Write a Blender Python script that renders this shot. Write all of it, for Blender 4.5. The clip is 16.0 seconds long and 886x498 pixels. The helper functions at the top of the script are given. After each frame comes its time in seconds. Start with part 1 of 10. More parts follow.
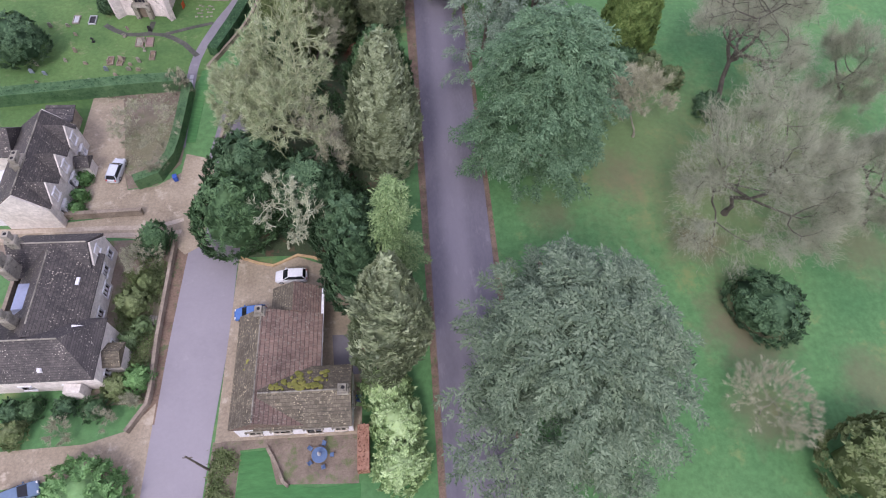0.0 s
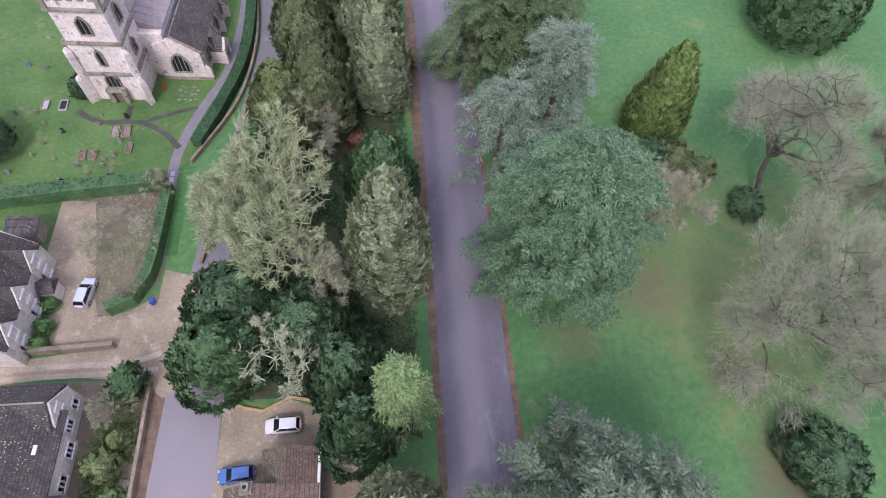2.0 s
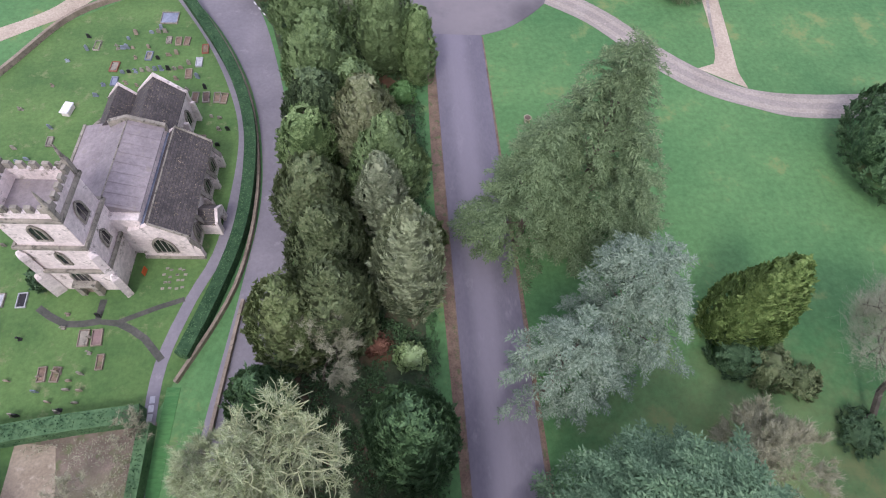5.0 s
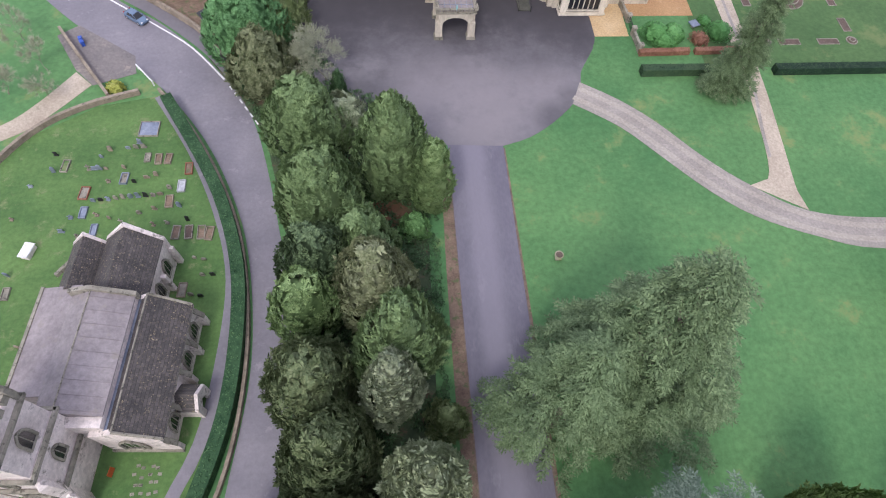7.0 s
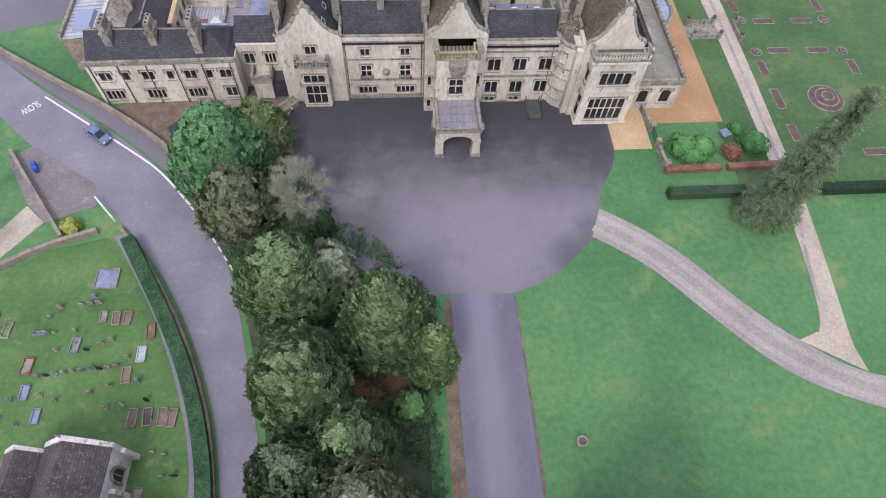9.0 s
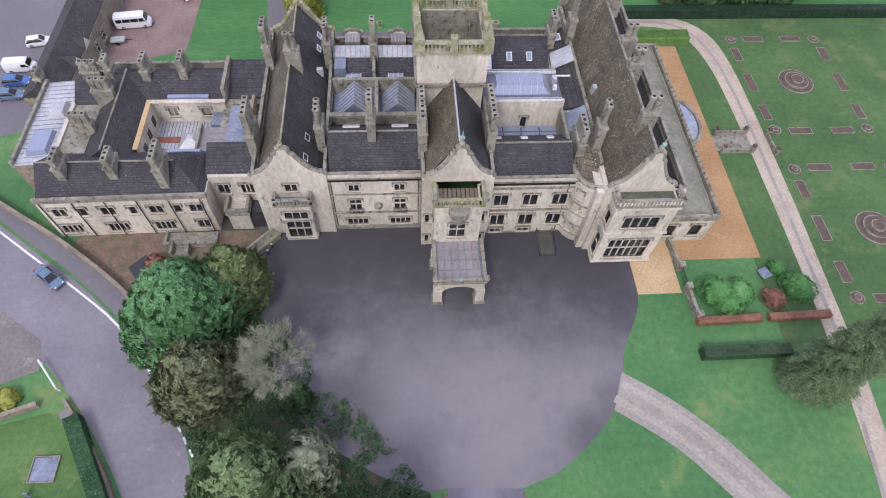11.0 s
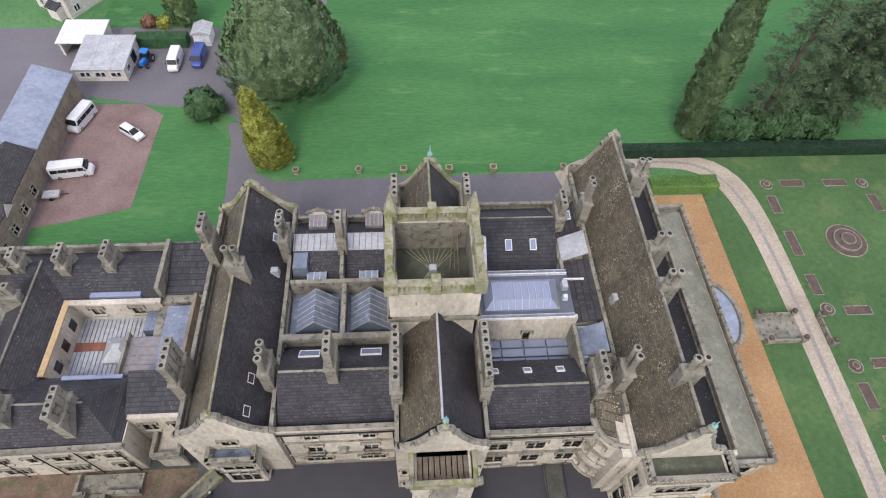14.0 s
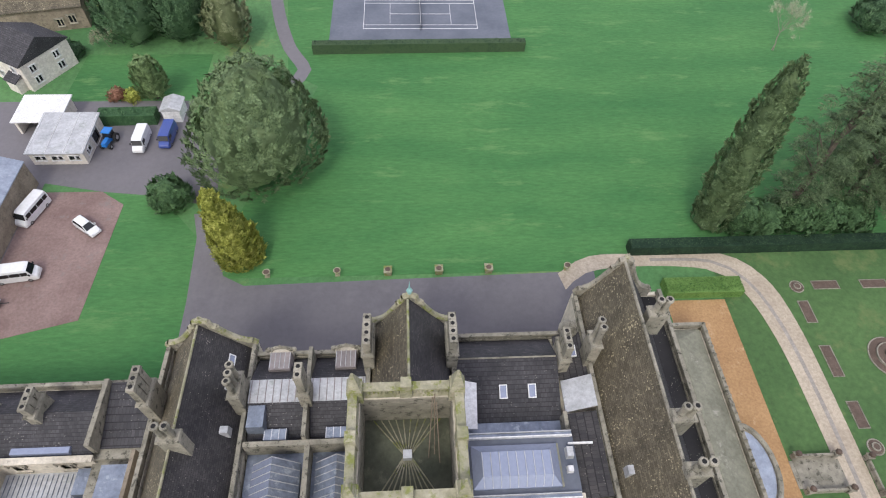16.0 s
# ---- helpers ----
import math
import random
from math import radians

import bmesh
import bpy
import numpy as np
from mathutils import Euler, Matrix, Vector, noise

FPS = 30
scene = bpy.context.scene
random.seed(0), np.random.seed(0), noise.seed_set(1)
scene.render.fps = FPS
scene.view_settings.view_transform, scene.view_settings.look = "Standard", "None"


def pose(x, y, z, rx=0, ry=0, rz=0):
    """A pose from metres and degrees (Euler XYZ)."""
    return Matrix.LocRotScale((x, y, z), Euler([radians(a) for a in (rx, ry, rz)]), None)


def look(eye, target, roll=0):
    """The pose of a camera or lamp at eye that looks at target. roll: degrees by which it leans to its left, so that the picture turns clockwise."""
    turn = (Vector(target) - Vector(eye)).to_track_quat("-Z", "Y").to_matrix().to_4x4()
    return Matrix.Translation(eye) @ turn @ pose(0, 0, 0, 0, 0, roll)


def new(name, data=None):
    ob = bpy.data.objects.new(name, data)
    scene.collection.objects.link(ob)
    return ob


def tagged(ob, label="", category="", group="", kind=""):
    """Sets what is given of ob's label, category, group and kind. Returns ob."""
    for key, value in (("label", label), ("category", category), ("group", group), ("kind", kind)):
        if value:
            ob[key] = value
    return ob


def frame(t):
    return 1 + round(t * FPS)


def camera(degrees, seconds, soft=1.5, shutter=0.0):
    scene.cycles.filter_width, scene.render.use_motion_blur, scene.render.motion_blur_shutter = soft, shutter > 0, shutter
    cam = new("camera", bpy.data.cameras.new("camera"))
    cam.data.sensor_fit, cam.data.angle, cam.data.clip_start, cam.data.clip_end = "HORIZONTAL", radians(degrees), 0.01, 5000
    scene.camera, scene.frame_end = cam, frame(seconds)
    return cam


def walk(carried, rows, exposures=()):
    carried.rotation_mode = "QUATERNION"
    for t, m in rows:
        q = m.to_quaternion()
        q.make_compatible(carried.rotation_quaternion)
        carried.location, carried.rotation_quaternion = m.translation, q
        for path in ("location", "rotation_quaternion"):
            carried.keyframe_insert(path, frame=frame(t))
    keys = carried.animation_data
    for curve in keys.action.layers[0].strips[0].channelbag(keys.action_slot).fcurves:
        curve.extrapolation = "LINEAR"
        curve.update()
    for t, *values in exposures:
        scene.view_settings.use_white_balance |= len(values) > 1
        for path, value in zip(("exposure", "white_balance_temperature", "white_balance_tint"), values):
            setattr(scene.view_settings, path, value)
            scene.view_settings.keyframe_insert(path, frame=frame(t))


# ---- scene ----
cam = camera(74.2, 16.0, 1.1)
PATH = [
    (0, (-0.097, 1.896, 70.448), (0.06, 2.884, 68.715), 5.9),
    (0.5, (-0.156, 6.486, 70.47), (0.003, 7.473, 68.737), 6.0),
    (1, (-0.258, 11.225, 70.471), (-0.096, 12.212, 68.739), 6.1),
    (1.5, (-0.444, 16.105, 70.512), (-0.278, 17.094, 68.782), 6.2),
    (2, (-0.692, 21.27, 70.568), (-0.523, 22.257, 68.837), 6.4),
    (2.5, (-1.0, 26.635, 70.561), (-0.829, 27.617, 68.827), 6.3),
    (3, (-1.386, 32.087, 70.542), (-1.214, 33.067, 68.807), 6.5),
    (3.5, (-1.787, 37.557, 70.539), (-1.616, 38.536, 68.803), 6.6),
    (4, (-2.146, 43.14, 70.547), (-1.981, 44.117, 68.81), 6.4),
    (6.5, (-3.403, 73.621, 70.282), (-3.256, 74.605, 68.547), 5.3),
    (7, (-3.419, 79.895, 70.297), (-3.271, 80.875, 68.56), 5.4),
    (7.5, (-3.288, 85.994, 70.326), (-3.139, 86.97, 68.587), 5.4),
    (8, (-2.958, 91.94, 70.363), (-2.811, 92.916, 68.624), 5.3),
    (8.5, (-2.489, 97.822, 70.387), (-2.342, 98.815, 68.657), 5.1),
    (9, (-2.01, 103.522, 70.434), (-1.862, 104.53, 68.712), 4.9),
    (11.5, (0.976, 130.533, 70.448), (1.105, 131.616, 68.771), 4.2),
    (12, (1.522, 135.524, 70.457), (1.65, 136.622, 68.791), 4.1),
    (12.5, (2.18, 140.566, 70.561), (2.307, 141.676, 68.902), 4.0),
    (13, (2.851, 145.445, 70.609), (2.979, 146.566, 68.958), 3.9),
    (13.5, (3.587, 149.977, 70.512), (3.713, 151.112, 68.869), 3.8),
    (14, (4.316, 154.419, 70.449), (4.441, 155.565, 68.815), 3.7),
    (14.5, (5.09, 158.601, 70.251), (5.212, 159.764, 68.628), 3.5),
    (15, (5.912, 162.836, 70.155), (6.032, 164.009, 68.54), 3.3),
    (15.5, (6.753, 166.957, 69.895), (6.87, 168.143, 68.288), 3.2),
    (16, (7.483, 170.966, 69.681), (7.594, 172.166, 68.085), 3.0),
]
walk(cam, [(t, look(eye, target, roll)) for t, eye, target, roll in PATH], [(0.0, 0.57, 6280, 20), (3.5, 0.58, 6280, 20), (7.0, 0.57, 6450, 11), (9.0, 0.50, 6250, 14), (12.0, 0.45, 6350, 12), (16.0, 0.46, 6800, 4)])


# ---- daylight: a wet, overcast winter day ----
world = bpy.data.worlds.new("overcast")
scene.world = world
world.use_nodes = True
wn = world.node_tree
wbg = wn.nodes["Background"]
sky = wn.nodes.new("ShaderNodeTexSky")
sky.sky_type = "NISHITA"
sky.sun_disc = False
sky.sun_elevation, sky.sun_rotation = radians(38), radians(200)
sky.air_density, sky.dust_density, sky.ozone_density = 1.0, 4.0, 1.0
sky_grey = wn.nodes.new("ShaderNodeMixRGB")
sky_grey.inputs[0].default_value = 0.75
sky_grey.inputs[2].default_value = (5.6, 5.5, 6.9, 1)
wn.links.new(sky.outputs[0], sky_grey.inputs[1])
wn.links.new(sky_grey.outputs[0], wbg.inputs[0])
wbg.inputs[1].default_value = 0.15
sun = new("sun", bpy.data.lights.new("sun", "SUN"))
sun.data.energy, sun.data.angle, sun.data.color = 1.1, radians(14), (1.0, 0.97, 0.93)
sun.matrix_world = look((0, 0, 90), (14, 38, 38))
scene.view_settings.exposure = 0.5


# ---- materials ----
def nodes_of(name):
    m = bpy.data.materials.new(name)
    m.use_nodes = True
    nt = m.node_tree
    return m, nt, nt.nodes["Principled BSDF"]


def noise_node(nt, pos, scale, detail=4.0, rough=0.6):
    n = nt.nodes.new("ShaderNodeTexNoise")
    n.inputs["Scale"].default_value, n.inputs["Detail"].default_value = scale, detail
    n.inputs["Roughness"].default_value = rough
    nt.links.new(pos, n.inputs["Vector"])
    return n.outputs["Fac"]


def ramp(nt, fac, stops):
    r = nt.nodes.new("ShaderNodeValToRGB")
    while len(r.color_ramp.elements) < len(stops):
        r.color_ramp.elements.new(0.5)
    for e, (p, c) in zip(r.color_ramp.elements, stops):
        e.position, e.color = p, (*c, 1)
    nt.links.new(fac, r.inputs[0])
    return r.outputs[0]


def mix(nt, kind, fac, a, b):
    n = nt.nodes.new("ShaderNodeMixRGB")
    n.blend_type = kind
    for i, v in enumerate((fac, a, b)):
        if isinstance(v, (int, float)):
            n.inputs[i].default_value = v
        elif isinstance(v, tuple):
            n.inputs[i].default_value = (*v, 1)
        else:
            nt.links.new(v, n.inputs[i])
    return n.outputs[0]


def bump(nt, height, bsdf, strength=0.4, distance=0.05):
    b = nt.nodes.new("ShaderNodeBump")
    b.inputs["Strength"].default_value, b.inputs["Distance"].default_value = strength, distance
    nt.links.new(height, b.inputs["Height"])
    nt.links.new(b.outputs[0], bsdf.inputs["Normal"])


def surface(name, dark, light, coarse=0.15, fine=2.5, rough=0.85, spots=None, spot_scale=1.2, spot_at=0.62,
            relief=0.4, depth=0.03, metal=0.0, wet=0.0, stretch=None, grain=0.8):
    """A weathered surface: two scales of tone, optional stains or lichen, fine relief, optional damp sheen."""
    m, nt, b = nodes_of(name)
    pos = nt.nodes.new("ShaderNodeNewGeometry").outputs["Position"]
    if stretch:
        mp = nt.nodes.new("ShaderNodeMapping")
        mp.inputs["Scale"].default_value = stretch
        nt.links.new(pos, mp.inputs["Vector"])
        pos = mp.outputs[0]
    big = noise_node(nt, pos, coarse, 5, 0.62)
    small = noise_node(nt, pos, fine, 6, 0.7)
    col = ramp(nt, big, [(0.32, dark), (0.68, light)])
    tone = ramp(nt, small, [(0.25, (0.62, 0.62, 0.62)), (0.75, (1.3, 1.3, 1.3))])
    col = mix(nt, "MULTIPLY", grain, col, tone)
    if spots:
        s = noise_node(nt, pos, spot_scale, 7, 0.72)
        mask = ramp(nt, s, [(spot_at - 0.03, (0, 0, 0)), (spot_at + 0.06, (1, 1, 1))])
        col = mix(nt, "MIX", mask, col, spots)
    nt.links.new(col, b.inputs["Base Color"])
    b.inputs["Metallic"].default_value = metal
    if wet:
        lo, hi = max(0.1, rough - wet), rough
        rr = ramp(nt, big, [(0.35, (lo, lo, lo)), (0.65, (hi, hi, hi))])
        nt.links.new(rr, b.inputs["Roughness"])
    else:
        b.inputs["Roughness"].default_value = rough
    bump(nt, small, b, relief, depth)
    return m


def roofing(name, along, tones, lichen, tile=0.32, lichen_at=0.66, rough=0.75, lichen_scale=2.2, bands=0.55, specks=0.3):
    """Slates or stone tiles laid in courses; along: 0 where the ridge runs in x, 1 where it runs in y."""
    m, nt, b = nodes_of(name)
    geo = nt.nodes.new("ShaderNodeNewGeometry")
    sep = nt.nodes.new("ShaderNodeSeparateXYZ")
    nt.links.new(geo.outputs["Position"], sep.inputs[0])
    com = nt.nodes.new("ShaderNodeCombineXYZ")
    nt.links.new(sep.outputs[along], com.inputs[0])
    nt.links.new(sep.outputs[2], com.inputs[1])
    br = nt.nodes.new("ShaderNodeTexBrick")
    nt.links.new(com.outputs[0], br.inputs["Vector"])
    for key, v in (("Scale", 1.0), ("Mortar Size", 0.018), ("Mortar Smooth", 0.6), ("Brick Width", tile * 1.1), ("Row Height", tile * 0.55), ("Bias", 0.0)):
        br.inputs[key].default_value = v
    br.inputs["Color1"].default_value, br.inputs["Color2"].default_value = (*tones[0], 1), (*tones[1], 1)
    br.inputs["Mortar"].default_value = (*(c * 0.45 for c in tones[0]), 1)
    big = noise_node(nt, geo.outputs["Position"], 0.35, 5)
    col = mix(nt, "MULTIPLY", 0.85, br.outputs["Color"], ramp(nt, big, [(0.3, (0.6, 0.6, 0.6)), (0.7, (1.35, 1.32, 1.25))]))
    li = noise_node(nt, geo.outputs["Position"], lichen_scale, 8, 0.8)
    col = mix(nt, "MIX", ramp(nt, li, [(lichen_at - 0.02, (0, 0, 0)), (lichen_at + 0.05, (0.85, 0.85, 0.85))]), col, lichen)
    moss = noise_node(nt, geo.outputs["Position"], 0.55, 6, 0.7)
    col = mix(nt, "MIX", ramp(nt, moss, [(bands, (0, 0, 0)), (bands + 0.2, (0.6, 0.6, 0.6))]), col, tuple(c * 0.75 for c in tones[1]))
    # small round lichen and dropping spots, in drifts
    vor = nt.nodes.new("ShaderNodeTexVoronoi")
    vor.inputs["Scale"].default_value = 3.4
    nt.links.new(geo.outputs["Position"], vor.inputs["Vector"])
    drift = noise_node(nt, geo.outputs["Position"], 0.5, 4, 0.6)
    rad = nt.nodes.new("ShaderNodeMapRange")
    for key, v in (("From Min", 0.38), ("From Max", 0.72), ("To Min", 0.03), ("To Max", 0.05 + specks)):
        rad.inputs[key].default_value = v
    nt.links.new(drift, rad.inputs["Value"])
    near = nt.nodes.new("ShaderNodeMath")
    near.operation = "LESS_THAN"
    nt.links.new(vor.outputs["Distance"], near.inputs[0])
    nt.links.new(rad.outputs[0], near.inputs[1])
    pale = tuple(min(0.75, v * 1.25) for v in lichen)
    col = mix(nt, "MIX", near.outputs[0], col, pale)
    nt.links.new(col, b.inputs["Base Color"])
    b.inputs["Roughness"].default_value = rough
    bump(nt, br.outputs["Fac"], b, 0.5, -0.03)
    return m


def foliage(name, dark, mid, light, patch=0.45, rough=0.75):
    """Leaves: tone from leaf to leaf and from bough to bough."""
    m, nt, b = nodes_of(name)
    geo = nt.nodes.new("ShaderNodeNewGeometry")
    big = noise_node(nt, geo.outputs["Position"], patch, 3)
    tuft = noise_node(nt, geo.outputs["Position"], patch * 3.6, 3)
    tone = mix(nt, "MIX", 0.5, big, tuft)
    tone = mix(nt, "MIX", 0.32, tone, geo.outputs["Random Per Island"])
    nt.links.new(ramp(nt, tone, [(0.34, dark), (0.5, mid), (0.66, light)]), b.inputs["Base Color"])
    b.inputs["Roughness"].default_value = rough
    b.inputs["Specular IOR Level"].default_value = 0.25
    return m


def plain(name, color, rough=0.5, metal=0.0, coat=0.0):
    """Painted, glazed or plastic surfaces with a slight unevenness."""
    m, nt, b = nodes_of(name)
    pos = nt.nodes.new("ShaderNodeNewGeometry").outputs["Position"]
    n = noise_node(nt, pos, 3.0, 4)
    nt.links.new(mix(nt, "MULTIPLY", 0.5, color, ramp(nt, n, [(0.3, (0.8, 0.8, 0.8)), (0.7, (1.1, 1.1, 1.1))])), b.inputs["Base Color"])
    b.inputs["Roughness"].default_value, b.inputs["Metallic"].default_value = rough, metal
    b.inputs["Coat Weight"].default_value = coat
    return m


M = {
    "grass": surface("mown_grass", (0.06, 0.17, 0.06), (0.115, 0.25, 0.09), 0.045, 1.1, 0.95, (0.18, 0.24, 0.09), 0.09, 0.6, 0.6, 0.05),
    "lawn": surface("fine_lawn", (0.04, 0.15, 0.045), (0.075, 0.21, 0.064), 0.06, 1.4, 0.95, (0.10, 0.225, 0.075), 0.16, 0.6, 0.5, 0.04, stretch=(0.45, 1.6, 1)),
    "rough_grass": surface("churchyard_grass", (0.06, 0.135, 0.038), (0.115, 0.21, 0.062), 0.12, 1.6, 0.95, (0.175, 0.215, 0.095), 0.3, 0.6, 0.7, 0.06),
    "drive": surface("worn_tarmac_drive", (0.115, 0.108, 0.14), (0.18, 0.17, 0.205), 0.09, 2.2, 0.7, (0.20, 0.19, 0.22), 0.25, 0.6, 0.12, 0.01, wet=0.2, stretch=(1.3, 0.5, 1), grain=0.4),
    "court": surface("forecourt_tarmac", (0.135, 0.128, 0.142), (0.185, 0.174, 0.188), 0.06, 1.2, 0.75, (0.16, 0.15, 0.166), 0.3, 0.6, 0.15, 0.01, wet=0.12, grain=0.35),
    "road": surface("village_road_tarmac", (0.17, 0.16, 0.185), (0.24, 0.226, 0.25), 0.12, 1.8, 0.75, (0.26, 0.245, 0.265), 0.4, 0.62, 0.12, 0.01, wet=0.15, grain=0.4),
    "gravel": surface("tan_gravel", (0.255, 0.21, 0.15), (0.385, 0.325, 0.24), 0.15, 3.0, 0.95, (0.44, 0.38, 0.295), 0.5, 0.58, 0.6, 0.03),
    "pale_track": surface("pale_stone_track", (0.37, 0.31, 0.24), (0.52, 0.45, 0.36), 0.2, 2.5, 0.95, (0.30, 0.27, 0.2), 0.4, 0.62, 0.5, 0.03),
    "lane": surface("grey_gravel_lane", (0.27, 0.245, 0.22), (0.36, 0.33, 0.30), 0.15, 2.5, 0.95, (0.42, 0.38, 0.34), 0.35, 0.6, 0.5, 0.03),
    "wheel_rut": surface("worn_wheel_rut", (0.33, 0.295, 0.255), (0.42, 0.38, 0.335), 0.15, 2.5, 0.95, (0.36, 0.325, 0.29), 0.3, 0.6, 0.5, 0.03),
    "muddy": surface("muddy_side_lane", (0.15, 0.135, 0.135), (0.25, 0.225, 0.21), 0.14, 2.0, 0.85, (0.29, 0.25, 0.22), 0.25, 0.58, 0.4, 0.02, wet=0.2),
    "parterre": surface("parterre_grass", (0.05, 0.112, 0.036), (0.085, 0.165, 0.055), 0.07, 1.2, 0.95, (0.125, 0.175, 0.065), 0.12, 0.58, 0.6, 0.05),
    "sand": surface("orange_sand_gravel", (0.33, 0.19, 0.09), (0.45, 0.28, 0.14), 0.12, 3.0, 0.95, (0.50, 0.34, 0.20), 0.4, 0.62, 0.5, 0.02),
    "yellow_gravel": surface("yellow_gravel", (0.48, 0.33, 0.17), (0.58, 0.43, 0.25), 0.3, 3.0, 0.95, (0.42, 0.31, 0.18), 0.6, 0.6, 0.5, 0.02),
    "red_gravel": surface("reddish_gravel_yard", (0.19, 0.125, 0.115), (0.28, 0.20, 0.185), 0.15, 2.5, 0.92, (0.22, 0.18, 0.17), 0.4, 0.6, 0.5, 0.03),
    "litter": surface("leaf_litter_verge", (0.14, 0.095, 0.07), (0.25, 0.18, 0.13), 0.5, 4.0, 0.95, (0.11, 0.13, 0.06), 0.8, 0.56, 0.9, 0.08),
    "garden_soil": surface("garden_earth", (0.15, 0.12, 0.09), (0.26, 0.21, 0.165), 0.4, 4.0, 0.95, (0.13, 0.15, 0.07), 0.5, 0.55, 0.9, 0.08),
    "soil": surface("dark_bed_soil", (0.085, 0.062, 0.05), (0.14, 0.10, 0.08), 0.8, 6.0, 0.95, (0.17, 0.13, 0.10), 2.0, 0.6, 0.9, 0.06),
    "stone": surface("pale_limestone", (0.42, 0.38, 0.31), (0.71, 0.65, 0.55), 0.22, 2.4, 0.9, (0.23, 0.205, 0.165), 0.7, 0.615, 0.5, 0.03, stretch=(1, 1, 0.4)),
    "weathered": surface("lichened_limestone", (0.185, 0.175, 0.14), (0.37, 0.345, 0.285), 0.45, 3.0, 0.92, (0.085, 0.082, 0.065), 1.5, 0.56, 0.7, 0.05),
    "mossy": surface("mossy_limestone", (0.22, 0.22, 0.13), (0.42, 0.39, 0.30), 0.5, 2.4, 0.92, (0.19, 0.21, 0.06), 0.9, 0.54, 0.7, 0.05),
    "church_stone": surface("pale_church_stone", (0.55, 0.485, 0.46), (0.84, 0.765, 0.73), 0.3, 2.0, 0.92, (0.27, 0.24, 0.21), 0.6, 0.585, 0.8, 0.06),
    "rubble": surface("rubble_wall_stone", (0.20, 0.165, 0.125), (0.35, 0.295, 0.23), 0.5, 3.2, 0.95, (0.14, 0.12, 0.095), 1.6, 0.58, 0.9, 0.06),
    "render": surface("cream_render", (0.58, 0.54, 0.49), (0.75, 0.71, 0.66), 0.3, 2.0, 0.9, (0.45, 0.40, 0.34), 0.8, 0.68, 0.4, 0.02),
    "white_paint": surface("white_paint", (0.68, 0.68, 0.70), (0.80, 0.80, 0.81), 0.5, 3.0, 0.6, (0.55, 0.54, 0.52), 1.2, 0.68, 0.2, 0.01),
    "slate_x": roofing("dark_slate", 0, ((0.035, 0.035, 0.043), (0.062, 0.06, 0.07)), (0.27, 0.26, 0.235), 0.34, 0.66, lichen_scale=3.0, specks=0.13),
    "slate_y": roofing("dark_slate_slope", 1, ((0.036, 0.035, 0.041), (0.066, 0.062, 0.066)), (0.27, 0.255, 0.22), 0.34, 0.66, lichen_scale=3.0, specks=0.13),
    "old_slate_x": roofing("old_stone_slates", 0, ((0.055, 0.05, 0.052), (0.095, 0.087, 0.084)), (0.32, 0.30, 0.25), 0.34, 0.6, lichen_scale=3.2, specks=0.27),
    "old_slate_y": roofing("old_stone_slates_slope", 1, ((0.055, 0.05, 0.05), (0.095, 0.086, 0.08)), (0.32, 0.29, 0.23), 0.34, 0.6, lichen_scale=3.2, specks=0.27),
    "topiary": foliage("clipped_leaves", (0.07, 0.21, 0.06), (0.11, 0.29, 0.09), (0.155, 0.36, 0.125)),
    "tile_x": roofing("stone_tiles", 0, ((0.085, 0.074, 0.052), (0.15, 0.13, 0.095)), (0.31, 0.27, 0.18), 0.4, 0.58, lichen_scale=3.6, specks=0.34),
    "tile_y": roofing("stone_tiles_slope", 1, ((0.085, 0.074, 0.052), (0.15, 0.13, 0.095)), (0.31, 0.27, 0.18), 0.4, 0.58, lichen_scale=3.6, specks=0.34),
    "red_tile_y": roofing("red_brown_tiles", 1, ((0.15, 0.10, 0.08), (0.215, 0.15, 0.125)), (0.22, 0.20, 0.16), 0.3, 0.56, lichen_scale=3.0),
    "church_slate": roofing("church_stone_slates", 1, ((0.06, 0.055, 0.056), (0.10, 0.09, 0.088)), (0.29, 0.24, 0.15), 0.4, 0.585, specks=0.22, lichen_scale=3.0),
    "lead": surface("blue_grey_lead", (0.16, 0.19, 0.25), (0.30, 0.34, 0.42), 0.4, 2.0, 0.45, (0.42, 0.46, 0.52), 0.7, 0.6, 0.2, 0.01, metal=0.3, wet=0.15),
    "pale_lead": surface("pale_lead_sheet", (0.40, 0.41, 0.43), (0.58, 0.59, 0.61), 0.4, 2.0, 0.5, (0.33, 0.35, 0.34), 0.8, 0.6, 0.2, 0.01, metal=0.2),
    "grey_sheet": surface("brown_grey_lead_roof", (0.22, 0.195, 0.20), (0.32, 0.285, 0.285), 0.25, 1.8, 0.7, (0.27, 0.24, 0.22), 0.6, 0.6, 0.3, 0.01),
    "felt": surface("green_grey_felt", (0.17, 0.17, 0.13), (0.26, 0.26, 0.20), 0.3, 2.0, 0.85, (0.33, 0.32, 0.27), 0.7, 0.62, 0.4, 0.02),
    "blue_roof": surface("blue_grey_sheet_roof", (0.24, 0.28, 0.36), (0.33, 0.37, 0.46), 0.3, 1.5, 0.5, (0.38, 0.42, 0.50), 0.5, 0.62, 0.2, 0.01),
    "moss": surface("bright_moss", (0.14, 0.15, 0.03), (0.30, 0.29, 0.07), 0.8, 3.0, 0.98, (0.10, 0.085, 0.06), 1.0, 0.6, 0.9, 0.06),
    "glass": plain("window_glass", (0.02, 0.022, 0.028), 0.12),
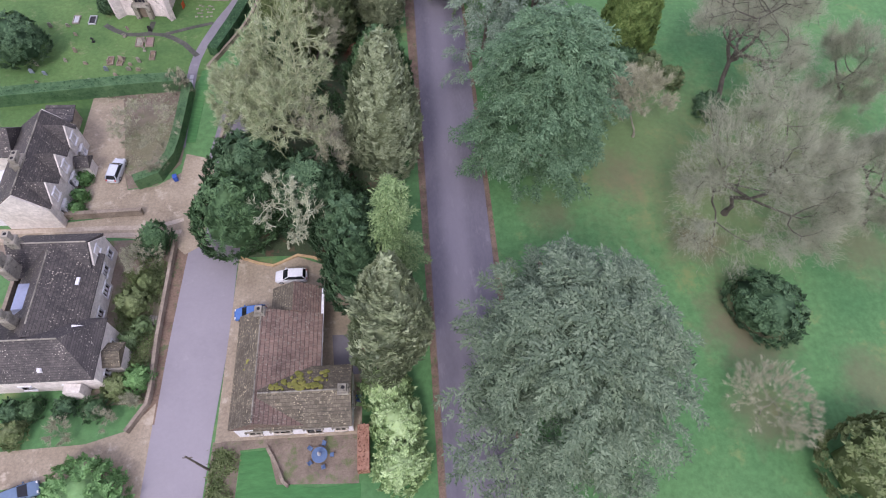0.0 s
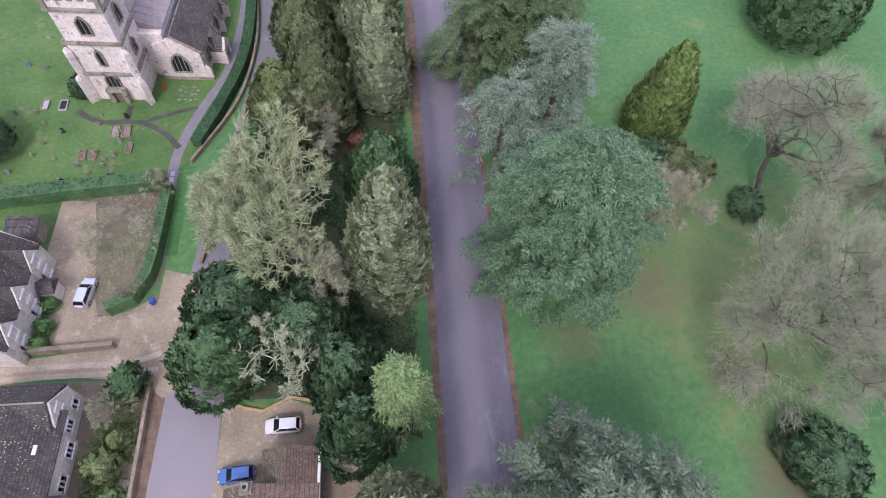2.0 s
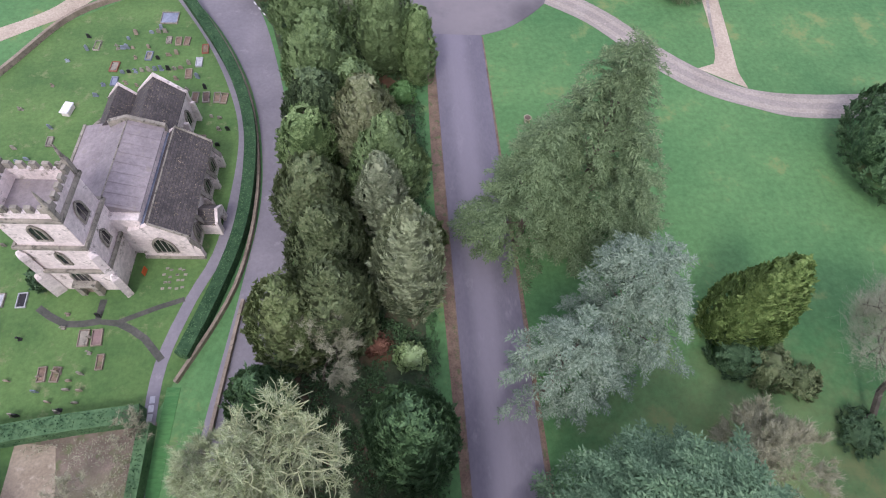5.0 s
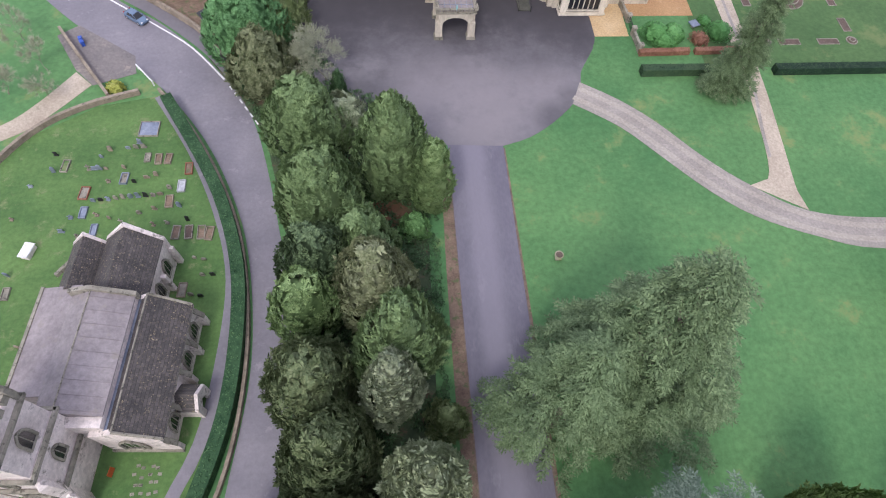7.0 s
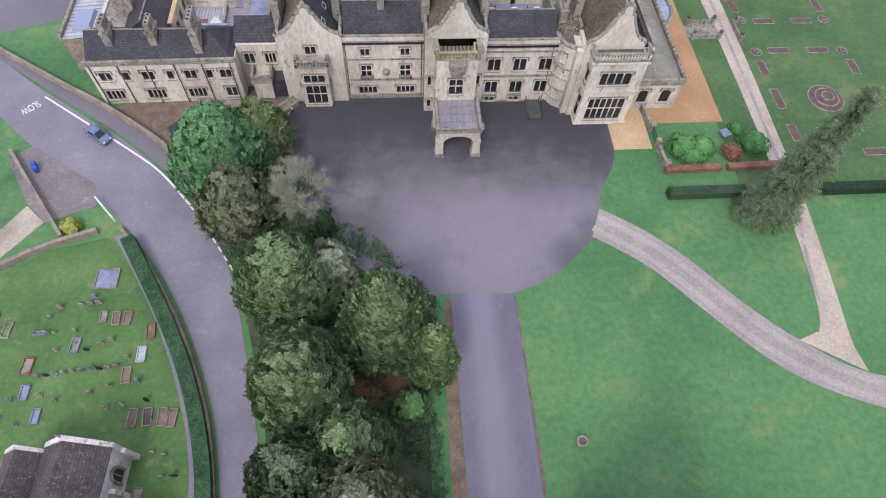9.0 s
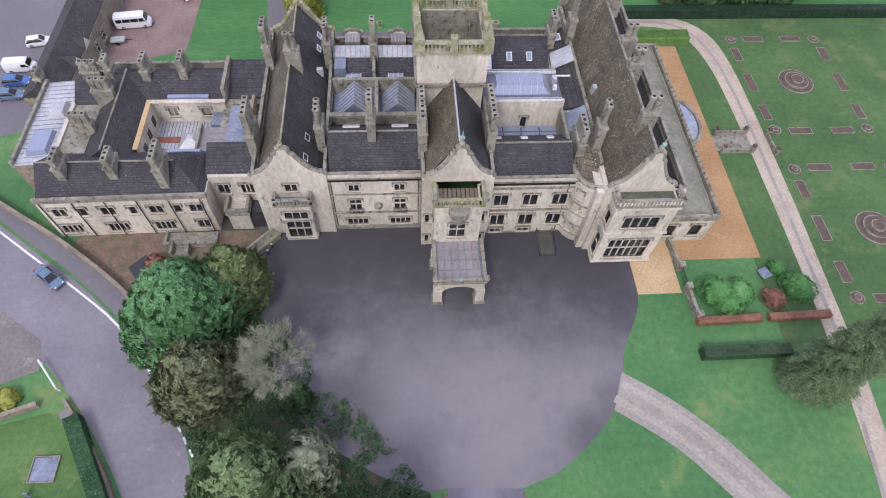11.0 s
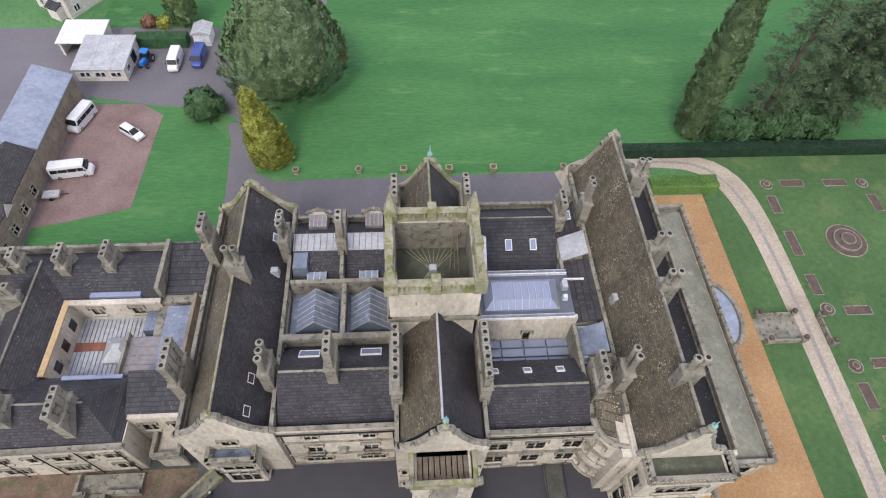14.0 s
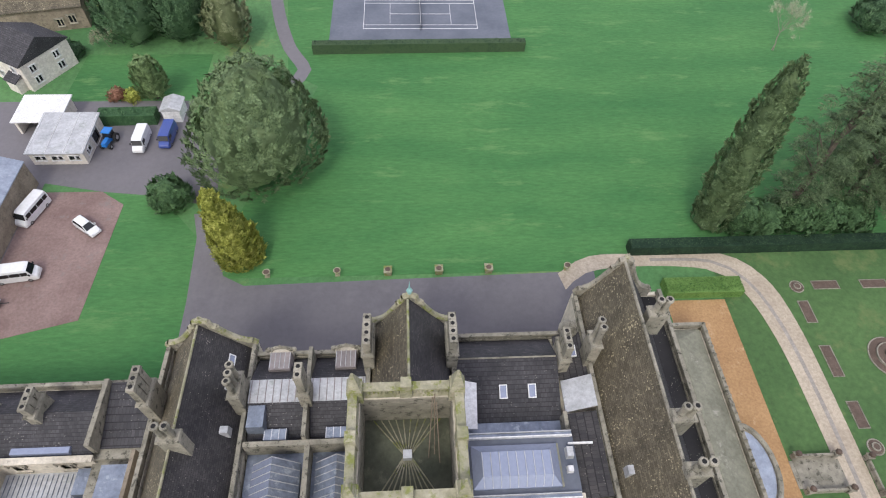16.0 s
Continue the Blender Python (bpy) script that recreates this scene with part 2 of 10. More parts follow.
    "roof_glass": plain("roof_glazing", (0.30, 0.34, 0.46), 0.2, 0.25),
    "dark": plain("dark_void", (0.012, 0.012, 0.013), 0.9),
    "dark_rubber": plain("dark_grey_rubber", (0.045, 0.05, 0.062), 0.85),
    "iron": plain("black_iron", (0.03, 0.03, 0.033), 0.5, 0.4),
    "copper": plain("green_copper", (0.26, 0.47, 0.46), 0.6),
    "wood": surface("grey_timber", (0.15, 0.12, 0.09), (0.25, 0.20, 0.15), 0.8, 5.0, 0.85),
    "red_brick": surface("red_brick_wall", (0.21, 0.08, 0.05), (0.32, 0.14, 0.09), 0.8, 5.0, 0.9, (0.36, 0.24, 0.18), 1.5, 0.62),
    "bark": surface("bark", (0.07, 0.058, 0.045), (0.15, 0.125, 0.10), 1.0, 6.0, 0.95),
    "pale_bark": surface("pale_bark", (0.19, 0.185, 0.135), (0.32, 0.31, 0.24), 1.0, 6.0, 0.95),
    "oak_bark": surface("dark_oak_bark", (0.055, 0.052, 0.04), (0.11, 0.10, 0.08), 1.0, 6.0, 0.95),
    "lichen_bark": surface("lichened_bark", (0.30, 0.33, 0.22), (0.48, 0.51, 0.37), 1.0, 6.0, 0.95),
    "ash_bark": surface("mossy_bark", (0.24, 0.275, 0.14), (0.40, 0.43, 0.26), 1.0, 6.0, 0.95),
    "oak_twig": foliage("lichened_twigs", (0.225, 0.25, 0.165), (0.32, 0.345, 0.245), (0.41, 0.43, 0.32)),
    "ash_twig": foliage("mossy_twigs", (0.24, 0.3, 0.15), (0.385, 0.455, 0.26), (0.53, 0.585, 0.39)),
    "beige_twig": foliage("beige_twigs", (0.25, 0.26, 0.165), (0.37, 0.38, 0.26), (0.49, 0.49, 0.36)),
    "grey_twig": foliage("grey_twigs", (0.3, 0.335, 0.22), (0.43, 0.465, 0.325), (0.55, 0.58, 0.43)),
    "cedar": foliage("cedar_needles", (0.05, 0.1, 0.052), (0.1, 0.185, 0.098), (0.165, 0.265, 0.152)),
    "cedar_green": foliage("cedar_green_needles", (0.045, 0.075, 0.036), (0.085, 0.132, 0.064), (0.14, 0.2, 0.1)),
    "blue_cedar": foliage("blue_cedar_needles", (0.1, 0.15, 0.1), (0.165, 0.23, 0.165), (0.235, 0.305, 0.225)),
    "grey_cedar": foliage("grey_cedar_needles", (0.075, 0.115, 0.07), (0.125, 0.178, 0.11), (0.185, 0.245, 0.16)),
    "undergrowth": surface("ivy_ground", (0.035, 0.06, 0.03), (0.075, 0.105, 0.05), 0.35, 3.0, 0.95, (0.12, 0.085, 0.055), 0.5, 0.56, 0.9, 0.1),
    "verge_stone": surface("dirty_kerb_stone", (0.12, 0.09, 0.075), (0.22, 0.17, 0.14), 0.5, 3.0, 0.95),
    "brown_olive": foliage("brown_olive_leaves", (0.115, 0.14, 0.068), (0.162, 0.19, 0.098), (0.22, 0.245, 0.142)),
    "emerald": foliage("emerald_leaves", (0.072, 0.175, 0.066), (0.112, 0.25, 0.1), (0.168, 0.335, 0.15)),
    "deep_green": foliage("deep_green_needles", (0.07, 0.112, 0.05), (0.118, 0.178, 0.084), (0.178, 0.25, 0.125)),
    "ochre": foliage("ochre_green_leaves", (0.135, 0.165, 0.08), (0.2, 0.23, 0.125), (0.275, 0.3, 0.18)),
    "olive_dark": foliage("dark_olive_leaves", (0.078, 0.112, 0.048), (0.124, 0.166, 0.077), (0.18, 0.22, 0.112)),
    "box": foliage("box_leaves", (0.05, 0.12, 0.03), (0.10, 0.20, 0.05), (0.16, 0.28, 0.08)),
    "court_paint": surface("blue_grey_court", (0.10, 0.115, 0.15), (0.15, 0.165, 0.205), 0.15, 1.5, 0.7, grain=0.4),
    "dark_felt": surface("damp_dark_roof", (0.075, 0.085, 0.06), (0.135, 0.14, 0.10), 0.3, 2.0, 0.85, (0.18, 0.18, 0.13), 0.7, 0.6, 0.4, 0.02),
    "gold_olive": foliage("golden_olive_leaves", (0.085, 0.15, 0.04), (0.165, 0.255, 0.075), (0.26, 0.36, 0.125)),
    "dark_path": surface("damp_dark_path", (0.05, 0.055, 0.045), (0.10, 0.10, 0.085), 0.5, 3.0, 0.8),
    "yew": foliage("yew_leaves", (0.034, 0.075, 0.036), (0.064, 0.126, 0.06), (0.105, 0.182, 0.092)),
    "holly": foliage("evergreen_leaves", (0.038, 0.08, 0.036), (0.068, 0.138, 0.058), (0.112, 0.2, 0.088)),
    "olive": foliage("olive_green_leaves", (0.095, 0.138, 0.048), (0.148, 0.196, 0.078), (0.205, 0.252, 0.118)),
    "brown_green": foliage("brownish_needles", (0.17, 0.21, 0.115), (0.255, 0.305, 0.18), (0.34, 0.39, 0.25)),
    "mid_green": foliage("mid_green_leaves", (0.105, 0.165, 0.068), (0.15, 0.228, 0.096), (0.205, 0.295, 0.135)),
    "bright": foliage("bright_green_leaves", (0.072, 0.165, 0.05), (0.125, 0.255, 0.085), (0.19, 0.345, 0.135)),
    "lime": foliage("lime_green_leaves", (0.17, 0.26, 0.10), (0.33, 0.47, 0.20), (0.48, 0.62, 0.33)),
    "spring": foliage("light_green_needles", (0.1, 0.165, 0.062), (0.175, 0.27, 0.105), (0.265, 0.37, 0.165)),
    "gold": foliage("golden_needles", (0.2, 0.23, 0.04), (0.36, 0.39, 0.085), (0.5, 0.51, 0.15)),
    "rust": foliage("rust_brown_leaves", (0.16, 0.075, 0.05), (0.27, 0.135, 0.09), (0.38, 0.22, 0.155)),
    "hedge": foliage("hedge_leaves", (0.02, 0.06, 0.025), (0.05, 0.115, 0.05), (0.10, 0.19, 0.085)),
    "dark_hedge": foliage("dark_hedge_leaves", (0.012, 0.032, 0.018), (0.03, 0.065, 0.035), (0.06, 0.10, 0.05)),
    "silver_leaf": foliage("silvery_leaves", (0.18, 0.225, 0.135), (0.265, 0.315, 0.20), (0.35, 0.39, 0.27)),
}


def tone_patches(m, spots, color, ragged=1.5):
    """Patches of another colour round given spots, such as leaves and earth below trees, fading out unevenly."""
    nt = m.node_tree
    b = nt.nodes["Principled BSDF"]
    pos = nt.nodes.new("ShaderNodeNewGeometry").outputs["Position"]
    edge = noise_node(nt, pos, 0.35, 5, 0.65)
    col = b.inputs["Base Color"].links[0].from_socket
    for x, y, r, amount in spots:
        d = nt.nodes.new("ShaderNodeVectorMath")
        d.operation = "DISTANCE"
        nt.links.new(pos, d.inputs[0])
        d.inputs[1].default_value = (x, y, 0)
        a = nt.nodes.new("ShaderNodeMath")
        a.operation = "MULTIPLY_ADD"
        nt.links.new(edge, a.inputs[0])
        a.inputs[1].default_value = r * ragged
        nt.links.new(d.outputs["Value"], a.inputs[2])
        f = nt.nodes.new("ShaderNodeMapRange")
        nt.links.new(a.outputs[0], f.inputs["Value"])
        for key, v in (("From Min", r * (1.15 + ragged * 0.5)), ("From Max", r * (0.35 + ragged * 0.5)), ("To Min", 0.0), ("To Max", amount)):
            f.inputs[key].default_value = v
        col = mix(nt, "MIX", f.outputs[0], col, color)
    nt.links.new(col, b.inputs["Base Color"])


tone_patches(M["grass"], ((38.0, 62.0, 20, 0.45), (47.0, 47.0, 13, 0.5), (64.0, 58.0, 16, 0.45)), (0.19, 0.215, 0.095))
tone_patches(M["grass"], ((43.0, 42.0, 4.5, 0.6), (46.0, 29.0, 7, 0.75), (22.0, 47.5, 4, 0.4), (34.0, 54.0, 5, 0.5), (60.0, 20.5, 5, 0.5), (67.0, 40.0, 6, 0.5), (44.5, 17.0, 5, 0.5)), (0.17, 0.13, 0.085))

# darker along the house front, behind it and at the edges, pale where cars turn
tone_patches(M["court"], ((9.5, 141.0, 7, 0.6), (13.0, 146.5, 8, 0.6), (22.0, 149.5, 6, 0.5), (3.0, 150.0, 8, 0.5), (10.0, 153.0, 8, 0.4)), (0.235, 0.214, 0.226), 1.3)
tone_patches(M["court"], ((-13.0, 169.5, 9, 0.8), (-5.0, 171.5, 8, 0.8), (3.0, 170.5, 8, 0.75), (12.0, 171.0, 8, 0.8), (20.0, 170.5, 9, 0.85), (28.0, 167.0, 9, 0.8), (30.5, 159.5, 5, 0.6), (10.0, 162.5, 5, 0.5), (-16.0, 160.0, 8, 0.5), (-8.0, 148.0, 6, 0.5), (22.5, 143.0, 4, 0.55), (26.0, 147.5, 3, 0.4), (2.0, 169.0, 17, 0.6), (22.0, 167.0, 15, 0.65), (-12.0, 166.0, 12, 0.5), (-5.0, 208.0, 22, 0.3), (20.0, 208.0, 18, 0.3)), (0.05, 0.047, 0.056), 1.1)


tone_patches(M["undergrowth"], ((-6.0, 125.5, 4.5, 0.85), (-5.6, 80.5, 2.5, 0.8), (-3.5, 42.0, 2.5, 0.5)), (0.19, 0.085, 0.05))


# paler tarmac along the southern stretch of the village road
tone_patches(M["road"], ((-25.5, -5.0, 14, 0.5), (-25.0, 18.0, 14, 0.55), (-25.0, 36.0, 12, 0.5)), (0.33, 0.305, 0.325), 0.7)


tone_patches(M["garden_soil"], ((-36.5, 62.5, 6, 0.6), (-32.5, 35.0, 5, 0.4)), (0.19, 0.20, 0.105))


def worn_track(m, x, half, color, amount):
    """A paler worn strip along a straight drive."""
    nt = m.node_tree
    b = nt.nodes["Principled BSDF"]
    pos = nt.nodes.new("ShaderNodeNewGeometry").outputs["Position"]
    sep = nt.nodes.new("ShaderNodeSeparateXYZ")
    nt.links.new(pos, sep.inputs[0])
    wob = noise_node(nt, pos, 0.12, 4)
    a = nt.nodes.new("ShaderNodeMath")
    a.operation = "MULTIPLY_ADD"
    nt.links.new(wob, a.inputs[0])
    a.inputs[1].default_value = 1.6
    nt.links.new(sep.outputs[0], a.inputs[2])
    s = nt.nodes.new("ShaderNodeMath")
    s.operation = "SUBTRACT"
    nt.links.new(a.outputs[0], s.inputs[0])
    s.inputs[1].default_value = x + 0.8
    q = nt.nodes.new("ShaderNodeMath")
    q.operation = "ABSOLUTE"
    nt.links.new(s.outputs[0], q.inputs[0])
    f = nt.nodes.new("ShaderNodeMapRange")
    f.interpolation_type = "SMOOTHSTEP"
    nt.links.new(q.outputs[0], f.inputs["Value"])
    for key, v in (("From Min", half), ("From Max", half * 0.25), ("To Min", 0.0), ("To Max", amount)):
        f.inputs[key].default_value = v
    col = b.inputs["Base Color"].links[0].from_socket
    nt.links.new(mix(nt, "MIX", f.outputs[0], col, color), b.inputs["Base Color"])


worn_track(M["drive"], 8.3, 2.6, (0.235, 0.22, 0.26), 0.6)


# ---- mesh helpers ----
def part(name, bm, material, parent=None, label=""):
    me = bpy.data.meshes.new(name)
    bm.to_mesh(me)
    bm.free()
    me.materials.append(M[material] if isinstance(material, str) else material)
    ob = new(name, me)
    if parent:
        ob.parent = parent
    return tagged(ob, label)


def thing(name, label, category, group="", kind="", at=(0, 0, 0), turn=0):
    ob = new(name)
    ob.matrix_world = pose(*at, 0, 0, turn)
    return tagged(ob, label, category, group, kind)


def prism(bm, pts, z0, z1):
    """Solid from a plan polygon (anticlockwise) between two heights."""
    lo = [bm.verts.new((x, y, z0)) for x, y in pts]
    hi = [bm.verts.new((x, y, z1)) for x, y in pts]
    bm.faces.new(hi)
    bm.faces.new(lo[::-1])
    n = len(pts)
    for i in range(n):
        bm.faces.new((lo[i], lo[(i + 1) % n], hi[(i + 1) % n], hi[i]))
    return bm


def block(bm, x0, x1, y0, y1, z0, z1, inset=0.0):
    """A box; inset draws its top in for chamfered or battered things."""
    a = [(x0, y0, z0), (x1, y0, z0), (x1, y1, z0), (x0, y1, z0)]
    i = inset
    b = [(x0 + i, y0 + i, z1), (x1 - i, y0 + i, z1), (x1 - i, y1 - i, z1), (x0 + i, y1 - i, z1)]
    v = [bm.verts.new(p) for p in a + b]
    for f in ((3, 2, 1, 0), (4, 5, 6, 7), (0, 1, 5, 4), (1, 2, 6, 5), (2, 3, 7, 6), (3, 0, 4, 7)):
        bm.faces.new([v[k] for k in f])
    return bm


def lathe(bm, cx, cy, rings, n=10):
    """A turned solid from (radius, height) rings."""
    loops = [[bm.verts.new((cx + r * math.cos(2 * math.pi * k / n), cy + r * math.sin(2 * math.pi * k / n), z)) for k in range(n)] for r, z in rings]
    for a, b in zip(loops, loops[1:]):
        for k in range(n):
            bm.faces.new((a[k], a[(k + 1) % n], b[(k + 1) % n], b[k]))
    bm.faces.new(loops[-1])
    bm.faces.new(loops[0][::-1])
    return bm


def slab(name, pts, z, material, kind="structure", label="", category="", thick=0.05):
    bm = bmesh.new()
    prism(bm, pts, z - thick, z)
    bmesh.ops.recalc_face_normals(bm, faces=bm.faces)
    ob = part(name, bm, material)
    return tagged(ob, label or name.replace("_", " "), category or name.split("_")[0], kind=kind)


def smooth_line(pts, step=2.0):
    """Catmull-Rom through plan points."""
    out = []
    p = [pts[0], *pts, pts[-1]]
    for i in range(1, len(p) - 2):
        a, b, c, d = (np.array(q, float) for q in p[i - 1:i + 3])
        n = max(1, int(np.linalg.norm(c - b) / step))
        for k in range(n):
            t = k / n
            q = 0.5 * (2 * b + (c - a) * t + (2 * a - 5 * b + 4 * c - d) * t * t + (3 * b - a - 3 * c + d) * t ** 3)
            out.append(tuple(q))
    out.append(tuple(pts[-1]))
    return out


def ribbon(name, left, right, z, material, label="", category="road", thick=0.05):
    """A strip of ground between two edges, both given in the same direction."""
    l, r = smooth_line(left), smooth_line(right)
    return slab(name, r + l[::-1], z, material, "structure", label, category, thick)


def along(pts, w):
    """Both edges of a band of width w round a centre line."""
    c = [np.array(p, float) for p in smooth_line(pts)]
    L, R = [], []
    for i, p in enumerate(c):
        d = c[min(i + 1, len(c) - 1)] - c[max(i - 1, 0)]
        d = d / (np.linalg.norm(d) + 1e-9)
        n = np.array((-d[1], d[0]))
        L.append(tuple(p + n * w / 2))
        R.append(tuple(p - n * w / 2))
    return L, R


def band(name, pts, w, z0, z1, material, label, category, kind=""):
    """A wall, kerb or path of width w along a line."""
    L, R = along(pts, w)
    bm = bmesh.new()
    prism(bm, R + L[::-1], z0, z1)
    bmesh.ops.recalc_face_normals(bm, faces=bm.faces)
    return tagged(part(name, bm, material), label, category, kind=kind)


def soup(name, verts, faces, material, parent=None):
    me = bpy.data.meshes.new(name)
    v = np.asarray(verts, np.float32).reshape(-1, 3)
    f = np.asarray(faces, np.int32)
    me.vertices.add(len(v))
    me.vertices.foreach_set("co", v.ravel())
    me.loops.add(f.size)
    me.loops.foreach_set("vertex_index", f.ravel())
    me.polygons.add(len(f))
    me.polygons.foreach_set("loop_start", np.arange(len(f), dtype=np.int32) * f.shape[1])
    me.update(calc_edges=True)
    me.materials.append(M[material])
    ob = new(name, me)
    if parent:
        ob.parent = parent
    return ob


# ---- ground, roads and yards ----
bm = bmesh.new()
prism(bm, [(-1800, -1500), (1800, -1500), (1800, 2200), (-1800, 2200)], -1.0, 0.0)
tagged(part("ground", bm, "grass"), "green winter grass with worn yellowish patches", "ground", kind="structure")
slab("churchyard_lawn", [(-62, 50), (-31.3, 74.5), (-25.5, 90), (-24.6, 105), (-26.5, 122), (-32, 135.5), (-40.5, 149), (-49, 147), (-58, 141), (-64, 130), (-75, 90)], 0.02, "rough_grass", label="rough mossy churchyard grass", category="lawn")
slab("rear_lawn", [(-18.5, 218.9), (30.5, 218.9), (36, 222), (110, 222), (110, 330), (-22, 330), (-15, 266), (-9, 262), (-19, 230)], 0.02, "lawn", label="even bright green mown lawn", category="lawn")
slab("side_lawn", [(-36.8, 233.0), (-37.1, 212.8), (-45.8, 210.4), (-50.4, 209.4), (-50.4, 201.5), (-21, 201.5), (-21, 206), (-23.4, 215.2), (-24.2, 226.5), (-31, 234.5), (-40.4, 235.6)], 0.02, "lawn", label="bright green side lawn", category="lawn")
slab("parterre_lawn", [(50.5, 153.5), (100, 153.5), (100, 221.6), (52.2, 221.6)], 0.02, "parterre", label="short green parterre lawn", category="lawn")

# main drive, its verges and the forecourt
slab("road_drive", [(4.5, -150), (13.1, -150), (13.1, 138.2), (4.5, 138.2)], 0.04, "drive", label="straight worn grey-violet tarmac drive", category="road")
ribbon("verge_of_leaves", [(3.7, -60), (3.6, 40), (3.0, 80), (2.7, 100), (3.0, 125), (3.8, 137)], [(4.6, -60), (4.6, 40), (4.6, 80), (4.6, 100), (4.6, 125), (4.6, 137)], 0.03, "litter", "brown leaf litter verge beside the drive", "verge")
ribbon("verge_of_soil", [(13.0, -60), (13.0, 40), (13.0, 137)], [(13.7, -60), (13.9, 40), (13.35, 137)], 0.03, "litter", "narrow brown earth edge beside the drive", "verge")
slab("road_forecourt", [(4.4, 137.9), (13.0, 137.4), *smooth_line([(13.0, 137.4), (17.5, 139.0), (21.8, 142.0), (25.8, 146.0), (27.7, 149.5), (28.2, 152.8), (31.4, 158.5), (32.4, 161.5)], 1.5)[1:], (32.4, 175.5), (-20, 177), (-20.5, 166), (-17.5, 158), (-15.5, 150), (-10.5, 144), (-3.0, 139.5), (2.6, 137.5)], 0.045, "court", label="dark tarmac forecourt, darkest along the house front", category="forecourt")
# grey lane that forks off the forecourt
ribbon("road_lane", [(27.6, 150.6), (33.2, 146.7), (38.5, 141.6), (44.4, 134.2), (50.2, 128.6), (57.5, 123.8), (68.9, 122.2), (90, 122.5)], [(25.6, 145.8), (32.4, 140.7), (38.3, 133.8), (43.4, 127.9), (49.1, 123.1), (57.2, 119.4), (66.5, 117.0), (90, 117.2)], 0.05, "lane", "pale grey gravel lane between lawns", "lane")
ribbon("path_garden", [(50.0, 128.7), (53.2, 129.8), (54.9, 136), (56.3, 150), (57.1, 165), (57.4, 180), (57.5, 195), (57.0, 207), (55.0, 215), (51, 218.6), (40, 219.4), (33, 218.4), (29.5, 215.6)],
       [(57.5, 123.9), (57.0, 127.5), (58.0, 136), (59.5, 150), (60.3, 165), (60.9, 180), (61.2, 195), (61.0, 209), (59.2, 217), (54, 221.4), (43, 221.6), (34, 221.4), (28.8, 218.4)], 0.06, "pale_track", "pale beige stone garden path", "path")
band("path_centre", [(55.0, 134), (55.6, 139), (57.9, 152), (58.7, 166), (59.1, 182), (59.3, 197), (58.6, 209), (56.4, 216.4), (52, 220.0), (43, 220.5)], 0.55, 0.0, 0.066, "lane", "greyer centre of the garden path between its ruts", "path", "structure")
for off in (-1.15, 1.15):
    line = [(26.6, 148.2), (32.8, 143.7), (38.4, 137.7), (43.9, 131.0), (49.6, 125.9), (57.3, 121.6), (67.7, 119.6), (90, 119.9)]
    left, right = along(line, abs(off) * 2)
    band("wheel_track", (left if off > 0 else right)[::3], 0.95, 0.04, 0.056, "wheel_rut", "pale beige wheel track worn into the lane", "track", "structure")
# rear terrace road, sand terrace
slab("road_rear", [(-23, 200.4), (34, 200.4), (34.2, 221.3), (30.4, 218.7), (-16.0, 217.6), (-19.2, 219.4), (-20.3, 224), (-22.5, 231), (-25.5, 231), (-24.2, 226.5), (-23.4, 215.2)], 0.045, "court", label="grey tarmac behind the house", category="road")
slab("sand_terrace", [(38.6, 166.9), (51.9, 166.9), (52.0, 213.3), (43.5, 213.3), (43.5, 206), (38, 206)], 0.045, "sand", label="orange-brown sand gravel terrace", category="terrace")
slab("yellow_apron", [(32.4, 161.6), (38.6, 161.6), (38.6, 172), (32.4, 172)], 0.05, "yellow_gravel", label="light yellow gravel apron", category="terrace")
# stable yard
slab("road_yard", [(-22, 229), (-25, 233), (-31, 234.8), (-40.5, 236.0), (-50, 238), (-50.4, 201), (-54, 196), (-70, 190), (-90, 200), (-95, 258), (-31, 258), (-30, 250), (-24, 246)], 0.03, "court", label="damp grey tarmac yard", category="yard")
slab("gravel_yard", [(-36.6, 233.2), (-37.0, 212.7), (-45.6, 210.3), (-50.6, 209.2), (-50.8, 236.0), (-40.6, 236.0)], 0.06, "red_gravel", label="reddish gravel parking yard", category="yard")
slab("cottage_lawn", [(-53.8, 258.5), (-53.6, 272), (-30, 272), (-30, 258.5)], 0.035, "lawn", label="small green lawn behind the garages", category="lawn")
ribbon("path_court", *along([(-14.0, 262.5), (-12.0, 267), (-15.5, 274), (-18.5, 284), (-21, 296)], 2.6), 0.045, "court", "grey path to the tennis court", "path")
# village road and its side tracks
ribbon("road_village", [(-29.0, -60), (-29.0, 0), (-29.2, 20), (-29.2, 34), (-28.6, 45), (-27.6, 58), (-26.0, 72), (-23.4, 90), (-22.0, 104.7), (-23.8, 119.9), (-27.6, 131.2), (-33.4, 142.0), (-41.9, 152.6), (-53.8, 163.4), (-62, 171), (-95, 205)],
       [(-22.3, -60), (-22.3, 0), (-22.1, 15), (-21.4, 30), (-21.4, 42), (-20.8, 58), (-19.5, 72), (-17.6, 90), (-17.4, 108), (-19.6, 122), (-25.0, 143), (-32.4, 155.2), (-41.8, 165.0), (-50.9, 171.9), (-66.8, 185.2), (-90, 212)], 0.04, "road", "grey tarmac village road", "road")
slab("gravel_drive_south", [(-70, 18.5), (-45, 17.9), (-36, 18.2), (-31.5, 19.5), (-28.9, 22.5), (-28.9, 10), (-31, 12.6), (-37.1, 14.6), (-45, 13.7), (-70, 11)], 0.05, "gravel", label="pinkish tan gravel side drive", category="drive")
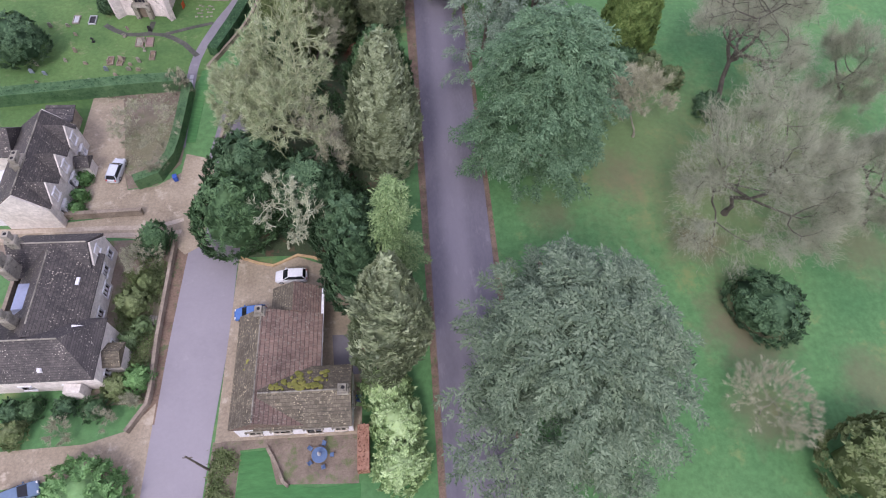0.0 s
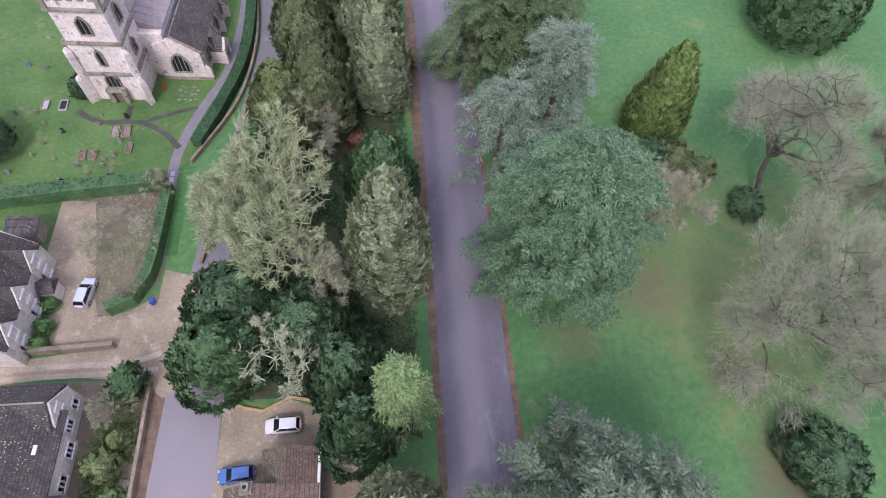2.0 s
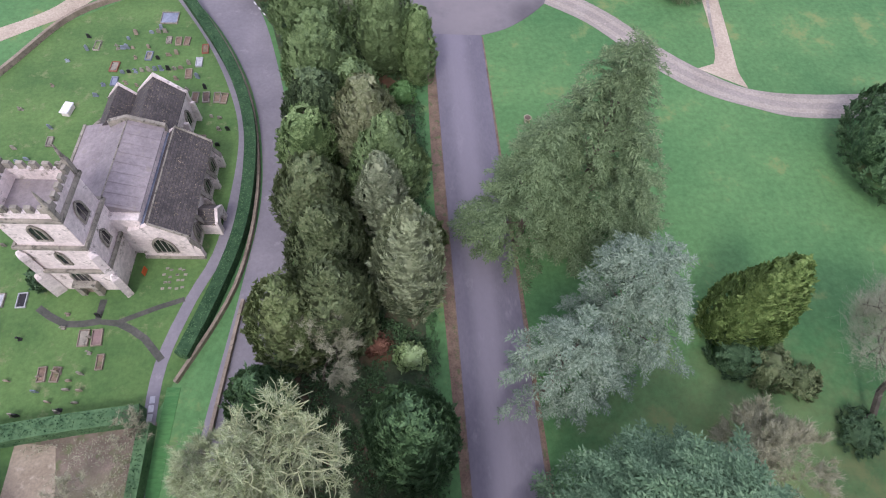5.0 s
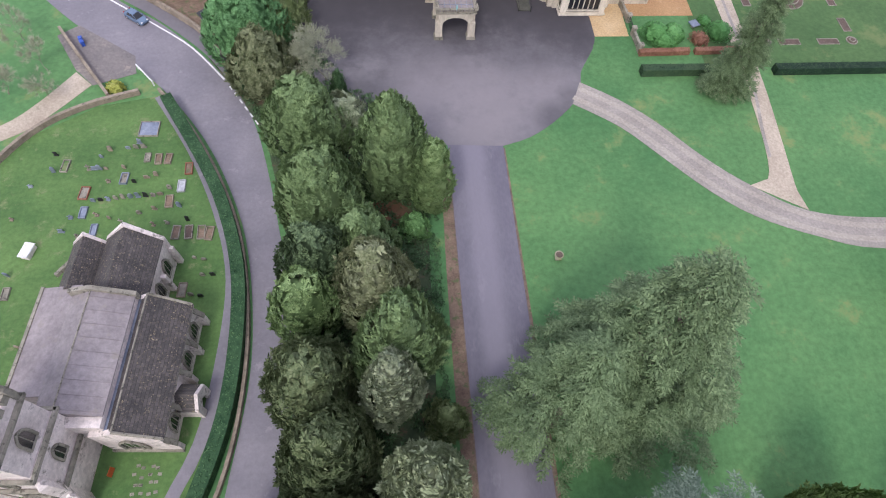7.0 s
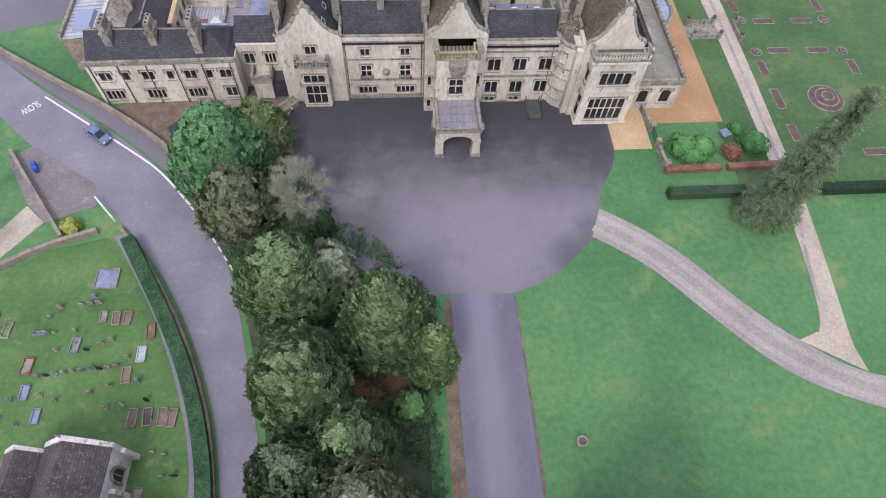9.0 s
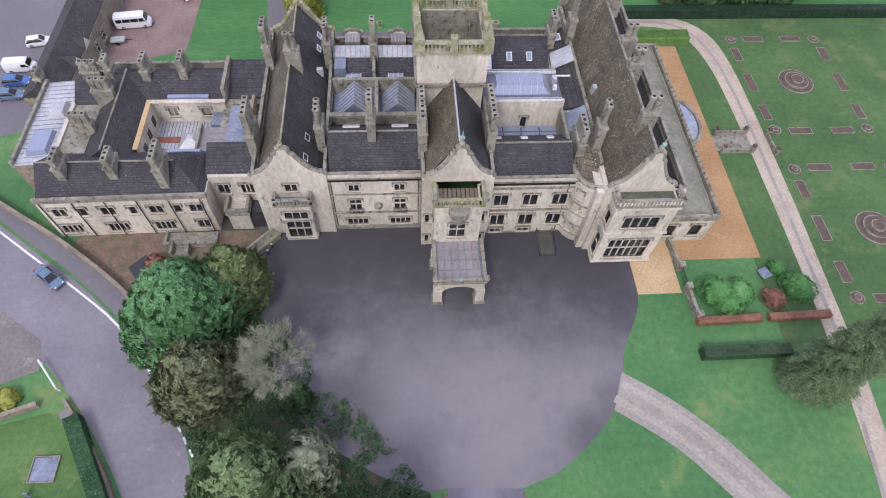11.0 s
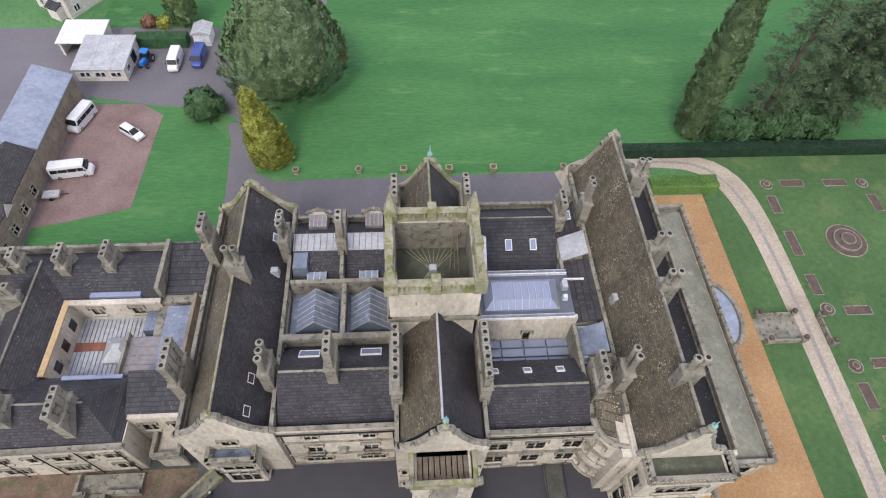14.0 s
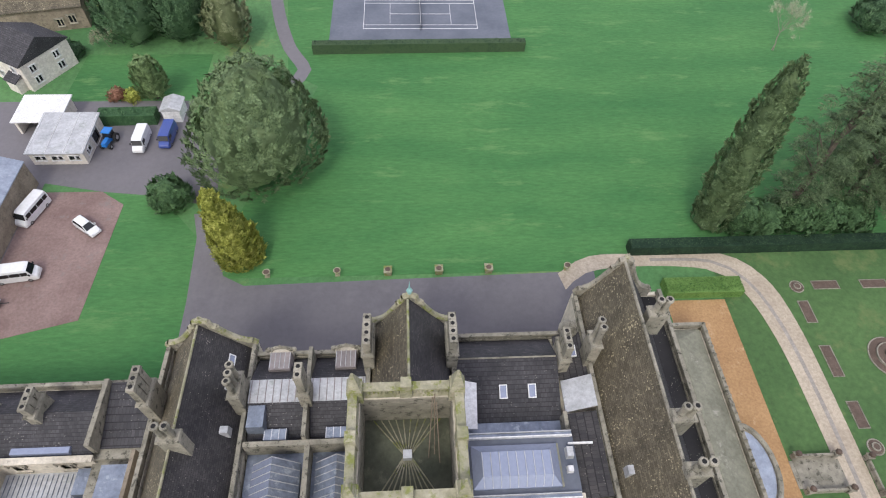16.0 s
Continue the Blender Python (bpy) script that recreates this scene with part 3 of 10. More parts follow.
slab("gravel_track_west", [(-70, 45.2), (-52, 44.9), (-40, 45.7), (-31, 44.8), (-28.5, 42.5), (-26.3, 44), (-26.3, 58.5), (-30.8, 59.8), (-31, 56.3), (-34.2, 54), (-38, 53.4), (-38.9, 56), (-40.6, 65), (-42, 71), (-46.5, 71.5), (-46.5, 50.2), (-36, 49.2), (-52, 47.4), (-70, 48)], 0.06, "gravel", label="tan gravel track and parking yard", category="yard")
for ya, yb in ((47.1, 48.2), (45.9, 46.2)):
    band("wheel_track", [(-70, ya - 0.2), (-52, ya - 0.2), (-40, ya), (-33.5, ya), (-29.5, yb)], 0.7, 0.05, 0.066, "pale_track", "pale worn rut of the gravel track", "track", "structure")
slab("gravel_forecourt", [(-21.6, 17.5), (-4.9, 17.5), (-4.7, 30), (-6.2, 36), (-9.5, 40), (-13.5, 41.6), (-16.6, 40.3), (-19.5, 41.0), (-21.3, 41.6)], 0.05, "gravel", label="tan gravel forecourt of the barn house", category="yard")
slab("tarmac_parking", [(-8.2, 24.8), (-4.9, 24.8), (-5.2, 30.0), (-8.6, 30.0)], 0.065, "court", label="small dark tarmac bay", category="parking")
slab("patio", [(-14.3, 12.6), (-5.2, 12.2), (-5.2, 17.6), (-21, 17.6), (-19.0, 16.5), (-15.6, 16.7)], 0.07, "garden_soil", label="brown-grey paved patio", category="patio")
slab("garden_lawn", [(-18.9, 5), (-5, 5), (-5, 12.2), (-10, 12.0), (-13.2, 12.6), (-14.2, 14.2), (-15.3, 16.4), (-18.5, 16.3)], 0.06, "lawn", label="small bright garden lawn", category="lawn")
slab("lane_northwest", smooth_line([(-75, 136), (-63, 143.0), (-58.5, 147.5), (-54, 154.5)]) + smooth_line([(-51, 151.6), (-57.4, 143.4), (-63, 139.5), (-75, 131)]), 0.05, "pale_track", label="pale sandy lane", category="lane")
slab("gravel_mouth", [(-54.2, 155), (-50.8, 151.5), (-44.6, 154.0), (-45.5, 158.0), (-56, 165.5), (-59, 163)], 0.055, "muddy", label="worn muddy mouth of the side lane", category="lane")
slab("area_paving", [(-37, 172.4), (-13, 172.4), (-13, 179), (-37, 179)], 0.036, "dark_path", label="dark damp paving beside the service wing", category="paving")
slab("sunken_court", [(-45.5, 172), (-37.5, 164.8), (-33, 161), (-20, 166), (-20, 174), (-45, 174)], 0.05, "litter", label="brown sandy court below the service wing", category="yard")
slab("soil_under_trees", [(2.0, 36), (0.8, 60), (0.3, 90), (0.8, 128), (2.6, 137), (3.0, 141), (-4, 147), (-10, 153), (-18, 164), (-22, 172), (-38, 163.5), (-30, 152), (-23, 140), (-18.6, 122), (-16.6, 108), (-16.8, 90), (-18.6, 72), (-20.0, 58), (-20.6, 45), (-20.6, 41.8), (-13.5, 41.8), (-7, 40)], 0.025, "undergrowth", label="leaf-strewn ground under the tree belt", category="ground")
slab("soil_garden", [(-46.5, 71.4), (-40.6, 65), (-38.9, 56), (-38, 53.6), (-34.2, 54.2), (-31.3, 58), (-31.3, 73), (-46, 72.5)], 0.03, "garden_soil", label="brown leaf-strewn garden ground", category="ground")
slab("soil_front_garden", [(-37.2, 22.5), (-30.3, 22.5), (-30.3, 45.0), (-54, 45.2), (-54, 43), (-37.4, 43)], 0.03, "garden_soil", label="brown planted front garden", category="ground")
slab("soil_verge", [(-22.2, 4), (-19.0, 4), (-18.6, 16.2), (-19.2, 17.6), (-21.8, 17.6)], 0.03, "garden_soil", label="brown planted verge beside the road", category="verge")
ribbon("verge_roadside", [(-30.4, 20), (-30.3, 30), (-30.2, 44)], [(-28.7, 20), (-28.6, 30), (-28.1, 44)], 0.048, "litter", "brown leaf-strewn verge beside the village road", "verge")

# churchyard paths
ribbon("path_church", *along([(-31.9, 61), (-32.2, 72), (-32.0, 80), (-29.6, 88.5), (-27.0, 95), (-25.7, 104), (-25.6, 116), (-28.4, 126.5), (-33.4, 137.6), (-40.2, 149)], 1.5), 0.05, "road", "grey tarmac churchyard path", "path")
ribbon("path_porch", *along([(-32.0, 80.5), (-34.5, 83.4), (-38.0, 85.6), (-40.7, 86.0), (-40.5, 89)], 0.9), 0.055, "dark_path", "dark damp churchyard path", "path")
ribbon("path_west", *along([(-40.5, 86.0), (-44.5, 85.8), (-48.3, 88.2)], 0.9), 0.057, "dark_path", "dark damp churchyard path", "path")
ribbon("path_east", *along([(-38.0, 85.8), (-33.5, 87.6), (-30.4, 88.6)], 0.7), 0.059, "dark_path", "dark damp churchyard path", "path")

# kerbs of the drive
band("kerb_drive", [(3.9, 137.6), (4.45, 136), (4.45, 100), (4.45, 40), (4.45, -60)], 0.14, 0.0, 0.07, "verge_stone", "low stone kerb beside the drive", "kerb", "structure")
band("kerb_lawn", [(13.2, -60), (13.2, 60), (13.2, 137.0)], 0.14, 0.0, 0.07, "verge_stone", "low stone kerb beside the lawn", "kerb", "structure")
# road markings: worn white edge line and the lettering on the road
band("road_edge_line", [(-30.6, 152.4), (-36.5, 159.6), (-42.3, 164.5), (-50, 170.3), (-57.0, 175.6)], 0.28, 0.04, 0.048, "white_paint", "worn white edge line on the road", "road marking", "structure")
for k in range(6):
    u, v = k / 6, (k + 0.55) / 6
    band("road_edge_dash", [(-29.6 + 5.6 * u, 150.9 - 8.8 * u), (-29.6 + 5.6 * v, 150.9 - 8.8 * v)], 0.24, 0.04, 0.048, "white_paint", "worn white dash at the road edge", "road marking", "structure")
text = bpy.data.curves.new("road_lettering", "FONT")
text.body, text.size, text.align_x, text.align_y, text.extrude = "SLOW", 1.05, "CENTER", "CENTER", 0.004
text.materials.append(M["white_paint"])
slow = new("road_lettering", text)
slow.matrix_world = pose(-58.6, 173.3, 0.052, 0, 0, 222) @ Matrix.Diagonal((1, 2.0, 1, 1))
tagged(slow, "white worn SLOW lettering painted on the road", "road marking", kind="structure")


# ---- building helpers ----
def gable_roof(name, parent, x0, x1, y0, y1, ze, zr, ridge, material, over=0.25, hip0=0.0, hip1=0.0, peak=None, thick=0.18, other=None):
    """A pitched roof as a solid of even thickness. ridge: 'x' or 'y'; hips draw the ridge's ends in; peak moves the ridge off the middle."""
    bm = bmesh.new()

    def shell(dz):
        if ridge == "y":
            xm = peak if peak is not None else (x0 + x1) / 2
            c = [(x0 - over, y0, ze), (x1 + over, y0, ze), (x1 + over, y1, ze), (x0 - over, y1, ze), (xm, y0 + hip0, zr), (xm, y1 - hip1, zr)]
            f = ((0, 4, 5, 3), (4, 1, 2, 5), (0, 1, 4), (2, 3, 5))
        else:
            ym = peak if peak is not None else (y0 + y1) / 2
            c = [(x0, y0 - over, ze), (x1, y0 - over, ze), (x1, y1 + over, ze), (x0, y1 + over, ze), (x0 + hip0, ym, zr), (x1 - hip1, ym, zr)]
            f = ((0, 1, 5, 4), (4, 5, 2, 3), (0, 4, 3), (1, 2, 5))
        return [bm.verts.new((a, b, z + dz)) for a, b, z in c], f
    v, f = shell(thick)
    for q in f:
        bm.faces.new([v[k] for k in q])
    lo = [bm.verts.new((w.co.x, w.co.y, ze)) for w in v[:4]]
    for k in range(4):
        bm.faces.new((lo[k], lo[(k + 1) % 4], v[(k + 1) % 4], v[k]))
    bm.faces.new(lo[::-1])
    bmesh.ops.recalc_face_normals(bm, faces=bm.faces)
    ob = part(name, bm, material, parent)
    if other:
        ob.data.materials.append(M[other])
        for poly in ob.data.polygons:
            if poly.normal.z > 0.2 and (poly.normal.x if ridge == "y" else poly.normal.y) < -0.2:
                poly.material_index = 1
    return ob


def tube(bm, pts, radii, n=6):
    """One unbroken moulded run along a line, thicker and thinner by turns."""
    pts = [Vector(p) for p in pts]
    rings = []
    for i, (p, r) in enumerate(zip(pts, radii)):
        d = (pts[min(i + 1, len(pts) - 1)] - pts[max(i - 1, 0)]).normalized()
        s = d.cross(Vector((0, 0, 1))).normalized()
        t = s.cross(d)
        rings.append([bm.verts.new(p + (s * math.cos(2 * math.pi * k / n) + t * math.sin(2 * math.pi * k / n)) * r) for k in range(n)])
    for a, b in zip(rings, rings[1:]):
        for k in range(n):
            bm.faces.new((a[k], a[(k + 1) % n], b[(k + 1) % n], b[k]))
    bm.faces.new(rings[0][::-1])
    bm.faces.new(rings[-1])


def ridge_cap(parent, a, b, material="weathered", r=0.14):
    """A course of ridge stones along the roof's crest, with sunk joints."""
    bm = bmesh.new()
    a, b = Vector(a), Vector(b)
    n = max(2, int((b - a).length / 0.6))
    pts, radii = [], []
    for k in range(n):
        pts += [a.lerp(b, (k + 0.02) / n), a.lerp(b, (k + 0.06) / n), a.lerp(b, (k + 0.94) / n)]
        radii += [r * 0.7, r, r * 0.93]
    tube(bm, pts, radii)
    return part("ridge_cap", bm, material, parent)


def limbs_mesh(bm, segs, n=5):
    for p, q, r0, r1 in segs:
        p, q = Vector(p), Vector(q)
        d = (q - p).normalized()
        s = d.orthogonal().normalized()
        t = d.cross(s)
        a = [bm.verts.new(p + (s * math.cos(2 * math.pi * k / n) + t * math.sin(2 * math.pi * k / n)) * r0) for k in range(n)]
        b = [bm.verts.new(q + (s * math.cos(2 * math.pi * k / n) + t * math.sin(2 * math.pi * k / n)) * r1) for k in range(n)]
        for k in range(n):
            bm.faces.new((a[k], a[(k + 1) % n], b[(k + 1) % n], b[k]))
        bm.faces.new(b)


def wall(parent, a, b, z0, z1, openings=(), material="stone", t=0.5, frame_mat="stone", name="wall", arch=False):
    """A wall from a to b (outside on the right hand going from a to b) with real openings.
    openings: (distance along to the middle, sill height above z0, width, height, lights[, rows])."""
    a, b = Vector((*a, 0)), Vector((*b, 0))
    d = (b - a).normalized()
    nrm = Vector((d.y, -d.x, 0))
    length = (b - a).length
    us, vs = {0.0, length}, {0.0, z1 - z0}
    for o in openings:
        us |= {o[0] - o[2] / 2, o[0] + o[2] / 2}
        vs |= {o[1], o[1] + o[3]}
    us, vs = sorted(us), sorted(vs)

    def hole(u, v):
        return any(abs(u - o[0]) < o[2] / 2 and o[1] < v < o[1] + o[3] for o in openings)
    bm = bmesh.new()
    cache = {}

    def vert(i, j, k):
        if (i, j, k) not in cache:
            p = a + d * min(max(us[i], 0.004), length - 0.004) - nrm * (t * k)
            cache[i, j, k] = bm.verts.new((p.x, p.y, z0 + vs[j]))
        return cache[i, j, k]
    solid = [[not hole((us[i] + us[i + 1]) / 2, (vs[j] + vs[j + 1]) / 2) for j in range(len(vs) - 1)] for i in range(len(us) - 1)]
    ni, nj = len(us) - 1, len(vs) - 1
    for i in range(ni):
        for j in range(nj):
            if not solid[i][j]:
                continue
            bm.faces.new((vert(i, j, 0), vert(i + 1, j, 0), vert(i + 1, j + 1, 0), vert(i, j + 1, 0)))
            bm.faces.new((vert(i, j + 1, 1), vert(i + 1, j + 1, 1), vert(i + 1, j, 1), vert(i, j, 1)))
            for di, dj, p, q in ((-1, 0, (i, j), (i, j + 1)), (1, 0, (i + 1, j), (i + 1, j + 1)), (0, -1, (i, j), (i + 1, j)), (0, 1, (i, j + 1), (i + 1, j + 1))):
                if not (0 <= i + di < ni and 0 <= j + dj < nj and solid[i + di][j + dj]):
                    bm.faces.new((vert(*p, 0), vert(*q, 0), vert(*q, 1), vert(*p, 1)))
    bmesh.ops.recalc_face_normals(bm, faces=bm.faces)
    w = part(name, bm, material, parent)
    for o in openings:
        m = Matrix((( d.x, -nrm.x, 0, (a + d * (o[0] - o[2] / 2)).x), (d.y, -nrm.y, 0, (a + d * (o[0] - o[2] / 2)).y), (0, 0, 1, z0 + o[1]), (0, 0, 0, 1)))
        window(parent, m, o[2], o[3], o[4], o[5] if len(o) > 5 else 1, frame_mat, arch)
    return w


def window(parent, m, w, h, lights=2, rows=1, frame_mat="stone", arch=False):
    """A stone-mullioned window: surround, mullions, transoms, sill, hood and recessed panes. m places its lower left corner; +y goes into the wall."""
    bm = bmesh.new()
    f, d0, d1 = 0.2 if frame_mat == "white_paint" else 0.13, -0.06, 0.22
    block(bm, -0.1, 0, d0, d1, 0, h)
    block(bm, w, w + 0.1, d0, d1, 0, h)
    block(bm, -0.16, w + 0.16, d0 - 0.1, d1, -0.16, 0)
    block(bm, -0.16, w + 0.16, d0 - 0.08, d1, h, h + 0.16)
    if arch:
        lw = w / lights
        for k in range(lights):
            r = lw / 2 - 0.06
            cx, cz, n = lw * (k + 0.5), h - lw / 2, 6
            pts = [(cx - r * math.cos(math.pi * q / n), cz + r * math.sin(math.pi * q / n)) for q in range(n + 1)]
            for (x0, z0), (x1, z1) in zip(pts, pts[1:]):
                v = [bm.verts.new(p) for p in ((x0, 0.08, z0), (x1, 0.08, z1), (x1, 0.08, h), (x0, 0.08, h), (x0, d1, z0), (x1, d1, z1))]
                bm.faces.new(v[:4])
                bm.faces.new((v[0], v[4], v[5], v[1]))
    fr = part("window", bm, frame_mat, parent)
    fr.matrix_local = m
    for k in range(1, lights):
        u = w * k / lights
        solid("mullion", fr, (u - f / 2, u + f / 2, 0.05, d1, 0, h), frame_mat)
    for k in range(1, rows):
        v = h * k / rows
        solid("transom", fr, (0, w, 0.06, d1 - 0.02, v - f / 2, v + f / 2), frame_mat)
    bm = bmesh.new()
    block(bm, 0, w, 0.24, 0.27, 0, h)
    part("pane", bm, "glass", fr)
    if frame_mat == "stone":
        # dark weathered label mould, turned down at both ends
        bm = bmesh.new()
        prof = [(-0.34, h - 0.45), (-0.2, h - 0.45), (-0.2, h + 0.17), (w + 0.2, h + 0.17), (w + 0.2, h - 0.45), (w + 0.34, h - 0.45), (w + 0.34, h + 0.33), (-0.34, h + 0.33)]
        front = [bm.verts.new((u, d0 - 0.12, v)) for u, v in prof]
        back = [bm.verts.new((u, 0.05, v)) for u, v in prof]
        for i in range(8):
            bm.faces.new((front[i], front[(i + 1) % 8], back[(i + 1) % 8], back[i]))
        for q in ((0, 1, 2, 7), (2, 3, 6, 7), (3, 4, 5, 6)):
            bm.faces.new([front[i] for i in q])
        bmesh.ops.recalc_face_normals(bm, faces=bm.faces)
        part("hood_mould", bm, "weathered", fr)
        solid("sill", fr, (-0.22, w + 0.22, d0 - 0.16, 0.0, -0.27, -0.162), "weathered", 0.02)
    return fr


def profile_wall(name, parent, pts, axis, at, thick, material):
    """An upright slab from a profile of (along, z) points. axis 'x': runs along x at y=at; 'y': along y at x=at."""
    bm = bmesh.new()
    def P3(u, z, o):
        return (u, at + o, z) if axis == "x" else (at + o, u, z)
    f = [bm.verts.new(P3(u, z, 0)) for u, z in pts]
    b = [bm.verts.new(P3(u, z, thick)) for u, z in pts]
    bm.faces.new(f)
    bm.faces.new(b[::-1])
    n = len(pts)
    for i in range(n):
        bm.faces.new((f[i], b[i], b[(i + 1) % n], f[(i + 1) % n]))
    bmesh.ops.recalc_face_normals(bm, faces=bm.faces)
    return part(name, bm, material, parent)


def shaped_gable(parent, u0, u1, z0, zt, axis, at, thick=0.55, material="stone", cope="weathered", tip=1.0):
    """A curved Jacobean gable with scrolled shoulders, coping and a finial."""
    c, hw, hh = (u0 + u1) / 2, (u1 - u0) / 2, zt - z0
    half = [(hw, 0), (hw, 0.12 * hh), (hw * 0.93, 0.20 * hh), (hw * 0.82, 0.20 * hh)]
    for k in range(7):
        s = k / 6
        half.append((hw * (0.80 - 0.52 * s ** 0.8), hh * (0.22 + 0.46 * s ** 1.25)))
    half += [(hw * 0.27, 0.74 * hh), (hw * 0.17, 0.78 * hh), (hw * 0.14, 0.92 * hh), (0.0, 0.97 * hh)]
    right = [(c + u, z0 + z) for u, z in half]
    left = [(c - u, z0 + z) for u, z in half[::-1][1:]]
    pts = right + left
    g = profile_wall("gable", parent, pts, axis, at, thick, material)
    for (ua, za), (ub, zb) in zip(pts[1:-1], pts[2:-1]):
        o = thick / 2
        a = (ua, at + o, za) if axis == "x" else (at + o, ua, za)
        b = (ub, at + o, zb) if axis == "x" else (at + o, ub, zb)
        if (Vector(a) - Vector(b)).length > 0.02:
            bm = bmesh.new()
            limbs_mesh(bm, [(a, b, thick * 0.62, thick * 0.62)], 6)
            part("coping_stone", bm, cope, g)
    top = (c, at + thick / 2) if axis == "x" else (at + thick / 2, c)
    bm = bmesh.new()
    lathe(bm, *top, [(0.32, zt - 0.5), (0.22, zt - 0.1), (0.34, zt + 0.1 * tip), (0.34, zt + 0.3 * tip), (0.12, zt + 0.5 * tip), (0.08, zt + 1.0 * tip), (0.02, zt + 1.4 * tip)], 8)
    part("finial", bm, "mossy", g)
    return g


def chimney(parent, x, y, z0, z1, n=2, axis="x", shaft="round", material="weathered"):
    """A stone stack with a row of shafts, moulded caps and dark flue mouths."""
    sp = 0.84
    L = n * sp
    hx, hy = (L / 2, 0.42) if axis == "x" else (0.42, L / 2)
    zs = z0 + (z1 - z0) * 0.55
    bm = bmesh.new()
    block(bm, x - hx - 0.12, x + hx + 0.12, y - hy - 0.12, y + hy + 0.12, z0 - 1.5, zs - 0.25)
    block(bm, x - hx - 0.25, x + hx + 0.25, y - hy - 0.25, y + hy + 0.25, zs - 0.25, zs, 0.1)
    st = part("chimney", bm, material, parent)
    for k in range(n):
        o = (k + 0.5) * sp - L / 2
        cx, cy = (x + o, y) if axis == "x" else (x, y + o)
        bm = bmesh.new()
        if shaft == "round":
            lathe(bm, cx, cy, [(0.40, zs), (0.34, zs + 0.15), (0.30, z1 - 0.5), (0.39, z1 - 0.4), (0.43, z1 - 0.25), (0.43, z1 - 0.12), (0.36, z1)], 10)
        else:
            block(bm, cx - 0.36, cx + 0.36, cy - 0.36, cy + 0.36, zs, z1 - 0.35)
            block(bm, cx - 0.415, cx + 0.415, cy - 0.45, cy + 0.45, z1 - 0.35, z1, 0.05)
        part("chimney_shaft", bm, material, st)
        bm = bmesh.new()
        lathe(bm, cx, cy, [(0.21, z1 - 0.05), (0.21, z1 + 0.012)], 10)
        part("flue", bm, "dark", st)
    return st


def parapet(parent, pts, z0, z1, t=0.35, material="weathered", closed=False, pierced=False):
    """A parapet along a line with a projecting string course and coping; pierced: open balustrade work."""
    P = list(pts) + ([pts[0]] if closed else [])
    for (ax, ay), (bx, by) in zip(P, P[1:]):
        d = Vector((bx - ax, by - ay, 0))
        L = d.length
        d.normalize()
        s = Vector((d.y, -d.x, 0))
        m = Matrix(((d.x, s.x, 0, ax), (d.y, s.y, 0, ay), (0, 0, 1, 0), (0, 0, 0, 1)))
        pieces = [("string_course", (-t / 2, L + t / 2, -t * 0.75, t * 0.75, z0 - 0.25, z0), 0.0, "weathered" if material == "stone" else material),
                  ("coping", (-t / 2, L + t / 2, -t * 0.7, t * 0.7, z1 - 0.16, z1), 0.04, "weathered" if material == "stone" else material)]
        if pierced:
            n = max(2, int(L / 0.45))
            pieces += [("baluster", ((k + 0.5) * L / n - 0.1, (k + 0.5) * L / n + 0.1, -t * 0.3, t * 0.3, z0, z1 - 0.16), 0.0, material) for k in range(n)]
        else:
            pieces.append(("parapet", (-t / 2 + 0.003, L + t / 2 - 0.003, -t / 2, t / 2, z0, z1 - 0.16), 0.0, material))
        for name, dims, inset, mat in pieces:
            solid(name, parent, dims, mat, inset).matrix_local = m


def roof_light(parent, x, y, z, w, l, slope_x=0.0, slope_y=0.0, frame_mat="white_paint"):
    """A small rooflight lying on the slope."""
    bm = bmesh.new()
    for a in ((-w / 2 - 0.06, w / 2 + 0.06, -l / 2 - 0.06, -l / 2 + 0.04), (-w / 2 - 0.06, w / 2 + 0.06, l / 2 - 0.04, l / 2 + 0.06), (-w / 2 - 0.06, -w / 2 + 0.04, -l / 2 + 0.04, l / 2 - 0.04), (w / 2 - 0.04, w / 2 + 0.06, -l / 2 + 0.04, l / 2 - 0.04)):
        block(bm, *a, -0.1, 0.12)
    ob = part("roof_light", bm, frame_mat, parent)
    ob.matrix_local = Matrix.Translation((x, y, z)) @ Matrix.Rotation(math.atan(slope_y), 4, "X") @ Matrix.Rotation(-math.atan(slope_x), 4, "Y")
    bm = bmesh.new()
    block(bm, -w / 2 + 0.04, w / 2 - 0.04, -l / 2 + 0.04, l / 2 - 0.04, -0.05, 0.06)
    part("pane", bm, "roof_glass", ob)
    return ob


def lean_roof(name, parent, corners, material, thick=0.15):
    """A flat or sloping roof plane through four corners, with thickness."""
    bm = bmesh.new()
    hi = [bm.verts.new(c) for c in corners]
    lo = [bm.verts.new((c[0], c[1], c[2] - thick)) for c in corners]
    bm.faces.new(hi)
    bm.faces.new(lo[::-1])
    for k in range(len(hi)):
        bm.faces.new((hi[k], lo[k], lo[(k + 1) % len(hi)], hi[(k + 1) % len(hi)]))
    bmesh.ops.recalc_face_normals(bm, faces=bm.faces)
    return part(name, bm, material, parent)


def solid(name, parent, dims, material, inset=0.0):
    bm = bmesh.new()
    block(bm, *dims, inset)
    return part(name, bm, material, parent)


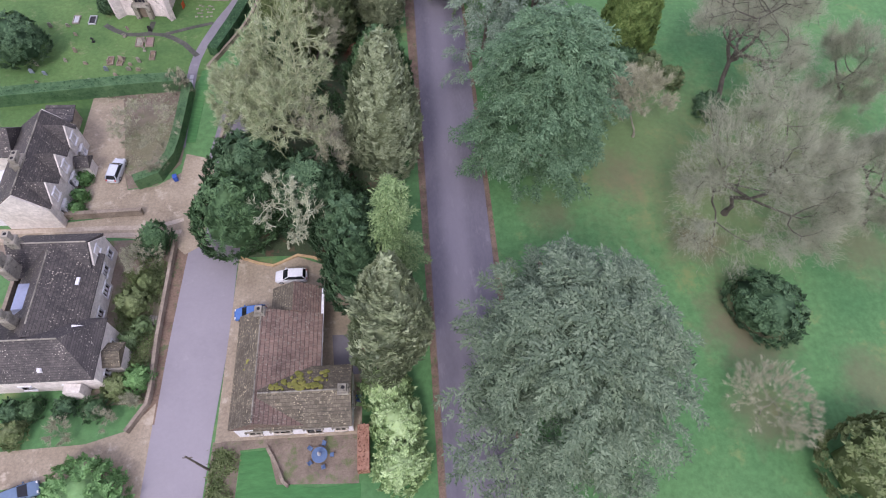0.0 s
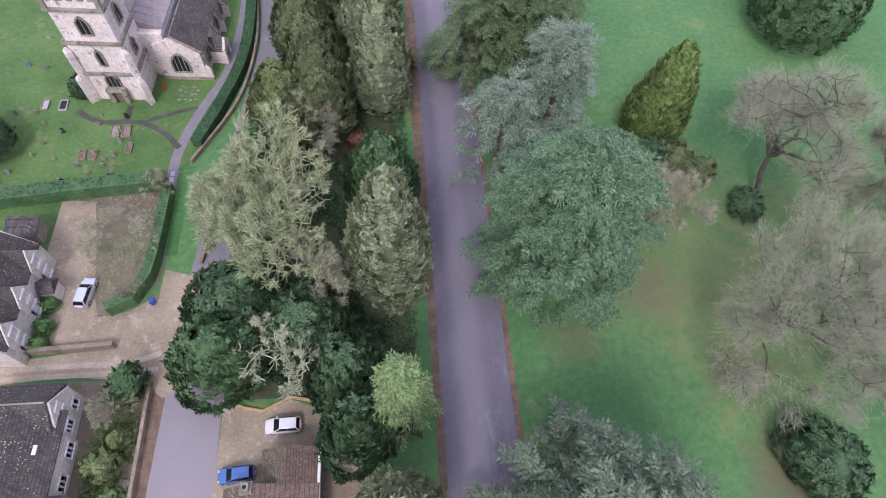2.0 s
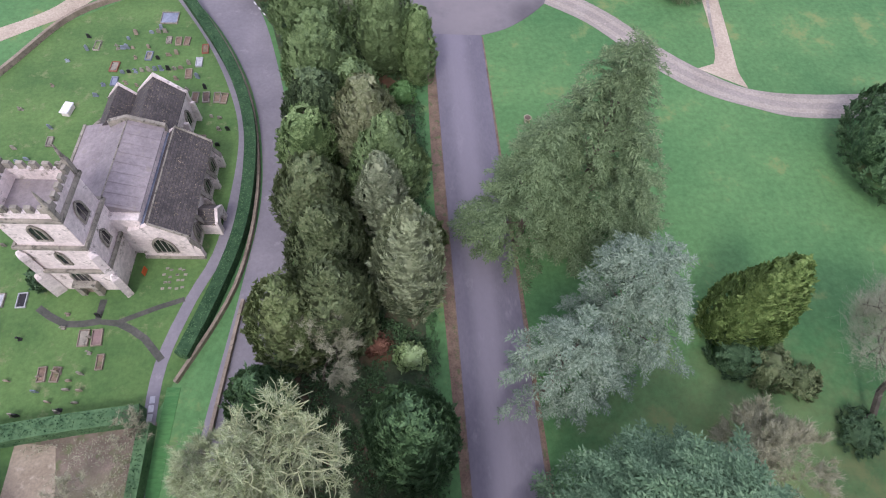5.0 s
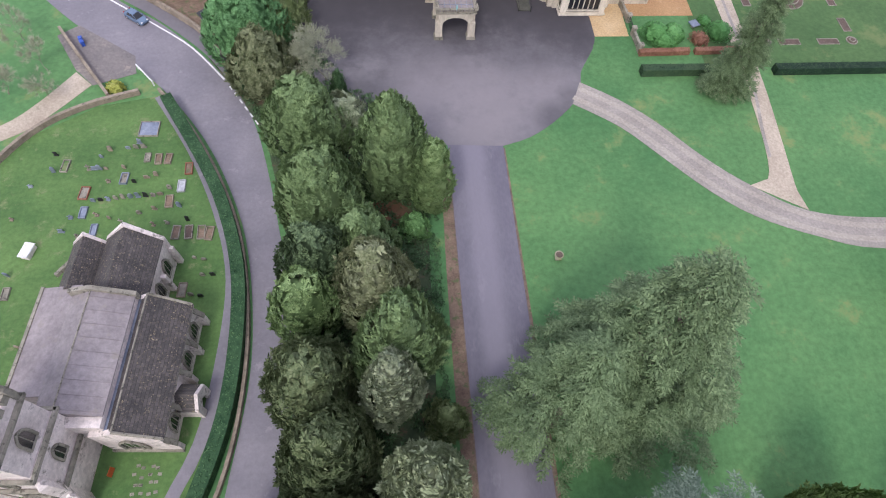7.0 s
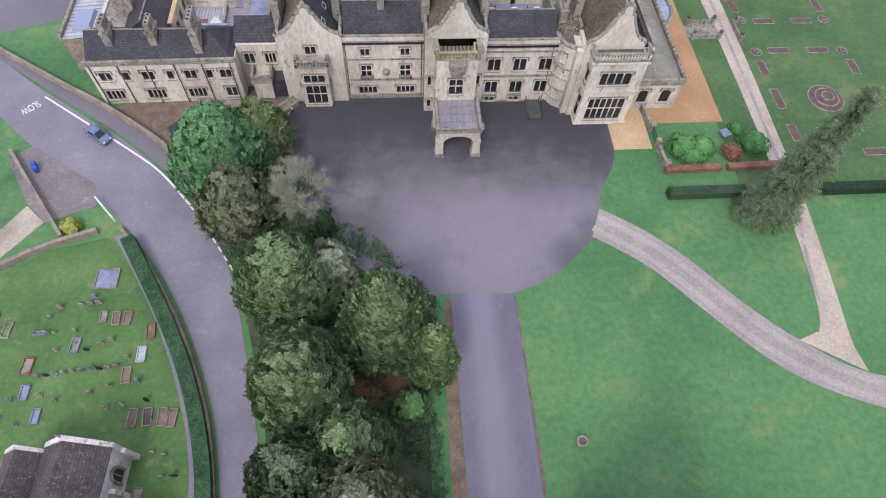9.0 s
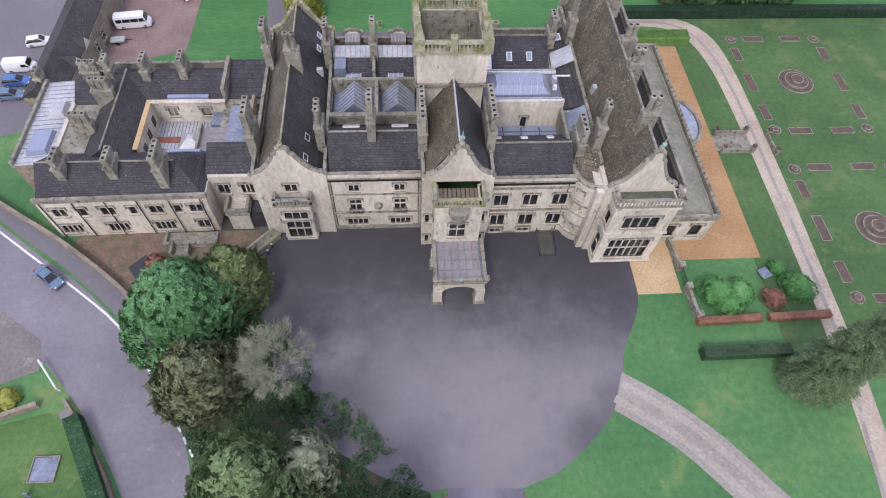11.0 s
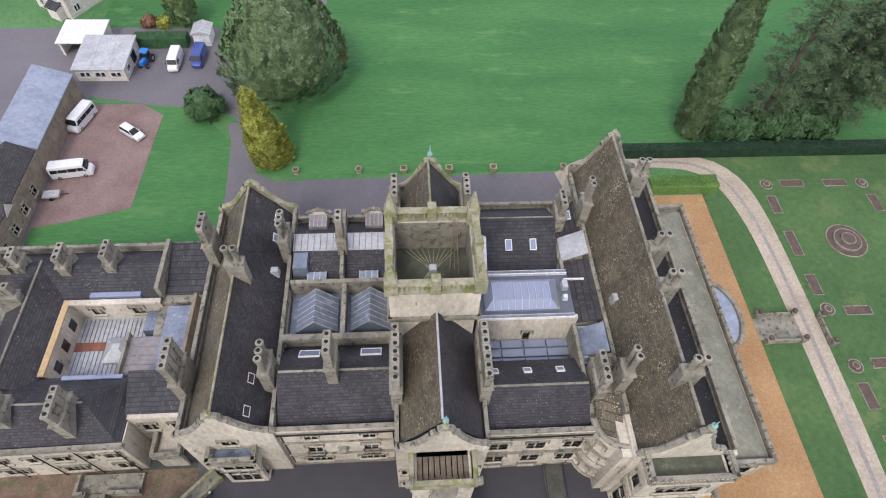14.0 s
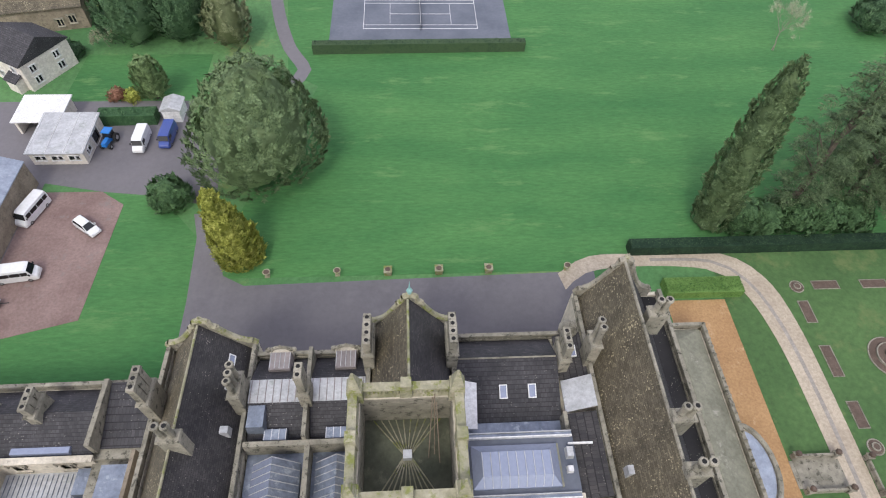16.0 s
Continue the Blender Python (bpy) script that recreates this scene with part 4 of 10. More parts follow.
def seams(parent, x0, x1, y0, y1, z0, z1, n, axis, material="pale_lead", name="seam"):
    """Raised lead rolls across a flat or gently falling roof; each is its own strip. z0 at y0 (or x0), z1 at the far end."""
    for k in range(n + 1):
        f = k / n
        bm = bmesh.new()
        if axis == "y":
            limbs_mesh(bm, [((x0 + (x1 - x0) * f, y0, z0), (x0 + (x1 - x0) * f, y1, z1), 0.045, 0.045)], 5)
        else:
            limbs_mesh(bm, [((x0, y0 + (y1 - y0) * f, z0), (x1, y0 + (y1 - y0) * f, z1), 0.045, 0.045)], 5)
        part(name, bm, material, parent)


def pinnacle(parent, x, y, z0, h, r=0.3, material="weathered"):
    bm = bmesh.new()
    block(bm, x - r, x + r, y - r, y + r, z0 - 0.1, z0 + h * 0.4)
    block(bm, x - r * 1.25, x + r * 1.25, y - r * 1.25, y + r * 1.25, z0 + h * 0.4, z0 + h * 0.48, 0.05)
    lathe(bm, x, y, [(r * 0.9, z0 + h * 0.48), (r * 0.5, z0 + h * 0.7), (r * 0.6, z0 + h * 0.76), (r * 0.12, z0 + h)], 6)
    return part("pinnacle", bm, material, parent)


def lancet(parent, m, w, h, lights=3, frame_mat="weathered"):
    """A pointed traceried window set on a wall: hood mould, mullions and dark panes. m: lower left corner, +y into the wall."""
    n, r = 8, w
    spring = h - w * 0.87
    left = [(w - r * math.cos(math.pi / 3 * k / n), spring + r * math.sin(math.pi / 3 * k / n)) for k in range(n + 1)]
    edge = [(0, 0)] + left + [(w - a, b) for a, b in left[::-1][1:]] + [(w, 0)]
    bm = bmesh.new()
    segs = [((a, -0.04, b), (c, -0.04, d), 0.16, 0.16) for (a, b), (c, d) in zip(edge, edge[1:])] + [((-0.1, -0.04, 0), (w + 0.1, -0.04, 0), 0.14, 0.14)]
    for k in range(1, lights):
        u = w * k / lights
        top = spring + math.sqrt(max(0.01, r * r - (max(u, w - u)) ** 2))
        segs.append(((u, 0.0, 0), (u, 0.0, top), 0.07, 0.07))
    limbs_mesh(bm, segs, 6)
    fr = part("window", bm, frame_mat, parent)
    fr.matrix_local = m
    bm = bmesh.new()
    f = [bm.verts.new((a, -0.03, b)) for a, b in edge]
    g = [bm.verts.new((a, 0.03, b)) for a, b in edge]
    bm.faces.new(f)
    bm.faces.new(g[::-1])
    for k in range(len(f)):
        bm.faces.new((f[k], g[k], g[(k + 1) % len(f)], f[(k + 1) % len(f)]))
    bmesh.ops.recalc_face_normals(bm, faces=bm.faces)
    part("pane", bm, "glass", fr)
    return fr


# ---- the great house ----
manor = thing("manor_house", "large pale limestone house with slate roofs, shaped gables and tower", "house", at=(0, 0, 0))

# left wing: long roof between two shaped gables
wall(manor, (-18.6, 173.4), (-9.2, 173.4), 0, 12, [(4.7, 9.7, 1.5, 1.4, 2), (4.7, 0.6, 3.6, 7.2, 1)])
wall(manor, (-9.2, 173.9), (-9.2, 201.6), 0, 12, [(10.5, 8.8, 1.3, 1.6, 2), (17, 8.8, 1.3, 1.6, 2), (24, 8.8, 1.3, 1.6, 2)])
wall(manor, (-9.2, 202.1), (-18.6, 202.1), 0, 12, [(3, 2, 1.6, 2.6, 2, 2), (6.5, 2, 1.6, 2.6, 2, 2), (4.7, 7, 1.6, 2.4, 2, 2)])
wall(manor, (-18.6, 201.6), (-18.6, 173.9), 0, 12, [(4, 8.6, 1.4, 1.8, 2), (2.5, 2, 1.4, 2.2, 2)])
gable_roof("roof", manor, -17.9, -9.9, 174.0, 201.6, 11.6, 17.0, "y", "slate_y", over=0.0, peak=-14.1, other="tile_y")
ridge_cap(manor, (-14.1, 174.2, 17.25), (-14.1, 201.5, 17.25), "mossy")
shaped_gable(manor, -18.6, -9.2, 12, 17.9, "x", 173.4)
shaped_gable(manor, -18.6, -9.2, 12, 17.7, "x", 201.55, material="weathered", cope="mossy", tip=0.35)
parapet(manor, [(-18.4, 174), (-18.4, 201.5)], 12, 12.8)
parapet(manor, [(-9.4, 174), (-9.4, 201.5)], 12, 12.8)
for rx, ry, rz in ((-11.7, 175.3, 13.8), (-11.7, 178.7, 13.8), (-11.3, 199.4, 13.4), (-11.2, 196.6, 13.3)):
    roof_light(manor, rx, ry, rz + 0.1, 0.7, 1.0, slope_x=-1.29)
solid("roof_vent", manor, (-11.3, -10.3, 191.5, 192.4, 12.6, 13.7), "pale_lead", 0.1)
# its two-storey bay with a pierced balcony
wall(manor, (-16.0, 172.2), (-11.8, 172.2), 0, 8.4, [(2.1, 0.9, 3.1, 3.7, 3, 2), (2.1, 5.2, 3.1, 1.5, 3)], arch=True)
wall(manor, (-11.8, 172.2), (-11.8, 173.4), 0, 8.4, [(0.6, 0.9, 0.6, 3.7, 1)])
wall(manor, (-16.0, 173.4), (-16.0, 172.2), 0, 8.4, [(0.6, 0.9, 0.6, 3.7, 1)])
solid("balcony_floor", manor, (-15.95, -11.85, 172.25, 173.35, 8.2, 8.45), "lead")
parapet(manor, [(-16.2, 173.3), (-16.2, 172.0), (-11.6, 172.0), (-11.6, 173.3)], 8.6, 9.6, pierced=True)

# middle left range
wall(manor, (-9.2, 173.9), (3.0, 173.9), 0, 11.6, [(3.2, 1.2, 2.8, 1.4, 4), (9.2, 1.2, 2.8, 1.4, 4), (3.2, 4.6, 1.5, 2.3, 2, 2), (9.2, 4.6, 1.5, 2.3, 2, 2), (3.2, 8.8, 1.3, 1.3, 2), (9.2, 8.8, 1.3, 1.3, 2)])
solid("string_course", manor, (-9.19, 2.99, 173.66, 173.9, 4.0, 4.2), "weathered")
solid("string_course", manor, (-9.19, 2.99, 173.7, 173.9, 8.0, 8.16), "weathered")
solid("plinth", manor, (-9.19, 2.79, 173.78, 173.9, 0, 0.95), "weathered")
solid("gutter", manor, (-9.19, 2.79, 173.55, 173.72, 11.05, 11.3), "iron")
for px in (-8.9, 2.5):
    solid("downpipe", manor, (px - 0.05, px + 0.05, 173.8, 173.9, 0, 11.05), "iron")
for bx in (-6.0, 0.0):
    solid("balconette", manor, (bx - 1.0, bx + 1.0, 173.3, 173.9, 4.35, 4.55), "weathered")
    parapet(manor, [(bx - 0.9, 173.75), (bx - 0.9, 173.4), (bx + 0.9, 173.4), (bx + 0.9, 173.75)], 4.55, 5.15, 0.12, pierced=True)
bm = bmesh.new()
lathe(bm, -3.0, 173.8, [(0.1, 5.0), (0.55, 5.3), (0.6, 5.9), (0.25, 6.2)], 10)
part("carved_niche", bm, "weathered", manor)
wall(manor, (2.8, 201.0), (-9.2, 201.0), 0, 11.6, [(3, 1.2, 1.6, 2.6, 2, 2), (6, 1.2, 1.6, 2.6, 2, 2), (9, 1.2, 1.6, 2.6, 2, 2), (3, 6, 1.6, 2.6, 2, 2), (9, 6, 1.6, 2.6, 2, 2)])
parapet(manor, [(-9.0, 173.9), (3.0, 173.9)], 11.6, 12.5, material="stone")
gable_roof("roof", manor, -9.0, 2.9, 174.3, 183.2, 11.3, 14.4, "x", "slate_x", over=0.0, peak=179.0)
ridge_cap(manor, (-8.9, 179.0, 14.6), (2.7, 179.0, 14.6))
roof_light(manor, 0.3, 181.8, 12.6, 2.1, 1.2, slope_y=-0.74)
roof_light(manor, -6.2, 181.8, 12.6, 2.1, 1.2, slope_y=-0.74)
solid("wall", manor, (-9.0, 2.6, 183.3, 183.8, 9, 12.9), "weathered")
parapet(manor, [(-8.9, 183.55), (2.5, 183.55)], 12.9, 13.15, 0.55, "stone")
solid("wall", manor, (-9.0, 2.6, 190.4, 190.9, 9, 13.0), "weathered")
solid("wall", manor, (-3.1, -2.6, 183.8, 190.4, 9, 12.9), "weathered")
solid("gutter_roof", manor, (-9.0, 2.6, 183.6, 191.0, 9.0, 10.6), "lead")
for x0, x1 in ((-8.1, -3.6), (-2.1, 2.4)):
    gable_roof("roof_lantern", manor, x0, x1, 184.9, 189.2, 11.2, 13.6, "y", "lead", over=0.05, other="roof_glass" if x0 < -5 else "lead")
    xm = (x0 + x1) / 2
    for k in range(7):
        for e in (x0, x1):
            bm = bmesh.new()
            yk = 185.0 + k * 0.69
            limbs_mesh(bm, [((e, yk, 11.42), (xm, yk, 13.82), 0.05, 0.05)], 5)
            part("glazing_rib", bm, "pale_lead", manor)
for x0, x1 in ((-9.0, -3.4), (-2.9, 2.6)):
    lean_roof("roof", manor, [(x0, 190.9, 11.2), (x1, 190.9, 11.2), (x1, 194.6, 13.4), (x0, 194.6, 13.4)], "slate_x")
    lean_roof("roof", manor, [(x0, 194.6, 13.46), (x1, 194.6, 13.46), (x1, 197.0, 13.6), (x0, 197.0, 13.6)], "pale_lead")
    lean_roof("roof", manor, [(x0, 197.0, 13.55), (x1, 197.0, 13.55), (x1, 200.4, 11.3), (x0, 200.4, 11.3)], "slate_x")
    seams(manor, x0 + 0.2, x1 - 0.2, 194.6, 197.0, 13.5, 13.64, 7, "y", "grey_sheet")
    # glazed box at the foot of the slope, and a low stone kerb beside it
    solid("roof_box", manor, (x1 - 3.9, x1 - 1.6, 191.1, 192.3, 11.2, 12.5), "lead", 0.06)
    for q in range(4):
        solid("glazing_bar", manor, (x1 - 3.8 + q * 0.7, x1 - 3.74 + q * 0.7, 191.15, 192.25, 12.5, 12.56), "white_paint")
    solid("filling", manor, (x0, x1, 191, 200.4, 0, 10.9), "weathered")
solid("lead_flashing", manor, (-8.9, -7.1, 192.0, 194.4, 12.0, 13.55), "lead", 0.1)
solid("parapet_wall", manor, (-3.35, -2.95, 190.9, 200.4, 10, 14.0), "weathered")
parapet(manor, [(-9.0, 200.7), (2.8, 200.7)], 11.6, 12.2)
for dx in (-6.4, 0.45):
    wall(manor, (dx + 1.2, 200.75), (dx - 1.2, 200.75), 11.0, 13.1, [(1.2, 0.5, 1.2, 1.3, 2)])
    for e in (-1, 1):
        bm = bmesh.new()
        limbs_mesh(bm, [((dx + e * 1.25, 200.5, 13.0), (dx + e * 1.45, 200.5, 13.35), 0.2, 0.26), ((dx + e * 1.45, 200.5, 13.35), (dx + e * 1.1, 200.5, 13.6), 0.26, 0.16)], 6)
        part("dormer_scroll", bm, "weathered", manor)
    bm = bmesh.new()
    arc = [(dx + 1.0 * math.cos(math.pi * k / 8), 13.2 + 0.62 * math.sin(math.pi * k / 8)) for k in range(9)]
    limbs_mesh(bm, [((a, 200.5, c), (p, 200.5, q), 0.2, 0.2) for (a, c), (p, q) in zip(arc, arc[1:])], 6)
    part("dormer_hood", bm, "weathered", manor)
    bm = bmesh.new()
    lathe(bm, dx, 200.5, [(0.14, 13.8), (0.2, 14.0), (0.05, 14.3)], 7)
    part("dormer_finial", bm, "weathered", manor)
    solid("dormer_roof", manor, (dx - 1.15, dx + 1.15, 198.2, 200.3, 11.6, 13.2), "grey_sheet", 0.08)
    seams(manor, dx - 1.0, dx + 1.0, 198.4, 200.2, 13.22, 13.22, 4, "y", "pale_lead")

# central block: ridge roof, frontispiece, porch
for xx in (3.0, 11.6):
    solid("wall", manor, (xx - 0.2, xx + 0.2, 171.3, 182.0, 0, 15.2), "weathered")
    solid("wall", manor, (xx - 0.2, xx + 0.2, 190.4, 202.0, 0, 15.2), "weathered")
wall(manor, (2.8, 170.8), (4.3, 170.8), 0, 14.6, [(0.75, 1.0, 0.5, 1.6, 1), (0.75, 5.6, 0.5, 1.8, 1)])
wall(manor, (10.2, 170.8), (11.8, 170.8), 0, 14.6, [(0.8, 1.0, 0.5, 1.6, 1), (0.8, 5.6, 0.5, 1.8, 1)])
gable_roof("roof", manor, 3.3, 11.3, 171.2, 182.4, 14.6, 20.4, "y", "slate_y", over=0.0, peak=7.1, other="tile_y")
ridge_cap(manor, (7.1, 171.4, 20.65), (7.1, 182.3, 20.65), "pale_lead", 0.12)
shaped_gable(manor, 3.0, 11.6, 14.6, 20.9, "x", 170.4)
bm = bmesh.new()
lathe(bm, 7.3, 170.9, [(0.22, 21.4), (0.3, 21.8), (0.1, 22.1), (0.03, 22.9)], 8)
part("copper_finial", bm, "copper", manor)
wall(manor, (4.3, 167.6), (10.2, 167.6), 0, 13.6, [(2.95, 6.8, 2.0, 2.9, 2, 2)], arch=True)
wall(manor, (10.2, 167.6), (10.2, 170.8), 0, 13.6, [(1.5, 6.8, 0.8, 2.4, 1)])
wall(manor, (4.3, 170.8), (4.3, 167.6), 0, 13.6, [(1.5, 6.8, 0.8, 2.4, 1)])
for k in range(9):
    bm = bmesh.new()
    block(bm, 4.85 + k * 0.55, 5.3 + k * 0.55, 168.1, 170.3, 13.3, 13.42)
    part("deck_board", bm, "wood", manor)
parapet(manor, [(4.3, 170.4), (4.3, 167.6), (10.2, 167.6), (10.2, 170.4)], 13.6, 14.7, material="mossy", pierced=True)
bm = bmesh.new()
lathe(bm, 7.25, 167.35, [(0.15, 10.2), (0.85, 10.7), (1.3, 12.2), (1.35, 13.3)], 12)
part("carved_shield", bm, "weathered", manor)
for px in (4.1, 10.4):
    pinnacle(manor, px, 167.5, 14.6, 1.6, 0.3)
# porte-cochere with arches on three sides
for px in (4.3, 9.9):
    for py in (161.5, 167.0):
        solid("porch_pier", manor, (px - 0.3, px + 0.9, py - 0.3, py + 0.9, 0, 3.4), "stone", 0.03)
        solid("pier_base", manor, (px - 0.5, px + 1.1, py - 0.5, py + 1.1, 0, 0.6), "weathered", 0.06)
def arch_wall(u0, u1, axis, at, z0=3.0, z1=5.3, thick=0.7):
    c, r = (u0 + u1) / 2, (u1 - u0) / 2
    pts = [(u0 - 0.6, z0)] + [(c - r * math.cos(math.pi * k / 10), z0 + r * 0.62 * math.sin(math.pi * k / 10)) for k in range(11)] + [(u1 + 0.6, z0), (u1 + 0.6, z1), (u0 - 0.6, z1)]
    profile_wall("porch_arch", manor, pts[::-1], axis, at, thick, "stone")
arch_wall(5.2, 9.6, "x", 161.35)
arch_wall(162.5, 166.9, "y", 4.15)
arch_wall(162.5, 166.9, "y", 10.0)
solid("porch_roof", manor, (4.3, 10.5, 161.6, 167.6, 5.2, 5.5), "grey_sheet")
seams(manor, 4.6, 10.2, 161.8, 167.5, 5.55, 5.55, 6, "y", "lead", "lead_roll")
seams(manor, 4.5, 10.3, 163.2, 166.2, 5.55, 5.55, 2, "x", "lead", "lead_roll")
parapet(manor, [(4.3, 167.5), (4.3, 161.5), (10.6, 161.5), (10.6, 167.5)], 5.4, 6.1, pierced=True)
for px in (4.2, 10.7):
    pinnacle(manor, px, 161.4, 6.0, 1.2, 0.28)
bm = bmesh.new()
lathe(bm, 7.4, 161.3, [(0.1, 6.0), (0.2, 6.4), (0.05, 7.0)], 8)
part("copper_finial", bm, "copper", manor)

# the open-topped central tower
TX0, TX1, TY0, TY1 = 2.6, 11.2, 182.0, 190.5
solid("tower_stage", manor, (TX0 + 0.2, TX1 - 0.2, TY0 + 0.2, TY1 - 0.2, 0, 19.6), "stone")
for a, b in (((TX0, TY0), (TX1, TY0)), ((TX1, TY0 + 0.6), (TX1, TY1 - 0.6)), ((TX1, TY1), (TX0, TY1)), ((TX0, TY1 - 0.6), (TX0, TY0 + 0.6))):
    L = math.dist(a, b)
    wall(manor, a, b, 19.6, 24.6, (), t=0.6, name="tower_wall", frame_mat="weathered")
parapet(manor, [(TX0 - 0.05, TY0 - 0.05), (TX1 + 0.05, TY0 - 0.05), (TX1 + 0.05, TY1 + 0.05), (TX0 - 0.05, TY1 + 0.05)], 19.5, 19.75, 0.35, "weathered", True)
parapet(manor, [(TX0 + 0.1, TY0 + 0.1), (TX1 - 0.1, TY0 + 0.1), (TX1 - 0.1, TY1 - 0.1), (TX0 + 0.1, TY1 - 0.1)], 24.7, 25.9, 0.55, "mossy", True, True)
for px in (TX0 + 0.25, TX1 - 0.25):
    for py in (TY0 + 0.25, TY1 - 0.25):
        bm = bmesh.new()
        block(bm, px - 0.65, px + 0.65, py - 0.65, py + 0.65, 24.4, 26.5, 0.06)
        block(bm, px - 0.5, px + 0.5, py - 0.5, py + 0.5, 26.5, 27.2, 0.12)
        block(bm, px - 0.38, px + 0.38, py - 0.38, py + 0.38, 27.2, 28.6, 0.3)
        part("tower_pinnacle", bm, "mossy", manor)
for px, py in (((TX0 + TX1) / 2, TY0 + 0.1), ((TX0 + TX1) / 2, TY1 - 0.1), (TX0 + 0.1, (TY0 + TY1) / 2), (TX1 - 0.1, (TY0 + TY1) / 2)):
    bm = bmesh.new()
    block(bm, px - 0.5, px + 0.5, py - 0.5, py + 0.5, 24.4, 26.6, 0.08)
    part("tower_pinnacle", bm, "mossy", manor)
# thin darker sheets on the inner walls stand in for the shade inside
for dims in ((TX0 + 0.61, TX1 - 0.61, TY1 - 0.68, TY1 - 0.61, 19.7, 24.5), (TX0 + 0.61, TX0 + 0.68, TY0 + 0.7, TY1 - 0.7, 19.7, 24.5), (TX1 - 0.68, TX1 - 0.61, TY0 + 0.7, TY1 - 0.7, 19.7, 24.5)):
    solid("tower_inner_shade", manor, dims, "weathered")
gable_roof("tower_roof", manor, TX0 + 0.7, TX1 - 0.7, TY0 + 0.7, TY1 - 0.7, 20.0, 21.4, "y", "dark_felt", over=0.0, hip0=3.5, hip1=3.5)
for k in range(10):
    u = -2.9 + k * 0.64
    bm = bmesh.new()
    limbs_mesh(bm, [((6.9 + u, TY0 + 0.75, 20.25), (6.9 + u * 0.08, (TY0 + TY1) / 2, 21.6), 0.06, 0.06), ((6.9 + u, TY1 - 0.75, 20.25), (6.9 + u * 0.08, (TY0 + TY1) / 2, 21.6), 0.06, 0.06)], 5)
    part("lead_roll", bm, "mossy", manor)
solid("roof_hatch", manor, (6.5, 7.3, 185.85, 186.65, 21.2, 22.0), "pale_lead", 0.05)
for k, (fx, fy) in enumerate(((8.6, 188.6), (9.1, 188.9), (9.5, 188.2))):
    bm = bmesh.new()
    limbs_mesh(bm, [((fx, fy - 2.5, 21.2), (fx + 0.4 - 0.3 * k, fy + 1.2, 24.8), 0.05, 0.05)], 6)
    part("flag_pole", bm, "wood", manor)
# roof behind the tower
gable_roof("roof", manor, 3.3, 11.3, 190.4, 202.1, 14.4, 20.2, "y", "slate_y", over=0.0, peak=7.1, other="tile_y")
ridge_cap(manor, (7.1, 190.6, 20.45), (7.1, 201.9, 20.45), "mossy")
shaped_gable(manor, 3.0, 11.6, 14.6, 20.7, "x", 202.05, material="weathered", cope="mossy", tip=0.5)
bm = bmesh.new()
lathe(bm, 7.3, 202.3, [(0.2, 20.9), (0.32, 21.4), (0.1, 21.8), (0.02, 22.9)], 8)
part("copper_finial", bm, "copper", manor)
solid("wall", manor, (3.0, 11.6, 202.05, 202.6, 0, 14.6), "stone")

# middle right range
wall(manor, (11.6, 172.6), (23.2, 172.6), 0, 11.8, [(2.0, 2.0, 1.9, 2.4, 2), (6.0, 2.0, 1.9, 2.4, 2), (10.0, 2.0, 1.9, 2.4, 2), (2.0, 6.6, 1.9, 2.3, 2), (6.0, 6.6, 1.9, 2.3, 2), (10.0, 6.6, 1.9, 2.3, 2), (2.0, 0.3, 1.6, 0.8, 2), (6.0, 0.3, 1.6, 0.8, 2)], arch=True)
solid("string_course", manor, (11.81, 23.19, 172.36, 172.6, 5.4, 5.65), "weathered")
solid("string_course", manor, (11.81, 23.19, 172.38, 172.6, 10.2, 10.4), "weathered")
solid("plinth", manor, (11.81, 22.9, 172.46, 172.6, 0, 0.28), "weathered")
solid("gutter", manor, (11.81, 22.9, 172.26, 172.42, 11.2, 11.45), "iron")
for px in (12.1, 22.3):
    solid("downpipe", manor, (px - 0.05, px + 0.05, 172.5, 172.6, 0, 11.2), "iron")
parapet(manor, [(11.6, 172.6), (23.2, 172.6)], 11.8, 12.6, material="stone")
gable_roof("roof", manor, 11.8, 22.6, 173.0, 180.6, 11.5, 14.4, "x", "slate_x", over=0.0, peak=176.6)
ridge_cap(manor, (11.9, 176.6, 14.6), (22.5, 176.6, 14.6))
for k in range(3):
    roof_light(manor, 13.2 + k * 3.5, 178.8, 13.15, 0.75, 0.75, slope_y=-0.73)
solid("filling", manor, (11.8, 22.8, 180.6, 184.0, 0, 9.6), "lead")
for k in range(3):
    for q in range(4):
        solid("glass_panel", manor, (12.2 + q * 2.6, 14.66 + q * 2.6, 180.75 + k * 1.08, 181.75 + k * 1.08, 9.6, 9.78 + 0.12 * k), "roof_glass", 0.04)
wall(manor, (11.8, 184.0), (22.8, 184.0), 9.6, 14.6, [(5.8, 0.3, 0.8, 1.9, 1)], name="court_wall")
solid("flat_roof", manor, (11.8, 22.6, 184.5, 190.2, 0, 14.4), "court_paint")
for y0, y1 in ((184.05, 184.5), (189.7, 190.15)):
    solid("roof_kerb", manor, (11.85, 22.5, y0, y0 + 0.16, 14.4, 14.8), "white_paint", 0.02)
    solid("roof_gutter", manor, (11.85, 22.5, y0 + 0.16, y1, 14.4, 14.62), "lead", 0.02)
    solid("roof_rail", manor, (11.85, 22.5, y1, y1 + 0.12, 14.4, 14.78), "pale_lead", 0.02)
bm = bmesh.new()
block(bm, 12.7, 20.8, 185.1, 189.0, 14.4, 14.8)
block(bm, 12.7, 20.8, 185.1, 189.0, 14.8, 15.7, 0.85)
